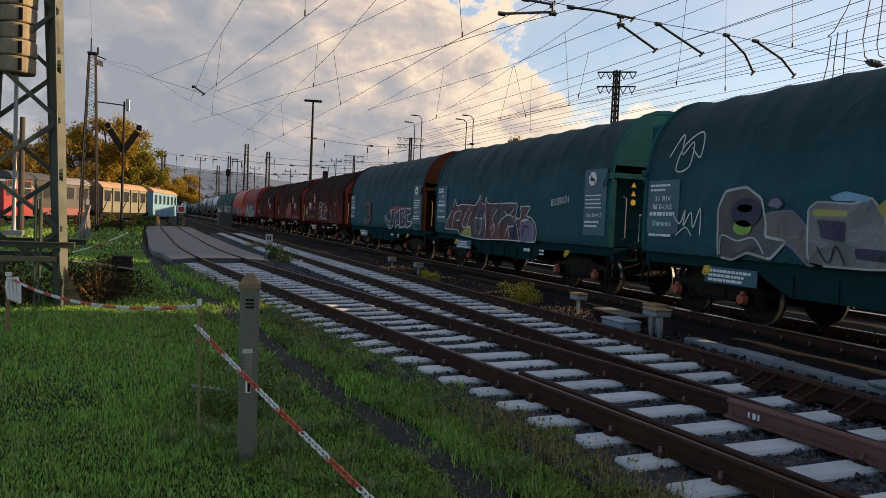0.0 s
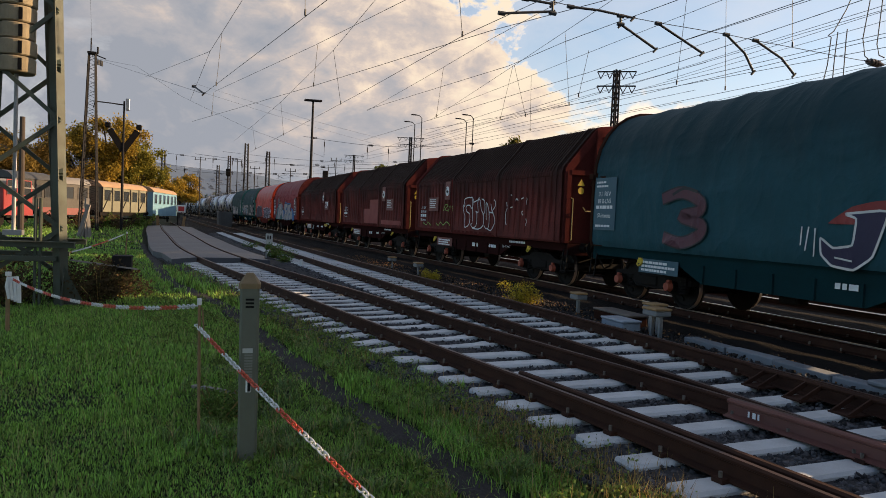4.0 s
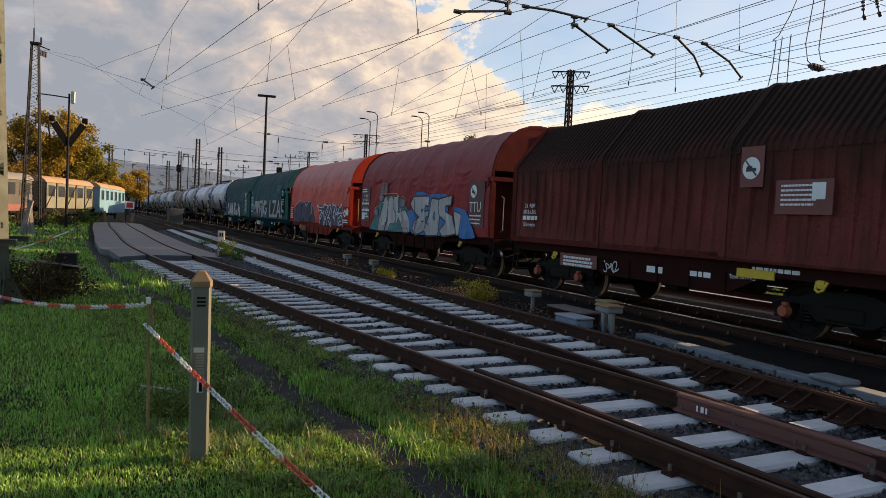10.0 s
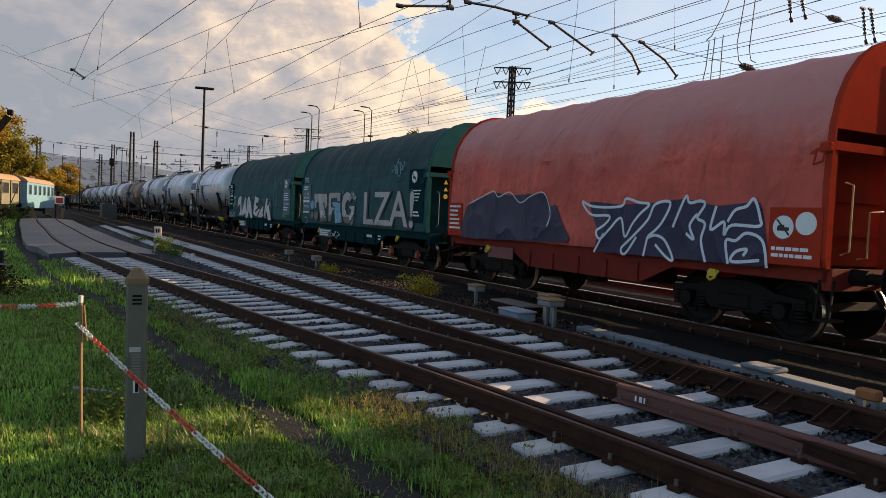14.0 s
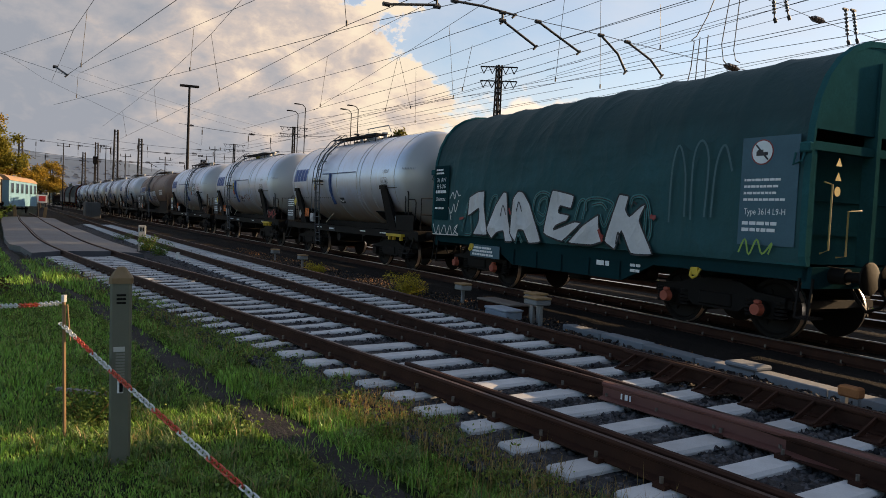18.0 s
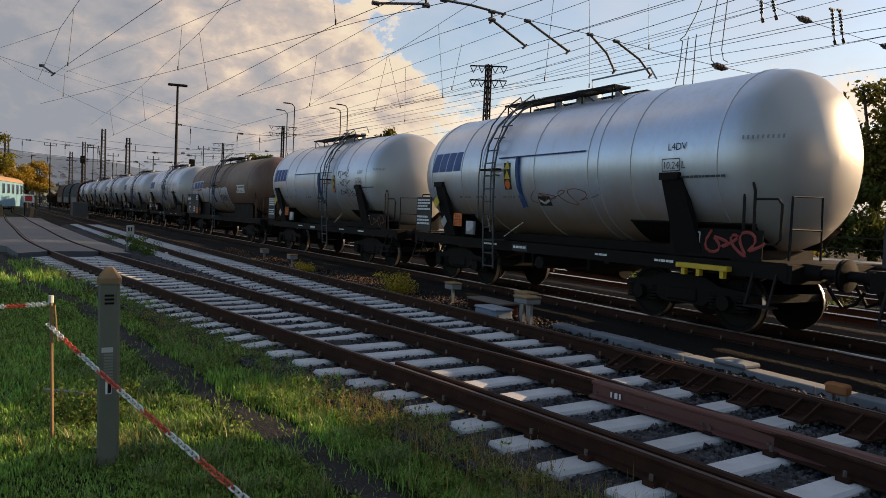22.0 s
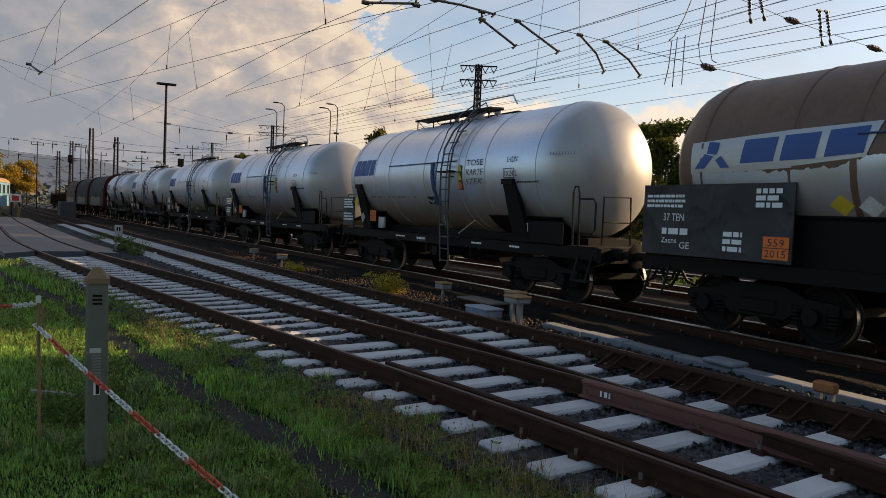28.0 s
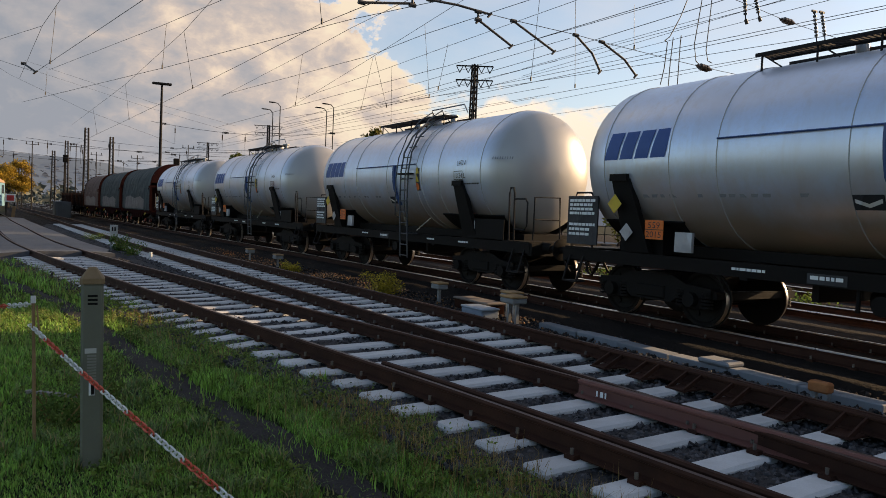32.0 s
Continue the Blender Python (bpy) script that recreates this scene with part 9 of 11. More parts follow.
dropper((-21.24, 11.40, 8.00), (-21.12, 11.62, 5.60))
dropper((-27.77, 13.40, 7.92), (-27.75, 13.46, 5.60))
dropper((-24.44, 11.08, 7.46), (-24.23, 11.54, 5.60))
dropper((-25.31, 11.42, 7.66), (-25.47, 11.06, 5.60))
dropper((-19.47, 11.30, 7.01), (-19.59, 11.09, 5.60))
dropper((-16.40, 12.44, 7.88), (-16.48, 12.33, 5.60))
dropper((-16.50, 13.83, 8.10), (-16.43, 13.92, 5.60))
dropper((-14.43, 14.14, 7.58), (-14.38, 14.18, 6.40))
dropper((-47.05, 3.40, 7.01), (-47.03, 3.62, 5.60))
dropper((-31.46, 0.66, 6.49), (-31.46, 0.62, 5.60))
spanwire((-14.70, 3.84, 6.89), (-14.70, 8.00, 6.63), (-14.70, 10.38, 6.56), (-14.70, 12.33, 6.54), (-14.70, 13.27, 6.50), (-14.70, 14.46, 6.47), (-14.70, 16.00, 6.43), (-14.70, 17.42, 6.40))
arm((-14.70, 6.30, 6.23), (-14.70, 7.55, 6.44))
arm((-14.70, 7.55, 6.40), (-14.70, 7.54, 6.66))
arm((-14.70, 6.86, 6.62), (-14.70, 7.54, 6.61))
arm((-14.70, 8.00, 6.61), (-14.70, 8.74, 6.63), (-14.70, 9.67, 6.58))
arm((-14.70, 9.33, 6.58), (-14.70, 9.34, 6.38))
arm((-14.70, 9.34, 6.39), (-14.70, 10.34, 5.93))
arm((-14.70, 10.38, 6.54), (-14.70, 11.69, 6.00))
arm((-14.70, 12.39, 6.53), (-14.70, 12.99, 6.14), (-14.70, 13.29, 5.72))
arm((-14.70, 13.30, 6.50), (-14.70, 14.17, 6.15), (-14.70, 14.61, 5.79))
spanwire((-14.70, 17.36, 6.40), (-14.70, 18.71, 6.40), (-14.70, 22.14, 6.34))
spanwire((-14.70, 17.22, 8.69), (-14.70, 19.30, 8.58), (-14.70, 21.16, 8.42), (-14.70, 25.91, 8.28), (-14.70, 26.94, 8.23))
insulator((-14.70, 17.13, 6.41), (-14.70, 17.58, 6.38))
insulator((-14.70, 20.90, 8.43), (-14.70, 21.43, 8.42))
insulator((-14.70, 25.58, 8.29), (-14.70, 26.23, 8.27))
stack_insulator((-14.70, 18.98, 8.90), (-14.70, 19.11, 8.12))
stack_insulator((-14.70, 19.46, 8.96), (-14.70, 19.74, 8.31))
stack_insulator((-14.70, 22.56, 9.00), (-14.70, 22.80, 8.02))
stack_insulator((-14.70, 22.97, 9.04), (-14.70, 23.26, 8.15))
hanger((-14.70, 17.12, 8.42), (-14.70, 16.89, 6.99), (-14.70, 17.00, 6.54), (-14.70, 17.25, 6.41))
hanger((-14.70, 17.54, 8.50), (-14.70, 17.41, 6.90), (-14.70, 17.51, 6.62), (-14.70, 17.71, 6.58))
hanger((-14.70, 16.53, 8.31), (-14.70, 16.25, 7.69), (-14.70, 15.86, 7.06), (-14.70, 15.67, 6.92))
hanger((-14.70, 15.67, 6.92), (-14.70, 15.78, 6.89), (-14.70, 15.71, 6.16), (-14.70, 15.59, 5.66))
hanger((-14.70, 16.00, 7.06), (-14.70, 15.94, 6.36), (-14.70, 15.91, 5.63))
hanger((-14.70, 16.32, 7.17), (-14.70, 16.30, 6.89), (-14.70, 16.28, 5.75))
# wires strung from the far lattice mast
LM = polar(187.1, 58, 12.2)
wire(LM, polar(184.2, 52, 10.9), polar(181.0, 50, 8.9), polar(176.3, 48, 7.0), polar(170.4, 50, 5.6))
wire(LM, (-26.16, 0.23, 5.60))
wire(polar(183.6, 48, 9.6), (-25.37, 0.38, 6.90))
wire(LM, polar(187.5, 40, 14.5), polar(188.4, 30, 16.0))
wire(polar(180.2, 60, 11.5), polar(172.0, 62, 9.7), polar(166.0, 64, 8.6))
wire(polar(180.2, 60, 11.0), polar(172.0, 62, 9.2), polar(166.0, 64, 8.0))
for i in range(7):
    p = LM.lerp(Vector((-26.16, 0.23, 5.60)), 0.10 + 0.012 * i)
    if i % 2 == 0:
        bm = bmesh.new()
        rod(bm, p, p + Vector((0, 0, -0.35)), 0.05, 6)
        part("insulator", bm, WIRE, CAT)
arm((-27.6, -0.1, 6.05), (-26.2, 0.23, 5.62))
# the standing cross-span at the far end of the station throat
for x, z in ((-95.0, 6.6), (-150.0, 6.8)):
    spanwire((x, -9, z + 0.6), (x, 4, z), (x, 18, z - 0.2), (x, 34, z + 0.1))
    for y in (-3.0, 2.5, 6.0, 10.0, 16.0, 22.0):
        arm((x, y, z), (x, y + 0.8, z - 0.4))
        insulator((x, y + 1.8, z - 0.05), (x, y + 2.15, z - 0.05))
for y in (14.9, 19.4):
    wire((40, y, 5.6), (-200, y - 10, 5.6))
    wire((40, y, 7.0), (-14.7, y, 6.9), (-45, y - 1.5, 6.2), (-75, y - 3, 6.9), (-105, y - 4.5, 6.2), (-150, y - 7, 6.9))


# ---- marker post, stakes and chain by the path ----
POST_GREY = paint("olive_grey_plastic", (0.115, 0.12, 0.088), 0.6, vary=0.3, scale=5, fine=60, bump=0.15, tint=(0.07, 0.07, 0.05))
bol = thing("marker_post", "olive-grey hollow marker post with a pitched cap", "marker post", at=pose(-5.62, 0.44, 0, 0.8, -1.3, -6))
bm = bmesh.new()
prof = [(-0.045, -0.072), (0.045, -0.072), (0.062, -0.055), (0.062, 0.055), (0.045, 0.072), (-0.045, 0.072), (-0.062, 0.055), (-0.062, -0.055)]
loft(bm, [[(x, y, z) for x, y in prof] for z in (-0.4, 1.05)], True)
part("post", bm, POST_GREY, bol)
bm = bmesh.new()
loft(bm, [[(x * k, y * k, z) for x, y in prof] for k, z in ((1.12, 1.03), (1.12, 1.07), (0.45, 1.14), (0.30, 1.15))], True)
# warm low sun on the cap is painted in as brown
part("cap", bm, paint("cap_sunlit_brown", (0.20, 0.13, 0.06), 0.6, vary=0.3, scale=9, fine=60, bump=0.2), bol, "pitched cap coloured by warm sun")
for i in range(3):
    bm = bmesh.new()
    box(bm, 0.062, 0.066, -0.028, 0.035, 0.94 - i * 0.028, 0.955 - i * 0.028)
    part("vent_slot", bm, BLACK, bol)
bm = bmesh.new()
box(bm, 0.062, 0.068, -0.045, 0.03, 0.54, 0.575)
part("label_plate", bm, paint("pale_label", (0.45, 0.45, 0.42), 0.6), bol, "pale label plate")
for i in range(9):
    bm = bmesh.new()
    box(bm, 0.062, 0.0645, -0.03, 0.03, 0.515 - i * 0.021, 0.528 - i * 0.021)
    part("rib", bm, paint("rib_grey", (0.20, 0.205, 0.17), 0.6), bol)
bm = bmesh.new()
box(bm, 0.062, 0.066, -0.018, 0.022, 0.24, 0.33)
part("slot_frame", bm, WHITE, bol, "white slot edge")
bm = bmesh.new()
box(bm, 0.064, 0.068, -0.004, 0.02, 0.245, 0.325)
part("slot", bm, BLACK, bol)

WOODST = paint("stake_wood", (0.26, 0.16, 0.075), 0.85, vary=0.4, scale=8, fine=80, bump=0.3)
CH_RED = paint("red_chain_plastic", (0.55, 0.075, 0.035), 0.5, vary=0.25, scale=20, fine=80, bump=0.05)
CH_WHITE = paint("white_chain_plastic", (0.62, 0.62, 0.60), 0.5, vary=0.25, scale=20, fine=80, bump=0.05)


def stake(p, h, lean=(0, 0), r=0.013, split=False):
    s = thing("stake", "thin wooden stake stuck in the grass", "stake", "fence stakes")
    bm = bmesh.new()
    rod(bm, (p[0], p[1], -0.5), (p[0] + lean[0], p[1] + lean[1], h), r, 7)
    part("shaft", bm, WOODST, s)
    if split:
        bm = bmesh.new()
        rod(bm, (p[0] + 0.01, p[1] + 0.02, 0.50), (p[0] + 0.01, p[1] - 0.005, h - 0.04), r * 0.6, 6)
        part("splinter", bm, WOODST, s, "split-off strip of wood")
    bm = bmesh.new()
    rod(bm, (p[0] + lean[0], p[1] + lean[1], h - 0.02), (p[0] + lean[0], p[1] + lean[1], h + 0.035), r * 1.4, 8)
    part("tip", bm, CH_WHITE, s, "white wrapped tip")


def link_mesh(mat):
    bm = bmesh.new()
    pts = []
    L, R = 0.030, 0.016
    for i in range(6):
        a = math.pi * (i / 5) - math.pi / 2
        pts.append((L - R + R * math.cos(a), R * math.sin(a), 0))
    for i in range(6):
        a = math.pi * (i / 5) + math.pi / 2
        pts.append((-L + R + R * math.cos(a), R * math.sin(a), 0))
    n = 5
    rings = []
    for i, p in enumerate(pts):
        q, o = Vector(pts[(i + 1) % 12]), Vector(pts[i - 1])
        d = (q - o).normalized()
        s = d.cross(Vector((0, 0, 1)))
        rings.append([bm.verts.new(Vector(p) + 0.0055 * (math.cos(6.283 * k / n) * s + math.sin(6.283 * k / n) * Vector((0, 0, 1)))) for k in range(n)])
    for i in range(12):
        for k in range(n):
            bm.faces.new((rings[i][k], rings[i][(k + 1) % n], rings[(i + 1) % 12][(k + 1) % n], rings[(i + 1) % 12][k]))
    return mesh_of("link", bm, mat, True)


LINKS = [link_mesh(CH_WHITE), link_mesh(CH_RED)]


def chain(a, b, sag, label, run_of=8):
    c = thing("barrier_chain", label, "plastic chain", "barrier chains")
    a, b = Vector(a), Vector(b)
    n = max(4, int((b - a).length * 1.02 / 0.047))

    def at(u):
        return a.lerp(b, u) - Vector((0, 0, sag * 4 * u * (1 - u)))
    for i in range(n):
        u = (i + 0.5) / n
        d = at(min(1, u + 0.01)) - at(max(0, u - 0.01))
        m = Matrix.Translation(at(u)) @ d.to_track_quat("X", "Z").to_matrix().to_4x4() @ Matrix.Rotation(radians(90 if i % 2 else 10), 4, "X")
        part("link", LINKS[(i // run_of) % 2], None, c, at=m)


stake((-6.34, 0.10), 0.83, (0.0, -0.03), split=True)
chain((-6.42, 0.05, 0.63), (-3.25, 0.96, 0.155), 0.02, "red and white plastic barrier chain slanting down")
chain((-6.36, 0.05, 0.80), (-11.9, -2.5, 0.50), 0.16, "red and white plastic barrier chain sagging between stakes")
stake((-11.9, -2.52), 0.55, (0.0, 0.0), 0.03)
chain((-24.0, -2.0, 0.75), (-17.2, -3.4, 0.35), 0.10, "faded yellow-white barrier chain at the far stake", 30)
stake((-24.0, -1.95), 0.80, (0.1, 0.05), 0.02)
cl = thing("cloth_rag", "white rag knotted round the chain end", "rag")
bm = bmesh.new()
for k in range(4):
    tube(bm, [(-11.85, -2.5 + 0.03 * k, 0.52), (-11.83, -2.52 + 0.05 * k, 0.38), (-11.82, -2.48 + 0.04 * k, 0.20 - 0.02 * k)], 0.03, 6)
part("cloth", bm, CH_WHITE, cl, smooth=True)

# ---- lineside gear ----
BOXGREY = paint("grey_cast_box", (0.20, 0.21, 0.22), 0.65, vary=0.35, scale=5, fine=50, bump=0.2, tint=(0.10, 0.09, 0.08))
# the lids' ochre is low orange sun put into their colour
LID_SUNLIT = paint("lid_sunlit_ochre", (0.33, 0.20, 0.085), 0.75, vary=0.5, scale=6, fine=50, bump=0.25, tint=(0.14, 0.075, 0.04))
CONC_OLD = paint("old_trough_concrete", (0.21, 0.225, 0.245), 0.9, vary=0.45, scale=2, fine=50, bump=0.4, tint=(0.14, 0.13, 0.12), per_object=0.15)


def gear_box(name, label, x, y, z0, z1, sx, sy, mat, lid=None, legs=0, turn=0.0):
    g = thing(name, label, "trackside box", "trackside boxes", at=pose(x, y, 0, 0, 0, turn))
    bm = bmesh.new()
    box(bm, -sx, sx, -sy, sy, z0, z1, bevel=0.02)
    part("housing", bm, mat, g)
    if lid:
        bm = bmesh.new()
        box(bm, -sx * 1.06, sx * 1.06, -sy * 1.06, sy * 1.06, z1 + 0.002, z1 + 0.045, bevel=0.015)
        part("lid", bm, lid, g, "flat box lid")
    for i in range(legs):
        bm = bmesh.new()
        xx = (i - (legs - 1) / 2) * sx * 1.2
        box(bm, xx - 0.03, xx + 0.03, -0.03, 0.03, -0.4, z0)
        part("leg", bm, ZINC, g)
    return g


gear_box("switch_motor", "grey cable box with a sunlit ochre lid on legs", -10.62, 7.80, 0.09, 0.19, 0.20, 0.17, BOXGREY, LID_SUNLIT, 2)
gear_box("switch_motor", "grey cable box with a sunlit ochre lid on legs", -11.02, 8.05, 0.12, 0.22, 0.18, 0.15, BOXGREY, LID_SUNLIT, 2)
gear_box("point_machine", "low brown cast point machine housing", -12.3, 8.15, -0.36, -0.10, 0.62, 0.22, FRAME_BROWN, paint("dull_machine_lid", (0.16, 0.13, 0.11), 0.85, vary=0.5, scale=6, fine=40, bump=0.2))
gear_box("junction_box", "bluish grey concrete junction box", -11.45, 7.62, -0.36, -0.12, 0.36, 0.20, paint("blue_grey_box", (0.27, 0.31, 0.36), 0.8, vary=0.3), paint("box_lid_grey", (0.33, 0.36, 0.40), 0.8, vary=0.3))
gear_box("axle_counter_box", "pale box on a short post", -13.65, 7.98, 0.02, 0.13, 0.17, 0.13, BOXGREY, LID_SUNLIT, 1)
for x, y in ((-22.9, 7.2), (-25.9, 7.1)):
    gear_box("axle_counter_box", "pale box on a short post", x, y, 0.0, 0.12, 0.18, 0.13, BOXGREY, LID_SUNLIT, 1)
rb = gear_box("rusty_stub", "small rusty orange cable bracket beside the trough", -4.62, 7.66, -0.14, -0.02, 0.12, 0.07, paint("orange_rust", (0.36, 0.13, 0.04), 0.85, vary=0.5, scale=9), None, 2)
sb = thing("distance_sign", "white box sign on a short post beside weeds", "sign")
bm = bmesh.new()
box(bm, -30.55, -30.45, 2.88, 3.16, 0.28, 0.74, bevel=0.02)
part("housing", bm, paint("dirty_white", (0.42, 0.42, 0.40), 0.7, vary=0.4), sb)
bm = bmesh.new()
for k in range(2):
    box(bm, -30.448, -30.44, 2.94 + 0.09 * k, 2.99 + 0.09 * k, 0.5, 0.66)
part("marking", bm, BLACK, sb, "dark bars on the sign")
for y in (2.92, 3.12):
    bm = bmesh.new()
    box(bm, -30.53, -30.47, y - 0.03, y + 0.03, -0.4, 0.28)
    part("leg", bm, ZINC, sb)
hy = thing("white_marker", "small white marker peg beside the loop line", "marker")
bm = bmesh.new()
rod(bm, (-25.4, 3.65, -0.4), (-25.4, 3.65, 0.02), 0.07, 10, 0.05)
part("peg", bm, CH_WHITE, hy, smooth=True)

trough = thing("cable_trough", "grey concrete cable trough with lids between the tracks", "cable trough", kind="structure")
bm = bmesh.new()
box(bm, -0.49, 0.49, -0.13, 0.13, -0.44, -0.20, bevel=0.012)
LIDM = mesh_of("trough_lid", bm, CONC_OLD)
for i in range(26):
    x = -9.6 + i * 1.0
    part("trough_lid", LIDM, None, trough, at=pose(x, 8.12 + 0.015 * math.sin(i * 2.3), 0.008 * math.sin(i * 1.7), 0.4 * math.sin(i), 0.4 * math.cos(i * 3), 0.6 * math.sin(i * 5)))
bm = bmesh.new()
box(bm, -6.55, -6.05, 7.95, 8.29, -0.195, -0.13, bevel=0.02)
part("joint_cover", bm, CONC_OLD, trough)

# cross-span wires with strings of insulators far down the yard
rnd = random.Random(21)
for k, (a0, a1, d, z) in enumerate(((183.5, 168.0, 118, 8.6), (182.5, 166.0, 122, 10.4), (180.0, 160.0, 104, 9.2), (178.0, 162.0, 140, 12.6), (184.0, 172.0, 150, 9.8), (172.0, 158.0, 96, 11.8))):
    sp = thing("span_wire", "thin dark cross-span wire with small insulators", "overhead line", "span wires")
    p0, p1 = polar(a0, d, z), polar(a1, d * 0.93, z - 0.4)
    bm = bmesh.new()
    tube(bm, [p0.lerp(p1, i / 12) - Vector((0, 0, 0.9 * math.sin(math.pi * i / 12))) for i in range(13)], 0.022, 4)
    part("wire", bm, WIRE, sp)
    for i in range(7):
        u = rnd.uniform(0.04, 0.96)
        q = p0.lerp(p1, u) - Vector((0, 0, 0.9 * math.sin(math.pi * u)))
        bm = bmesh.new()
        if i % 2:
            for e in range(4):
                rod(bm, q + Vector((0, 0.16 * e - 0.3, 0)), q + Vector((0, 0.16 * e - 0.2, 0)), 0.13, 7)
            part("insulator", bm, DARK_IRON, sp)
        else:
            rod(bm, q, q - Vector((0, 0, rnd.uniform(1.2, 2.6))), 0.02, 4)
            rod(bm, q - Vector((0, 0, 0.3)), q - Vector((0, 0, 0.9)), 0.07, 6)
            part("hanger", bm, DARK_IRON, sp)
for az, d, h in ((179.6, 128, 10.5), (176.9, 140, 11.5), (175.6, 135, 10.0), (172.9, 120, 9.0), (169.4, 118, 11.0)):
    po = thing("signal_mast", "slim dark mast with a short crossarm in the yard", "mast", "slim masts")
    c = polar(az, d)
    bm = bmesh.new()
    rod(bm, (c.x, c.y, -0.4), (c.x, c.y, h), 0.10, 8, 0.06)
    part("pole", bm, DARK_IRON, po)
    bm = bmesh.new()
    beam(bm, (c.x, c.y - 0.9, h - 0.5), (c.x, c.y + 0.9, h - 0.5), 0.08, 0.08)
    for e in (-0.8, 0.8):
        rod(bm, (c.x, c.y + e, h - 0.5), (c.x, c.y + e, h - 0.1), 0.06, 6)
    part("crossarm", bm, DARK_IRON, po)

# ---- level crossing of asphalt slabs on the siding ----
slab = thing("track_crossing", "dark grey asphalt track crossing with the siding rails set in", "track crossing", kind="structure")
for u0, u1 in ((-2.05, -0.83), (-0.66, 0.66), (0.83, 2.35)):
    bm = bmesh.new()
    secs = []
    for x in [SLAB_A + (SLAB_B - SLAB_A) * i / 40 for i in range(41)]:
        o, t, n = line_frame(siding_y, x)
        k = 1.0 if u0 > -1 else (0.93 if x < -30 else 0.80)
        a, b = (u0 * (k if abs(u0) > 1 else 1), u1)
        if u1 > 1:
            b = u1 * (0.72 if x > -28 else 0.85)
        secs.append([o + n * a + Vector((0, 0, -0.34)), o + n * a + Vector((0, 0, -0.03 if abs(a) < 1 else -0.10)), o + n * b + Vector((0, 0, -0.03 if abs(b) < 1 else -0.10)), o + n * b + Vector((0, 0, -0.34))])
    loft(bm, secs, True)
    part("slab", bm, ASPHALT, slab)
for k, (x, y) in enumerate(((-76.8, -3.3), (-75.4, -0.9))):
    g = thing("crossing_stub_post", "weathered leaning wooden stub post beside the siding", "post", "stub posts")
    bm = bmesh.new()
    box(bm, x - 0.14, x + 0.14, y - 0.14, y + 0.14, -0.4, 0.85, bevel=0.03)
    for v in bm.verts:
        v.co.y += 0.12 * v.co.z * (1 if k else -0.6)
    part("post", bm, WOODST, g)
rs = thing("stop_board", "red stop board with a white edge on a frame", "sign")
bm = bmesh.new()
box(bm, -84.06, -84.0, -1.70, -0.80, 1.20, 2.0)
part("board", bm, WHITE, rs)
bm = bmesh.new()
box(bm, -83.99, -83.97, -1.56, -0.94, 1.33, 1.87)
part("panel", bm, paint("signal_red", (0.45, 0.03, 0.03), 0.6, vary=0.2), rs, "red panel")
for y in (-1.6, -0.9):
    bm = bmesh.new()
    rod(bm, (-84.03, y, -0.4), (-84.03, y, 1.2), 0.06, 8)
    part("post", bm, DARK_IRON, rs)
ramp = thing("loading_ramp", "weathered concrete loading ramp wall beside the train", "ramp")
bm = bmesh.new()
box(bm, -100, -92, 3.0, 4.6, -0.4, 1.45, bevel=0.05)
part("wall", bm, paint("stained_ramp_concrete", (0.10, 0.10, 0.10), 0.9, vary=0.5, scale=1, fine=20, bump=0.3, tint=(0.04, 0.04, 0.04), streak=0.5), ramp)

# further running lines behind the train
for k, y in enumerate((14.9, 19.4, 23.9)):
    f = (lambda yy: (lambda x: yy + (train_y(x) - 10.41)))(y)
    tr = thing("track_far", "bright worn rails of a further running line", "railway track", kind="structure")
    for off in (-0.7535, 0.7535):
        part("rail", rail_mesh("rail", f, off, [-300, -200, -140, -100] + [-80 + 8 * i for i in range(20)] + [160, 260], SHINY), None, tr)
    ballast_bed("ballast_far", f, -300, 200, 1.7, -0.17, "dark brown stained ballast under a running line", mat=DIRT)


# ---- plants, stones, far things ----
def np_mesh(name, verts, faces, mat, smooth=False):
    """A mesh from arrays: verts (n, 3), faces (m, k)."""
    verts, faces = np.asarray(verts, dtype=np.float32), np.asarray(faces, dtype=np.int32)
    me = bpy.data.meshes.new(name)
    m, k = faces.shape
    me.vertices.add(len(verts))
    me.vertices.foreach_set("co", verts.ravel())
    me.loops.add(m * k)
    me.loops.foreach_set("vertex_index", faces.ravel())
    me.polygons.add(m)
    me.polygons.foreach_set("loop_start", np.arange(0, m * k, k, dtype=np.int32))
    me.update(calc_edges=True)
    me.validate()
    for x in mat if isinstance(mat, (list, tuple)) else [mat]:
        me.materials.append(x)
    return me


RNG = np.random.default_rng(5)
SIDE_X = np.linspace(-95, 60, 600)
SIDE_Y = np.array([siding_y(x) for x in SIDE_X])
TRACK_PATH_X = [-60, -19.6, -14.6, -10.5, -7.4, -5.6, -4.6, -2.0, 8.0]
TRACK_PATH_Y = [-4.5, -0.5, 0.66, 1.12, 1.5, 1.83, 1.97, 2.4, 3.6]


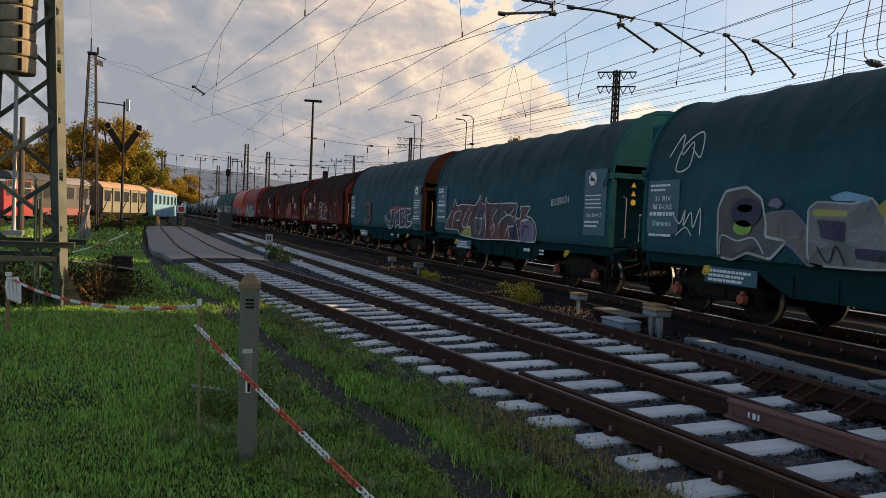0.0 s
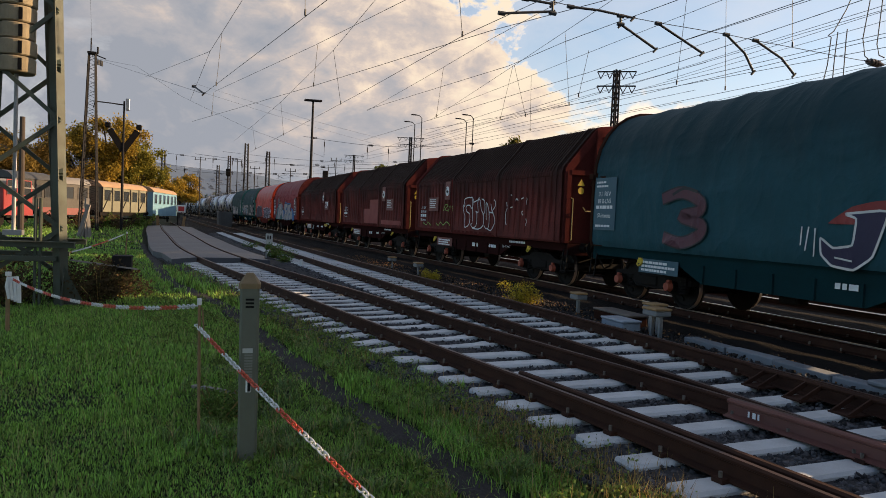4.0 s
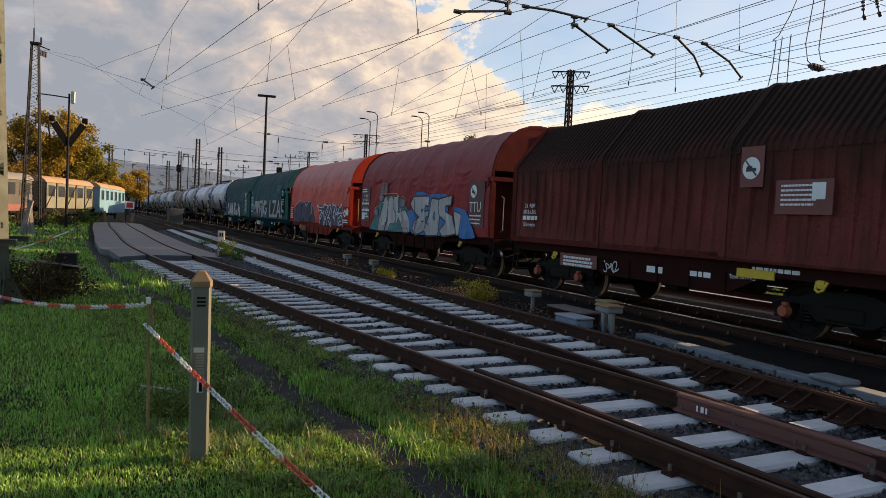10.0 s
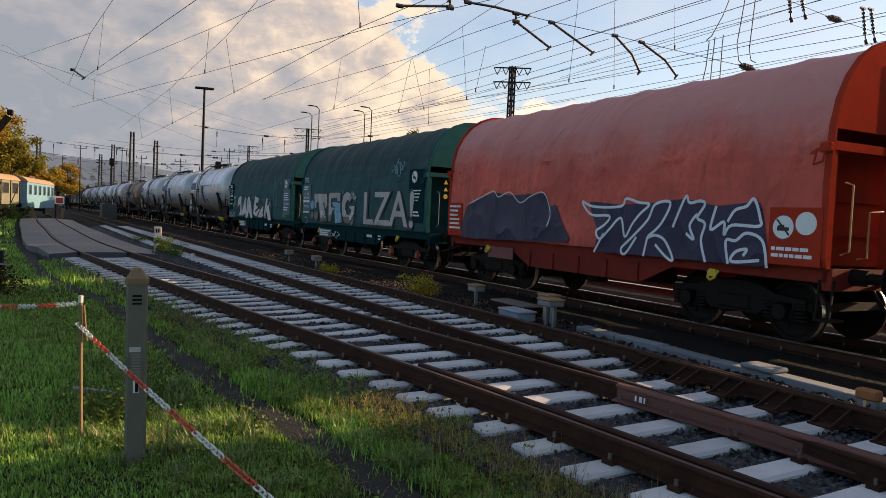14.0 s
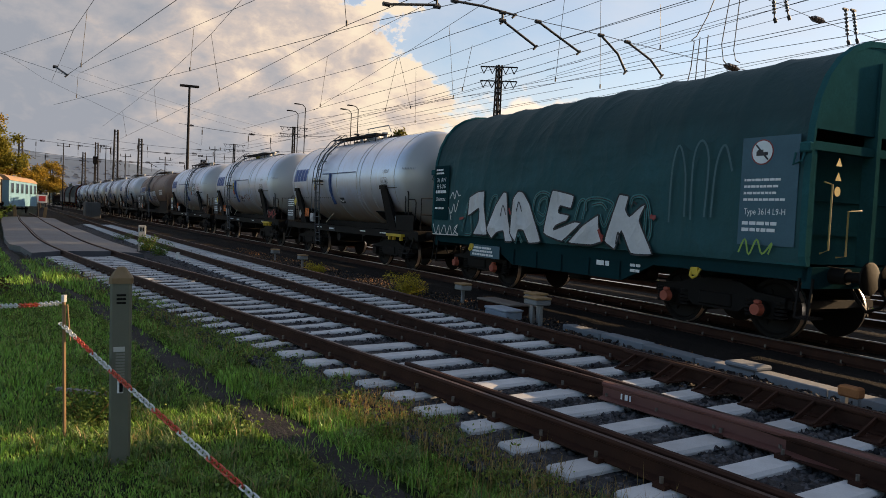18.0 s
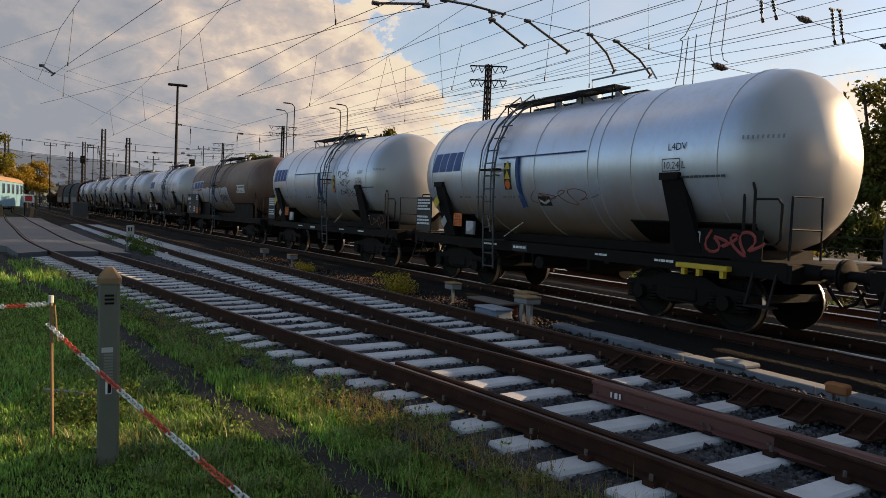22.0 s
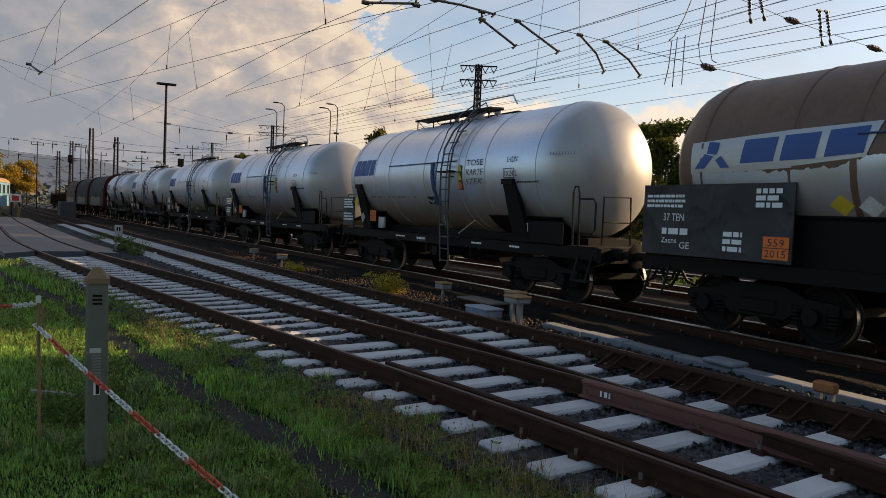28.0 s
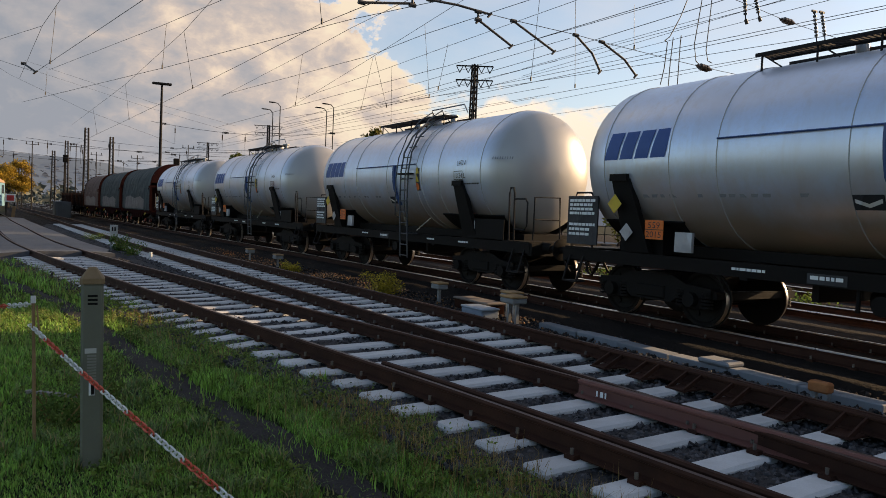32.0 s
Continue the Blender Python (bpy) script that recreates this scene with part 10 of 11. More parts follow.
def blades(pos, h, w, lean, mat, name, label):
    """Bent blades: a broad foot, a bend and a tip."""
    n = len(pos)
    a = RNG.uniform(0, 2 * np.pi, n)
    d = np.stack([np.cos(a), np.sin(a), np.zeros(n)], 1)
    s = np.stack([-np.sin(a), np.cos(a), np.zeros(n)], 1)
    up = np.array([0, 0, 1.0])
    w = w[:, None]
    h = h[:, None]
    l = lean[:, None]
    v = np.zeros((n, 5, 3))
    v[:, 0] = pos - s * w * 0.5
    v[:, 1] = pos + s * w * 0.5
    mid = pos + up * h * 0.55 + d * h * l * 0.3
    v[:, 2] = mid + s * w * 0.4
    v[:, 3] = mid - s * w * 0.4
    v[:, 4] = pos + up * h * (1 - 0.25 * l) + d * h * l
    base = (np.arange(n) * 5)[:, None]
    tri = np.concatenate([base + [0, 1, 2], base + [0, 2, 3], base + [3, 2, 4]], 0)
    return tagged(new(name, np_mesh(name, v.reshape(-1, 3), tri, mat)), label, "grass", kind="stuff")


def lawn_height(p):
    z = np.full(len(p), -0.30)
    return z


def scatter(count, x0, x1, y0, y1):
    return np.stack([RNG.uniform(x0, x1, count), RNG.uniform(y0, y1, count)], 1)


def lawn_mask(p, margin=0.62):
    edge = np.interp(p[:, 0], SIDE_X, SIDE_Y) - 0.7535 - margin
    rag = 0.22 * np.sin(p[:, 0] * 3.1) + 0.15 * np.sin(p[:, 0] * 7.7 + 1)
    ok = p[:, 1] < edge + rag
    pth = np.interp(p[:, 0], TRACK_PATH_X, TRACK_PATH_Y)
    on_path = np.abs(p[:, 1] - pth) < (0.155 + 0.04 * np.sin(p[:, 0] * 2.7)) * np.clip(1.6 - np.hypot(p[:, 0], p[:, 1]) / 30, 0.5, 1.5)
    ok &= ~(on_path & (RNG.random(len(p)) < 0.9))
    slab_edge = (p[:, 0] < -25) & (p[:, 1] > np.interp(p[:, 0], SIDE_X, SIDE_Y) - 2.2)
    return ok & ~slab_edge


def clump_noise(p, f):
    return np.sin(p[:, 0] * f + 1.3 * np.sin(p[:, 1] * f * 0.7)) * np.sin(p[:, 1] * f * 1.1 + 1.7 * np.sin(p[:, 0] * f * 0.6))


for count, rng_d, box_, hh, ww in ((230000, (1.5, 7.5), (-7.6, 0.3, -2.4, 3.9), 0.088, 0.0085), (210000, (7.5, 15), (-15, -2, -5, 3.2), 0.10, 0.013), (120000, (15, 34), (-34, -10, -14, 2.0), 0.13, 0.020), (60000, (34, 110), (-105, -30, -34, 0.0), 0.20, 0.06)):
    p = scatter(count, *box_)
    dist = np.hypot(p[:, 0], p[:, 1])
    az = np.degrees(np.arctan2(p[:, 1], p[:, 0])) % 360
    ok = lawn_mask(p) & (dist > rng_d[0]) & (dist <= rng_d[1]) & (az > 128) & (az < 197)
    p = p[ok]
    patch = 0.72 + 0.40 * clump_noise(p, 1.7) + 0.25 * clump_noise(p, 5.1) + 0.30 * clump_noise(p + 3.1, 13.0) + 0.20 * clump_noise(p + 1.7, 27.0)
    rough = np.where(p[:, 1] > np.interp(p[:, 0], TRACK_PATH_X, TRACK_PATH_Y), 1.35, 0.85)
    h = hh * np.clip(patch, 0.56, 1.9) * rough * RNG.uniform(0.5, 1.35, len(p))
    pos = np.column_stack([p, np.full(len(p), -0.31)])
    big_tuft = clump_noise(p, 3.3) * clump_noise(p, 0.9 + 0.0 * hh)
    h = h * (1 + 0.9 * np.clip(big_tuft - 0.25, 0, 1))
    for i in range(len(pos)):
        pos[i, 2] = -0.31 + 0.05 * noise.noise((pos[i, 0] * 0.35, pos[i, 1] * 0.35, 0))
    blades(pos, h, np.full(len(p), ww) * RNG.uniform(0.7, 1.4, len(p)), RNG.uniform(0.1, 0.75, len(p)), GRASS, "grass", "lush green mown grass in uneven tufts")

# coarse long-bladed clumps along the path, at the marker post and before the ballast
cx_ = np.concatenate([RNG.uniform(-11, -2.5, 90), RNG.normal(-5.9, 0.35, 14), RNG.uniform(-9, -2.2, 60)])
cy_ = np.concatenate([np.interp(cx_[:90], TRACK_PATH_X, TRACK_PATH_Y) + RNG.uniform(0.2, 1.1, 90), RNG.normal(0.55, 0.25, 14), np.interp(cx_[104:], TRACK_PATH_X, TRACK_PATH_Y) - RNG.uniform(0.2, 1.6, 60)])
per = 70
cp = np.repeat(np.column_stack([cx_, cy_]), per, 0) + RNG.normal(0, 0.045, (len(cx_) * per, 2))
cp = cp[lawn_mask(cp, 0.35)]
n = len(cp)
COARSE = paint("coarse_grass_blades", (0.10, 0.20, 0.045), 0.45, vary=0.5, scale=1.5, fine=8, bump=0, tint=(0.17, 0.19, 0.05), island=0.6, spec=0.45, leafy=0.3, odd=((0.36, 0.27, 0.10), 0.16))
blades(np.column_stack([cp, np.full(n, -0.31)]), RNG.uniform(0.07, 0.20, n), RNG.uniform(0.006, 0.011, n), RNG.uniform(0.25, 1.0, n), COARSE, "coarse_grass", "coarse long-bladed grass clumps with straw blades")

# the lawn goes on round and behind the viewer
p = scatter(70000, -11, 11, -11, 4.0)
dist = np.hypot(p[:, 0], p[:, 1])
az = np.degrees(np.arctan2(p[:, 1], p[:, 0])) % 360
p = p[lawn_mask(p) & (dist < 11) & ~((dist > 1.5) & (az > 128) & (az < 197))]
pos = np.column_stack([p, np.full(len(p), -0.31)])
blades(pos, 0.09 * RNG.uniform(0.5, 1.4, len(p)), 0.009 * RNG.uniform(0.7, 1.4, len(p)), RNG.uniform(0.1, 0.75, len(p)), GRASS, "grass", "lush green mown grass in uneven tufts")

# taller weeds and dry stems along the ballast edge
DRY = paint("dry_weed_stems", (0.34, 0.23, 0.09), 0.9, vary=0.5, scale=3, fine=20, bump=0, island=0.5, spec=0.1, tint=(0.09, 0.10, 0.03), leafy=0.4)
WEEDG = paint("weed_leaf_green", (0.08, 0.15, 0.03), 0.75, vary=0.5, scale=2, fine=20, bump=0, island=0.45, spec=0.2, tint=(0.13, 0.13, 0.03), leafy=0.4)
wx = np.concatenate([RNG.uniform(-24, -1.5, 4200), RNG.uniform(-6.5, -2.0, 2600)])
wy = np.interp(wx, SIDE_X, SIDE_Y) - 0.7535 - 0.62 + RNG.normal(-0.12, 0.26, len(wx))
keep = (clump_noise(np.column_stack([wx, wy]), 2.3) > -0.1)
wx, wy = wx[keep], wy[keep]
n = len(wx)
blades(np.column_stack([wx, wy, np.full(n, -0.32)]), RNG.uniform(0.06, 0.30, n), RNG.uniform(0.003, 0.008, n), RNG.uniform(0.05, 0.6, n), DRY, "dry_weeds", "dry brown weed stems along the ballast")


def leaf_quads(centres, radii, count, size, flat=0.0):
    """Small leaves through clumps: arrays of verts and faces."""
    c = np.asarray(centres)[RNG.integers(0, len(centres), count)]
    r = np.asarray(radii)
    r = r[RNG.integers(0, len(r), count)] if r.ndim else np.full(count, float(r))
    d = RNG.normal(0, 1, (count, 3))
    d /= np.linalg.norm(d, axis=1)[:, None]
    p = c + d * (r * RNG.random(count) ** 0.45)[:, None] * np.array([1, 1, 0.85])
    a = RNG.normal(0, 1, (count, 3))
    a /= np.linalg.norm(a, axis=1)[:, None]
    b = np.cross(a, RNG.normal(0, 1, (count, 3)))
    b /= np.linalg.norm(b, axis=1)[:, None]
    s = (size * RNG.uniform(0.6, 1.4, count))[:, None]
    v = np.stack([p - a * s, p + b * s * 0.55, p + a * s, p - b * s * 0.55], 1).reshape(-1, 3)
    f = (np.arange(count) * 4)[:, None] + np.array([0, 1, 2, 3])
    return v, f


# pale seed stems standing over the lawn, and broad low leaves along the path and the ballast
sx, sy = RNG.uniform(-14, -1.5, 5200), RNG.uniform(-2.2, 3.4, 5200)
pp = np.column_stack([sx, sy])
ok = lawn_mask(pp, 0.4) & (np.hypot(sx, sy) > 2.6) & (clump_noise(pp, 1.4) > -0.35)
sx, sy = sx[ok], sy[ok]
n = len(sx)
STEM = paint("pale_seed_stem", (0.42, 0.40, 0.16), 0.8, vary=0.4, scale=2, fine=20, bump=0, island=0.4, spec=0.1, leafy=0.4)
blades(np.column_stack([sx, sy, np.full(n, -0.30)]), RNG.uniform(0.10, 0.24, n), RNG.uniform(0.002, 0.0045, n), RNG.uniform(0.1, 0.8, n), STEM, "seed_stems", "pale thin seed stems over the grass")
lx_ = RNG.uniform(-16, -1.6, 700)
ly_ = np.where(RNG.random(700) < 0.5, np.interp(lx_, SIDE_X, SIDE_Y) - 0.7535 - 0.75 + RNG.normal(0, 0.16, 700), np.interp(lx_, TRACK_PATH_X, TRACK_PATH_Y) + np.where(RNG.random(700) < 0.5, 1, -1) * RNG.uniform(0.16, 1.5, 700))
v, f = leaf_quads(np.column_stack([lx_, ly_, np.full(700, -0.24)]), np.array([0.06, 0.10, 0.14]), 40000, 0.017)
v[:, 2] = np.clip(v[:, 2], -0.31, -0.12)
tagged(new("low_weeds", np_mesh("low_weeds", v, f, paint("broad_weed_leaf", (0.11, 0.19, 0.035), 0.6, vary=0.5, scale=2, fine=20, bump=0, island=0.6, spec=0.3, tint=(0.20, 0.17, 0.04), leafy=0.35))), "low broad-leaved weeds along the path and ballast", "weeds", kind="stuff")


def bush(label, x, y, r, h, mat, count, leaf, z=-0.34, category="bush"):
    b = thing("bush", label, category, "lineside weeds")
    bm = bmesh.new()
    rnd = random.Random(int(abs(x * 100)))
    cs = []
    for i in range(9):
        a, k = rnd.uniform(0, 6.28), rnd.uniform(0.2, 1.0)
        q = Vector((x + r * k * math.cos(a), y + r * k * math.sin(a), z + h * rnd.uniform(0.35, 0.95)))
        tube(bm, [(x + 0.1 * k * math.cos(a), y, z), (x + r * k * 0.6 * math.cos(a), y + r * k * 0.6 * math.sin(a), z + (q.z - z) * 0.6), q], 0.008, 5)
        cs.append(tuple(q))
        cs.append((q.x * 0.5 + x * 0.5, q.y * 0.5 + y * 0.5, z + (q.z - z) * 0.5))
    tagged(part("stalk", bm, DRY, b), kind="stuff")
    v, f = leaf_quads(cs, 0.33 * r + 0.05, count, leaf)
    v[:, 2] = np.maximum(v[:, 2], z)
    tagged(part("leaves", np_mesh("leaves", v, f, mat), None, b), kind="stuff")
    return b


# yellow raised in the leaf colour to stand in for passing sun
YEL = paint("sunlit_yellow_leaf", (0.48, 0.36, 0.04), 0.7, vary=0.5, scale=4, fine=30, bump=0, island=0.45, spec=0.2, tint=(0.10, 0.14, 0.02), leafy=0.4)
BROWNLEAF = paint("withered_leaf", (0.085, 0.055, 0.03), 0.9, vary=0.6, scale=4, fine=30, bump=0, island=0.5, spec=0.1, tint=(0.04, 0.05, 0.02), leafy=0.4)
bush("sunlit yellow weed clump between the tracks", -15.4, 7.35, 0.48, 0.52, YEL, 2200, 0.022)
bush("sunlit yellow weed clump between the tracks", -21.5, 7.25, 0.40, 0.36, YEL, 1000, 0.025)
bush("tall weeds round the white sign", -30.0, 3.25, 0.55, 0.7, WEEDG, 900, 0.035)
bush("tall weeds beside the loop line", -27.6, 3.35, 0.5, 0.5, WEEDG, 700, 0.03)
bush("low weeds on the cinder strip", -38.5, 3.0, 0.6, 0.35, WEEDG, 600, 0.03)
bush("dark leafy plant in the grass by the stake", -6.75, 0.28, 0.38, 0.30, WEEDG, 1300, 0.018)
bush("dark leafy plant in the grass by the marker post", -7.3, 0.55, 0.30, 0.26, WEEDG, 900, 0.018)
for x, y, r, h in ((-15.3, -1.7, 0.75, 0.75), (-15.9, -2.3, 0.8, 0.95), (-16.6, -1.5, 0.7, 0.7), (-15.2, -3.2, 0.7, 0.7), (-16.2, -3.6, 0.8, 0.9)):
    bush("pile of withered brush round the mast foot", x, y, r, h, BROWNLEAF, 1500, 0.035, category="brush pile")
bush("leafy weeds beside the far stake", -24.6, -2.3, 0.5, 0.6, WEEDG, 800, 0.03)
for k, (x, y) in enumerate(((-64.0, -5.6), (-68.0, -7.0), (-62.0, -8.0), (-72.0, -4.6), (-59.0, -9.8), (-78.0, -4.9))):
    bush("rank weeds before the parked coaches", x, y, 1.3, 1.2, WEEDG if k % 2 else BROWNLEAF, 500, 0.10)
# weeds between the further lines
for i in range(10):
    bush("low weeds between the running lines", -6.0 - i * 2.3, 17.0 + 0.3 * math.sin(i * 2.0), 0.7, 0.45, WEEDG, 350, 0.045)

pl = thing("plank", "weathered plank lying on the brush pile", "plank")
bm = bmesh.new()
beam(bm, (-15.1, -2.15, 0.55), (-15.6, -1.05, 0.36), 0.16, 0.03)
part("board", bm, paint("grey_plank", (0.22, 0.20, 0.18), 0.9, vary=0.4, scale=5, fine=60, bump=0.4), pl)
cr = thing("crate", "dark open crate on the brush pile", "crate")
bm = bmesh.new()
box(bm, -16.0, -15.6, -1.5, -1.15, 0.30, 0.62, bevel=0.01)
part("body", bm, DARK_IRON, cr)
sl = thing("plank", "grey plank lying in the grass", "plank")
bm = bmesh.new()
beam(bm, (-7.7, 0.05, -0.20), (-7.2, 0.60, -0.19), 0.06, 0.025)
part("board", bm, paint("grey_plank"), sl)

# the trodden strip through the lawn
bm = bmesh.new()
secs = []
for i in range(110):
    x = -40 + i * 0.44
    y = float(np.interp(x, TRACK_PATH_X, TRACK_PATH_Y))
    w = 0.17 + 0.03 * math.sin(i * 0.9) + 0.025 * math.sin(i * 2.3)
    secs.append([(x, y + k * w, -0.272 + 0.05 * noise.noise((x * 0.35, y * 0.35, 0)) - (0.012 if abs(k) == 1 else 0.0) + 0.01 * noise.noise((x * 3, k * 2, 1))) for k in (-1, -0.4, 0.3, 1)])
loft(bm, secs)
tagged(part("footpath", bm, paint("path_soil", (0.050, 0.046, 0.045), 0.95, vary=0.6, scale=2, fine=30, bump=1.0, tint=(0.02, 0.017, 0.015), bumpd=0.03, spec=0.1), smooth=True), "narrow trodden dirt path through the grass", "path", kind="structure")


def stones(count, pts, size, name, label, mat):
    n = len(pts)
    cube = np.array([[x, y, z] for x in (-1, 1) for y in (-1, 1) for z in (-1, 1)], dtype=float)
    v = cube[None] * RNG.uniform(0.45, 1.0, (n, 8, 3))
    q = RNG.normal(0, 1, (n, 4))
    q /= np.linalg.norm(q, axis=1)[:, None]
    w, x, y, z = q.T
    R = np.stack([np.stack([1 - 2 * (y * y + z * z), 2 * (x * y - z * w), 2 * (x * z + y * w)], 1), np.stack([2 * (x * y + z * w), 1 - 2 * (x * x + z * z), 2 * (y * z - x * w)], 1), np.stack([2 * (x * z - y * w), 2 * (y * z + x * w), 1 - 2 * (x * x + y * y)], 1)], 1)
    v = np.einsum("nij,nkj->nki", R, v) * (size * RNG.uniform(0.55, 1.25, n))[:, None, None] + pts[:, None, :]
    quads = np.array([[0, 1, 3, 2], [4, 6, 7, 5], [0, 4, 5, 1], [2, 3, 7, 6], [0, 2, 6, 4], [1, 5, 7, 3]])
    f = (np.arange(n) * 8)[:, None, None] + quads[None]
    return tagged(new(name, np_mesh(name, v.reshape(-1, 3), f.reshape(-1, 4), mat)), label, "ballast", kind="stuff")


def bed_points(f, x0, x1, u0, u1, count, z):
    x = RNG.uniform(x0, x1, count)
    u = RNG.uniform(u0, u1, count)
    xs = np.linspace(x0 - 1, x1 + 1, 200)
    y = np.interp(x, xs, [f(a) for a in xs]) + u
    return np.column_stack([x, y, z + RNG.normal(0, 0.012, count)])


stones(0, np.concatenate([bed_points(siding_y, -13, 1, -1.7, 1.75, 26000, -0.246), bed_points(loop_y, -13, 1, -1.6, 1.75, 22000, -0.248)]), 0.026, "ballast_stones", "grey crushed ballast stones between the sleepers", STONE)
stones(0, np.concatenate([bed_points(siding_y, -27, -13, -1.7, 1.75, 14000, -0.256), bed_points(loop_y, -32, -13, -1.6, 1.75, 15000, -0.258), bed_points(loop_y, -60, -32, -1.6, 1.7, 6000, -0.262)]), 0.030, "ballast_stones", "grey crushed ballast stones between the sleepers", STONE)
DARKSTONE = paint("sooty_stone", (0.034, 0.027, 0.024), 0.9, vary=0.5, scale=6, fine=60, bump=0.3, island=0.6, spec=0.2, tint=(0.03, 0.025, 0.022))
stones(0, np.concatenate([bed_points(train_y, -26, 4, -3.6, 1.9, 20000, -0.29), bed_points(loop_y, -28, 2, 1.4, 2.4, 6000, -0.32)]), 0.032, "cinder_stones", "dark sooty stones and cinder beside the main line", DARKSTONE)
fl = RNG.uniform(-34, 0, 2400)
stones(0, np.column_stack([fl, RNG.uniform(6.9, 9.0, 2400), np.full(2400, -0.27)]), 0.015, "fallen_leaves", "scattered ochre leaves and litter on the cinder", paint("ochre_litter", (0.24, 0.115, 0.045), 0.85, vary=0.4, bump=0, island=0.4))


# ---- trees ----
def tree(az, d, h, spread, mat, leaves, leaf, label, seed):
    c = polar(az, d)
    rnd = random.Random(seed)
    t = thing("tree", label, "tree", "trees")
    bm = bmesh.new()
    rod(bm, (c.x, c.y, -0.5), (c.x, c.y, h * 0.42), 0.030 * h, 9, 0.018 * h, caps=False)
    cs = []
    for i in range(15):
        a, k = rnd.uniform(0, 6.28), rnd.uniform(0.35, 1.0)
        z = h * rnd.uniform(0.40, 0.96)
        rr = spread * k * math.sqrt(max(0.08, 1 - ((z / h - 0.58) / 0.46) ** 2))
        q = Vector((c.x + rr * math.cos(a), c.y + rr * math.sin(a), z))
        b = Vector((c.x, c.y, h * rnd.uniform(0.22, 0.42)))
        tube(bm, [b, b.lerp(q, 0.5) + Vector((0, 0, 0.05 * h)), q], 0.008 * h, 5)
        cs.append(tuple(q))
        cs.append(tuple(b.lerp(q, 0.7)))
        for j in range(2):
            cs.append((q.x + rnd.uniform(-1, 1) * spread * 0.3, q.y + rnd.uniform(-1, 1) * spread * 0.3, q.z + rnd.uniform(-0.8, 0.8) * spread * 0.25))
    part("trunk", bm, paint("bark", (0.06, 0.045, 0.035), 0.95, vary=0.5, scale=4, fine=20, bump=0.8), t)
    v, f = leaf_quads(cs, np.array([0.16, 0.22, 0.30]) * spread, leaves, leaf)
    tagged(part("crown", np_mesh("crown", v, f, mat), None, t), kind="stuff")
    return t


AUT1 = paint("golden_autumn_leaf", (0.34, 0.215, 0.030), 0.75, vary=0.5, scale=0.35, fine=4, bump=0, island=0.65, spec=0.15, tint=(0.12, 0.12, 0.02), leafy=0.35)
AUT2 = paint("rust_autumn_leaf", (0.20, 0.125, 0.032), 0.75, vary=0.5, scale=0.35, fine=4, bump=0, island=0.45, spec=0.15, tint=(0.14, 0.11, 0.02), leafy=0.4)
DARKLEAF = paint("dark_green_leaf", (0.06, 0.085, 0.02), 0.75, vary=0.5, scale=0.4, fine=4, bump=0, island=0.5, spec=0.15, tint=(0.12, 0.10, 0.02), leafy=0.4)
DARKGOLD = paint("dark_gold_leaf", (0.10, 0.10, 0.022), 0.75, vary=0.6, scale=0.4, fine=4, bump=0, island=0.6, spec=0.15, tint=(0.22, 0.15, 0.025), leafy=0.4)
OLIVE = paint("olive_autumn_leaf", (0.22, 0.19, 0.03), 0.75, vary=0.5, scale=0.35, fine=4, bump=0, island=0.5, spec=0.15, tint=(0.10, 0.11, 0.02), leafy=0.4)
for az, d, h, s, m in ((189.6, 92, 8.6, 4.6, AUT2), (187.4, 96, 10.8, 4.8, AUT1), (185.6, 95, 11.4, 4.6, AUT1), (183.9, 98, 9.6, 4.0, OLIVE), (183.2, 104, 7.6, 3.2, AUT1), (181.0, 150, 8.4, 4.0, AUT1), (191.6, 96, 8.2, 4.2, AUT2), (194.0, 90, 8.5, 4.5, AUT2)):
    tree(az, d, h, s, m, 15000, 0.14, "autumn tree with golden and rusty leaves behind the coaches", int(az * 10))
for az, d, h, s in ((154.5, 78, 11.0, 3.0), (133.2, 62, 10.2, 3.6), (129.5, 62, 9.4, 3.6), (126.0, 62, 9.0, 3.8), (122.8, 60, 10.6, 4.0), (119.6, 59, 12.2, 4.4), (115.6, 60, 12.8, 4.6), (111.0, 60, 12.6, 4.6), (161.5, 110, 10.0, 3.0), (165.0, 120, 10.6, 3.0)):
    tree(az, d, h, s, DARKLEAF if round(az) % 2 else DARKGOLD, 9000, 0.18, "dark green tree with thinning yellow leaves behind the yard", int(az * 10))

for k in range(13):
    c = polar(112.0 + 1.9 * k, 57 + 3 * math.sin(k * 2.3))
    bush("dark scrub with yellowing leaves under the trees behind the yard", c.x, c.y, 2.6, 4.6 + 1.3 * math.sin(k * 1.7), DARKLEAF if k % 3 else OLIVE, 2200, 0.17, category="shrub")

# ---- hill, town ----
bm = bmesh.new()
# distance haze is mixed into the hill's own colour as blue-grey
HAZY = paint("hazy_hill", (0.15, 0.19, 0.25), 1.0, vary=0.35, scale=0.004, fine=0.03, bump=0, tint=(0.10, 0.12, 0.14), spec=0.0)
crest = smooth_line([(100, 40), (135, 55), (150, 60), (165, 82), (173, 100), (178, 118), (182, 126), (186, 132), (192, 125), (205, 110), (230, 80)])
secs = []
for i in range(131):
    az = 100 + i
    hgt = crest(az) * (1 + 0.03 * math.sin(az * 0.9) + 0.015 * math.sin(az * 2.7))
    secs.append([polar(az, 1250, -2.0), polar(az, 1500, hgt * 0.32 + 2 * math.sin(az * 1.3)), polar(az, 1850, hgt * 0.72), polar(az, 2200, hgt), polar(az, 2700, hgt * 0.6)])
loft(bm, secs)
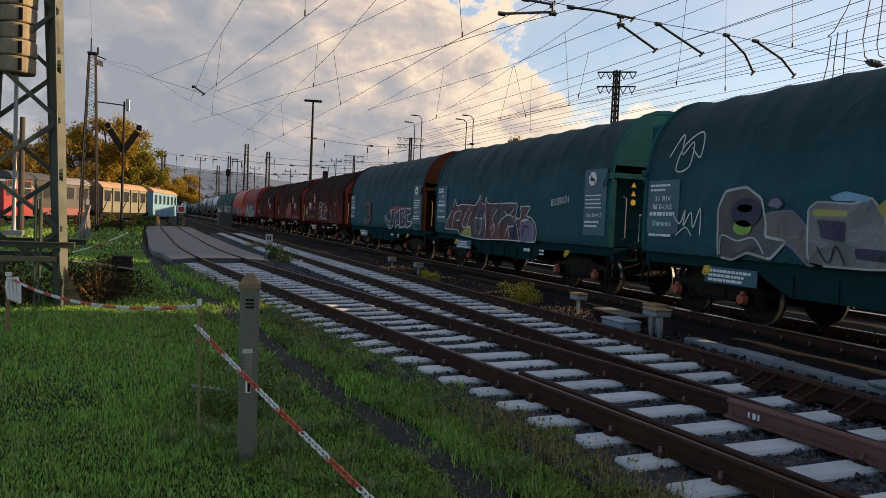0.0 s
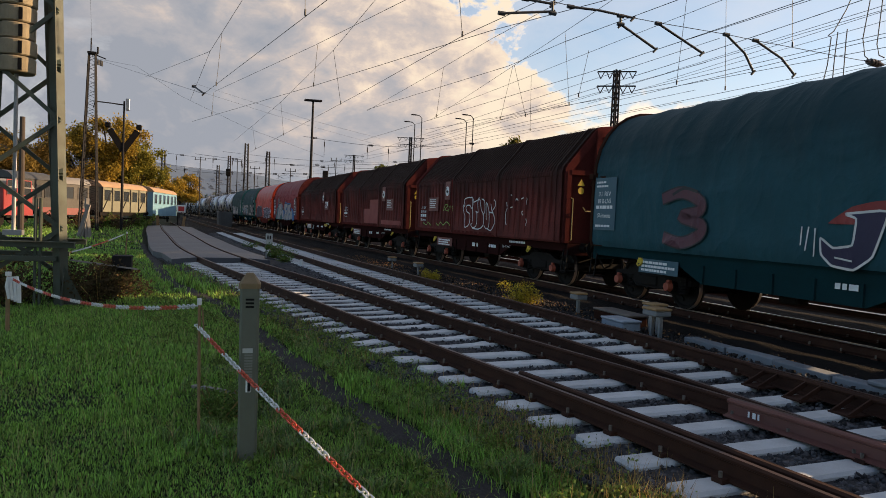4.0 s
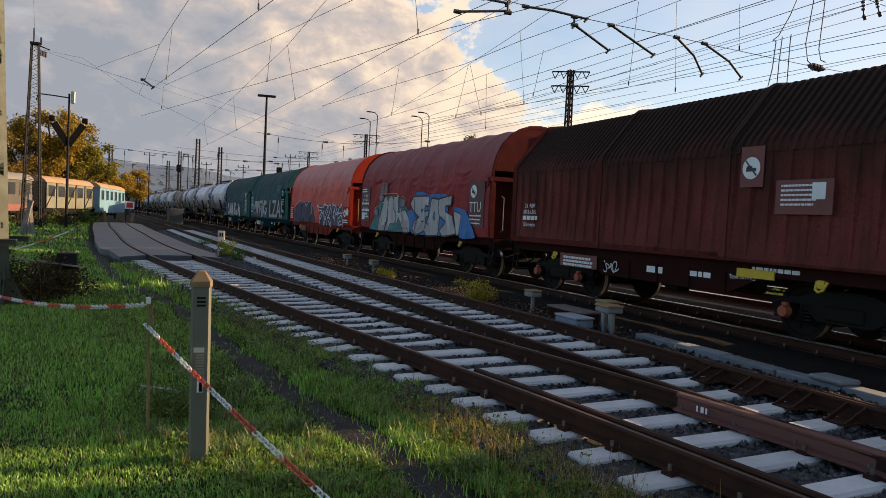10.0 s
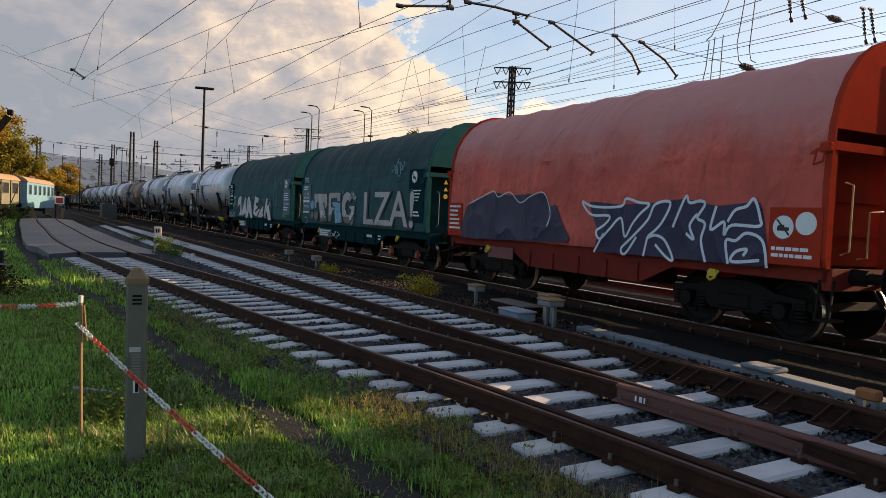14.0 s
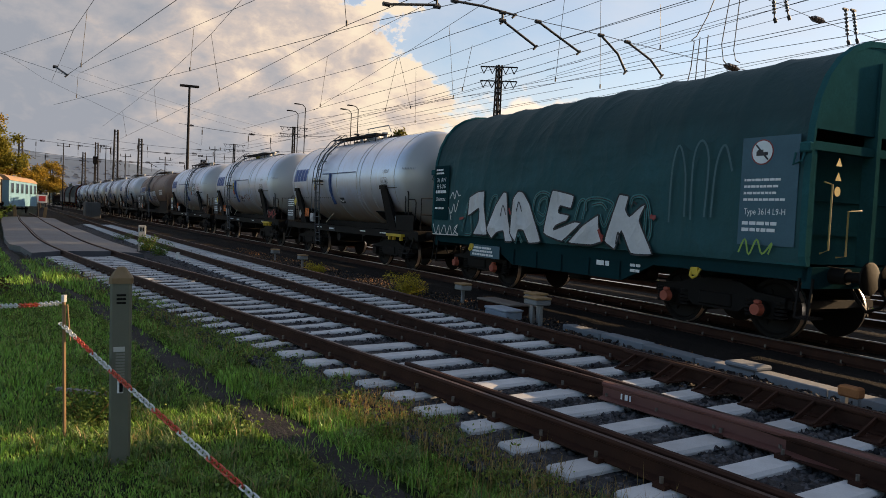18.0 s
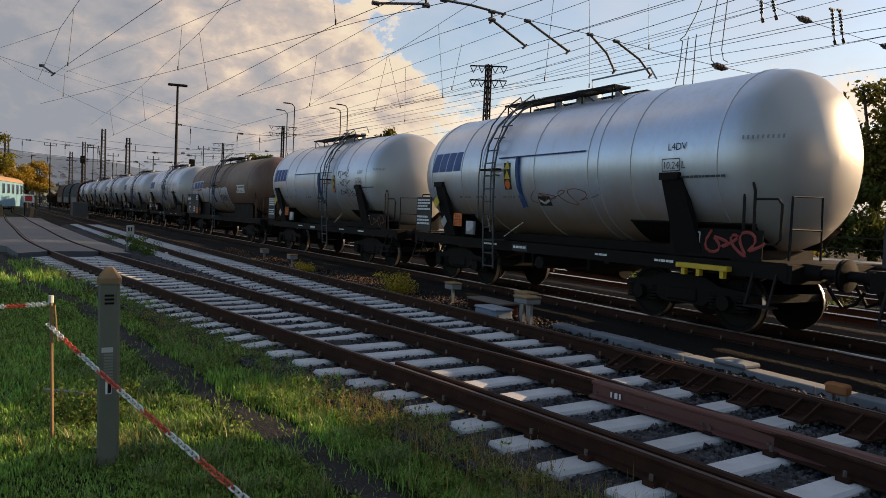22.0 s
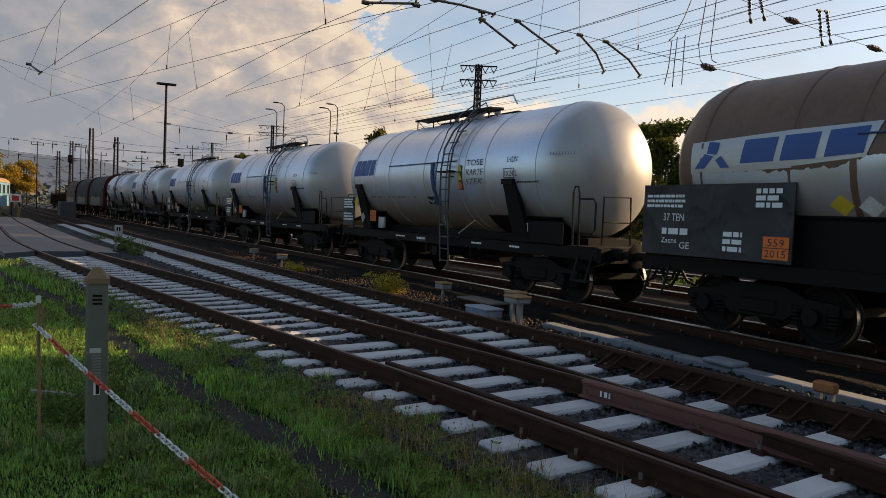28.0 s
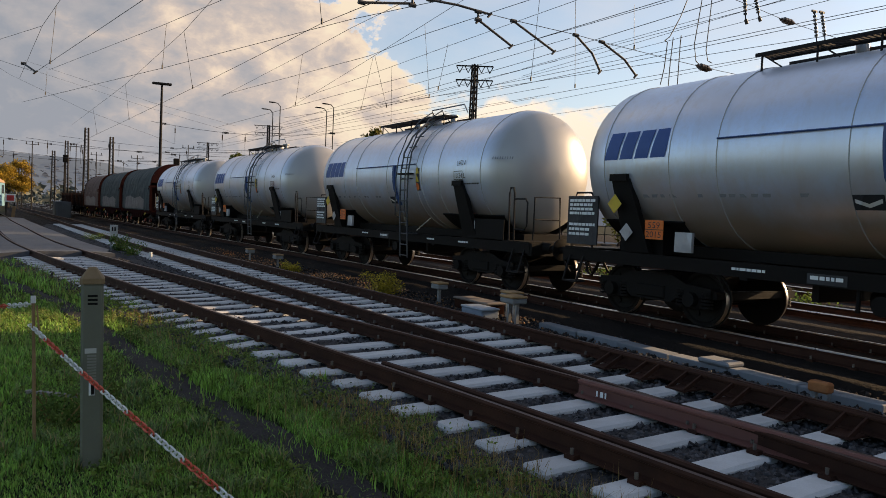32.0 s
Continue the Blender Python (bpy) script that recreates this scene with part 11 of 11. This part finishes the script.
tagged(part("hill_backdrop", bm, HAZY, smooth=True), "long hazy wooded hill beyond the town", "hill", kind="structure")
bm = bmesh.new()
rnd = random.Random(8)
for i in range(420):
    az = rnd.uniform(166, 194)
    k = rnd.random()
    d = 1300 + 500 * k
    c = polar(az, d)
    z = (crest(az) * (0.32 * (d - 1250) / 250 if d < 1500 else 0.32 + 0.40 * (d - 1500) / 350)) - 3
    w, l, h = rnd.uniform(3, 5), rnd.uniform(3, 6), rnd.uniform(3, 5.5)
    box(bm, c.x - w, c.x + w, c.y - l, c.y + l, z - 6, z + h, mi=0)
    vs = [bm.verts.new(p) for p in ((c.x - w, c.y - l, z + h), (c.x + w, c.y - l, z + h), (c.x + w, c.y + l, z + h), (c.x - w, c.y + l, z + h), (c.x - w, c.y, z + h * 1.6), (c.x + w, c.y, z + h * 1.6))]
    for q in ((0, 1, 5, 4), (3, 4, 5, 2), (0, 4, 3), (1, 2, 5)):
        bm.faces.new([vs[j] for j in q]).material_index = 1
# walls and roofs carry the same haze tint in their colours
tagged(part("hillside_houses", bm, [paint("hazed_far_render", (0.24, 0.265, 0.31), 0.9, vary=0.3, scale=0.02, fine=0.2, bump=0, island=0.35), paint("hazed_far_roof", (0.15, 0.165, 0.20), 0.9, vary=0.3, scale=0.02, fine=0.2, bump=0, island=0.3)]), "scatter of haze-pale houses on the far slope", "houses", kind="stuff")
bm = bmesh.new()
rnd = random.Random(4)
v, f = leaf_quads([polar(rnd.uniform(150, 198), rnd.uniform(260, 1200), rnd.uniform(1, 6)) for i in range(400)], np.array([4.0, 7.0]), 14000, 1.4)
# leaf colour is greyed to suggest haze
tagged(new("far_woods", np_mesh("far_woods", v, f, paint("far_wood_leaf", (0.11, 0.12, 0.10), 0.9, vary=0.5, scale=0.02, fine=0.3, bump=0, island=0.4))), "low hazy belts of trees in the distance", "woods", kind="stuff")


# ---- parked heritage coaches ----
def coach(name, label, a, b, body, roofm, lower, n_win, h=3.75, w=2.8, band=None, braces=False, cab=False):
    a, b = Vector((*a, 0)), Vector((*b, 0))
    L = (b - a).length
    ang = math.degrees(math.atan2(b.y - a.y, b.x - a.x))
    m = (a + b) / 2
    t = thing(name, label, "railway coach", "parked coaches", at=pose(m.x, m.y, 0, 0, 0, ang))
    hl = L / 2 - 0.4
    bm = bmesh.new()
    box(bm, -hl, hl, -w / 2, w / 2, 1.05, h - 0.55, bevel=0.04)
    part("body", bm, body, t)
    if lower is not None:
        bm = bmesh.new()
        box(bm, -hl - 0.005, hl + 0.005, -w / 2 - 0.012, w / 2 + 0.012, 0.75, 1.28)
        part("lower_panel", bm, lower, t)
    bm = bmesh.new()
    prof = [(-w / 2 - 0.08, h - 0.58), (-w / 2 * 0.93, h - 0.36), (-w / 2 * 0.7, h - 0.14), (-w / 2 * 0.35, h - 0.03), (0, h), (w / 2 * 0.35, h - 0.03), (w / 2 * 0.7, h - 0.14), (w / 2 * 0.93, h - 0.36), (w / 2 + 0.08, h - 0.58)]
    loft(bm, [[(x, y, z) for y, z in prof] for x in (-hl - 0.1, hl + 0.1)], True)
    part("roof", bm, roofm, t, smooth=True)
    glass = paint("dark_window_glass", (0.03, 0.035, 0.04), 0.12, vary=0.2, bump=0, spec=0.8)
    for s in (-1, 1):
        for i in range(n_win):
            x = -hl + (2 * hl) * (i + 0.5) / n_win
            ww = min(0.55, hl * 2 / n_win * 0.32)
            f = bmesh.new()
            y = s * (w / 2 + 0.012)
            for q in ((x - ww - 0.05, x - ww, 1.98, 2.98), (x + ww, x + ww + 0.05, 1.98, 2.98), (x - ww, x + ww, 1.98, 2.03), (x - ww, x + ww, 2.93, 2.98)):
                box(f, q[0], q[1], min(y, y + s * 0.03), max(y, y + s * 0.03), q[2], q[3])
            wf = part("window_frame", f, body, t)
            g = bmesh.new()
            box(g, x - ww, x + ww, min(y, y + s * 0.012), max(y, y + s * 0.012), 2.03, 2.93)
            part("pane", g, glass, wf)
        if braces:
            for i in range(n_win + 1):
                x = -hl + (2 * hl) * i / n_win
                bm = bmesh.new()
                y = s * (w / 2 + 0.03)
                box(bm, x - 0.05, x + 0.05, y - 0.03, y + 0.03, 1.05, h - 0.6)
                if i % 2 == 0 and i < n_win:
                    beam(bm, (x, y, 1.1), (x + 2 * hl / n_win, y, h - 0.7), 0.08, 0.04)
                part("side_post", bm, DARK_IRON, t)
    for x in (-hl + 0.02, hl - 0.02):
        bm = bmesh.new()
        s = 1 if x > 0 else -1
        box(bm, min(x, x + s * 0.05), max(x, x + s * 0.05), -0.45, 0.45, 1.1, 2.95)
        part("end_door", bm, lower or body, t)
    bm = bmesh.new()
    box(bm, -hl, hl, -w / 2 + 0.15, w / 2 - 0.15, 0.75, 1.05)
    part("underframe", bm, BLACK, t)
    for x in (-hl * 0.72, hl * 0.72):
        bm = bmesh.new()
        for s in (-1, 1):
            lathe_y(bm, [(s * 0.7, 0.1), (s * 0.7, 0.48), (s * 0.8, 0.46), (s * 0.8, 0.1)], 0, 0.46, 18)
        rod(bm, (0, -0.9, 0.46), (0, 0.9, 0.46), 0.08, 8)
        part("wheelset", bm, BLACK, t, at=pose(x, 0, 0))
    for x in (-hl, hl):
        s = 1 if x > 0 else -1
        for y in (-0.87, 0.87):
            part("buffer", cached(("buffer", 1), buffer_bm, BLACK), None, t, at=pose(x, y, 1.0, 0, 0, 0 if s > 0 else 180))
    return t


ROOF_GREY = paint("pale_roof", (0.22, 0.20, 0.18), 0.7, vary=0.35, scale=0.8, fine=10, bump=0.1, streak=0.2)
ROOF_RUST = paint("weathered_tan_roof", (0.36, 0.22, 0.12), 0.8, vary=0.45, scale=0.8, fine=10, bump=0.1)
# coach body paints are darkened to stand in for shade from trees
coach("heritage_coach", "pale blue old coach with a rusty tan roof", (-76.2, -5.2), (-90.5, -3.2), paint("pale_blue_coach", (0.15, 0.30, 0.39), 0.6, vary=0.35, scale=0.8, fine=12, bump=0.1), ROOF_RUST, paint("pale_blue_coach"), 6)
coach("goods_van", "olive grey braced goods van with a tan roof", (-66.2, -8.7), (-75.6, -5.5), paint("olive_van", (0.17, 0.165, 0.115), 0.75, vary=0.4, scale=0.9, fine=12, bump=0.1), ROOF_RUST, None, 5, braces=True)
coach("heritage_coach", "dark brown coach end with a pale roof", (-63.0, -11.1), (-65.9, -8.9), paint("dark_coach", (0.032, 0.025, 0.020), 0.6, vary=0.4), ROOF_GREY, paint("red_lower", (0.15, 0.010, 0.010), 0.5, vary=0.3), 2)
coach("steam_engine_tender", "dark grey cab and red frame of a parked engine", (-59.0, -13.6), (-62.8, -11.2), paint("engine_grey", (0.022, 0.020, 0.018), 0.7, vary=0.4), paint("engine_roof", (0.05, 0.05, 0.05), 0.6), paint("red_lower"), 4, h=3.9)
coach("shunting_engine", "small bright red shunting engine with a white roof", (-50.5, -12.4), (-53.5, -10.9), paint("bright_red_engine", (0.24, 0.012, 0.014), 0.45, vary=0.25), ROOF_GREY, paint("bright_red_engine"), 2, h=3.05)
hs = thing("house", "pale house with a dark roof behind the trees", "house")
c = polar(191.9, 120)
bm = bmesh.new()
box(bm, c.x - 5, c.x + 5, c.y - 6, c.y + 6, -0.5, 7.0)
part("wall", bm, paint("house_render", (0.55, 0.54, 0.50), 0.9, vary=0.25, scale=0.5, fine=10, bump=0.1), hs)
bm = bmesh.new()
prism(bm, [(-6.6, 6.9), (6.6, 6.9), (0, 11.0)], -5.6, 5.6)
part("roof", bm, paint("slate_roof", (0.06, 0.06, 0.065), 0.8, vary=0.4, scale=1, fine=10, bump=0.3), hs, at=pose(c.x, c.y, 0))
for y in (-3.5, -1.0, 1.5, 4.0):
    bm = bmesh.new()
    box(bm, c.x + 5.0, c.x + 5.06, c.y + y - 0.6, c.y + y + 0.6, 3.6, 5.2)
    part("window", bm, paint("dark_window_glass"), hs)
wp = thing("wooden_shelter_post", "dark leaning bundle of posts beside the coaches", "posts")
bm = bmesh.new()
for k in range(4):
    c = polar(187.0 + 0.25 * k, 46)
    beam(bm, (c.x, c.y, -0.3), (c.x + 0.1, c.y - 0.2 + 0.25 * k, 1.7 + 0.3 * math.sin(k * 2.0)), 0.18, 0.18)
part("posts", bm, paint("grey_plank"), wp)
pole = thing("telegraph_pole", "dark wooden pole with a wire bracket", "pole")
c = polar(191.3, 48)
bm = bmesh.new()
rod(bm, (c.x, c.y, -0.3), (c.x, c.y, 6.5), 0.18, 10, 0.14)
part("shaft", bm, paint("bark"), pole)
plat = thing("platform", "low grey platform edge beyond the running lines", "platform", kind="structure")
bm = bmesh.new()
box(bm, -70, 70, 28.0, 33.0, -0.4, 0.45, bevel=0.05)
part("platform_edge", bm, CONC_OLD, plat)
fence = thing("platform_railing", "thin dark railing along the far platform", "railing")
for i in range(30):
    bm = bmesh.new()
    rod(bm, (-60 + i * 4, 30, 0.45), (-60 + i * 4, 30, 1.5), 0.03, 6)
    part("post", bm, DARK_IRON, fence)
for z in (1.0, 1.48):
    bm = bmesh.new()
    rod(bm, (-60, 30, z), (56, 30, z), 0.025, 6)
    part("rail", bm, DARK_IRON, fence)


def motions():
    for w, mid in TRAIN:
        walk(w, [(t, wagon_pose(t, mid)) for t in range(0, 33)])
    turns = [(t / 10, -math.degrees((run(t / 10) - run(0)) / 0.46)) for t in range(0, 321)]
    rows = {ax: [(t, pose(ax, 0, 0.46, 0, -a, 0)) for t, a in turns] for ax in (-0.9, 0.9)}
    for w, ax in WHEELS:
        walk(w, rows[ax])


motions()
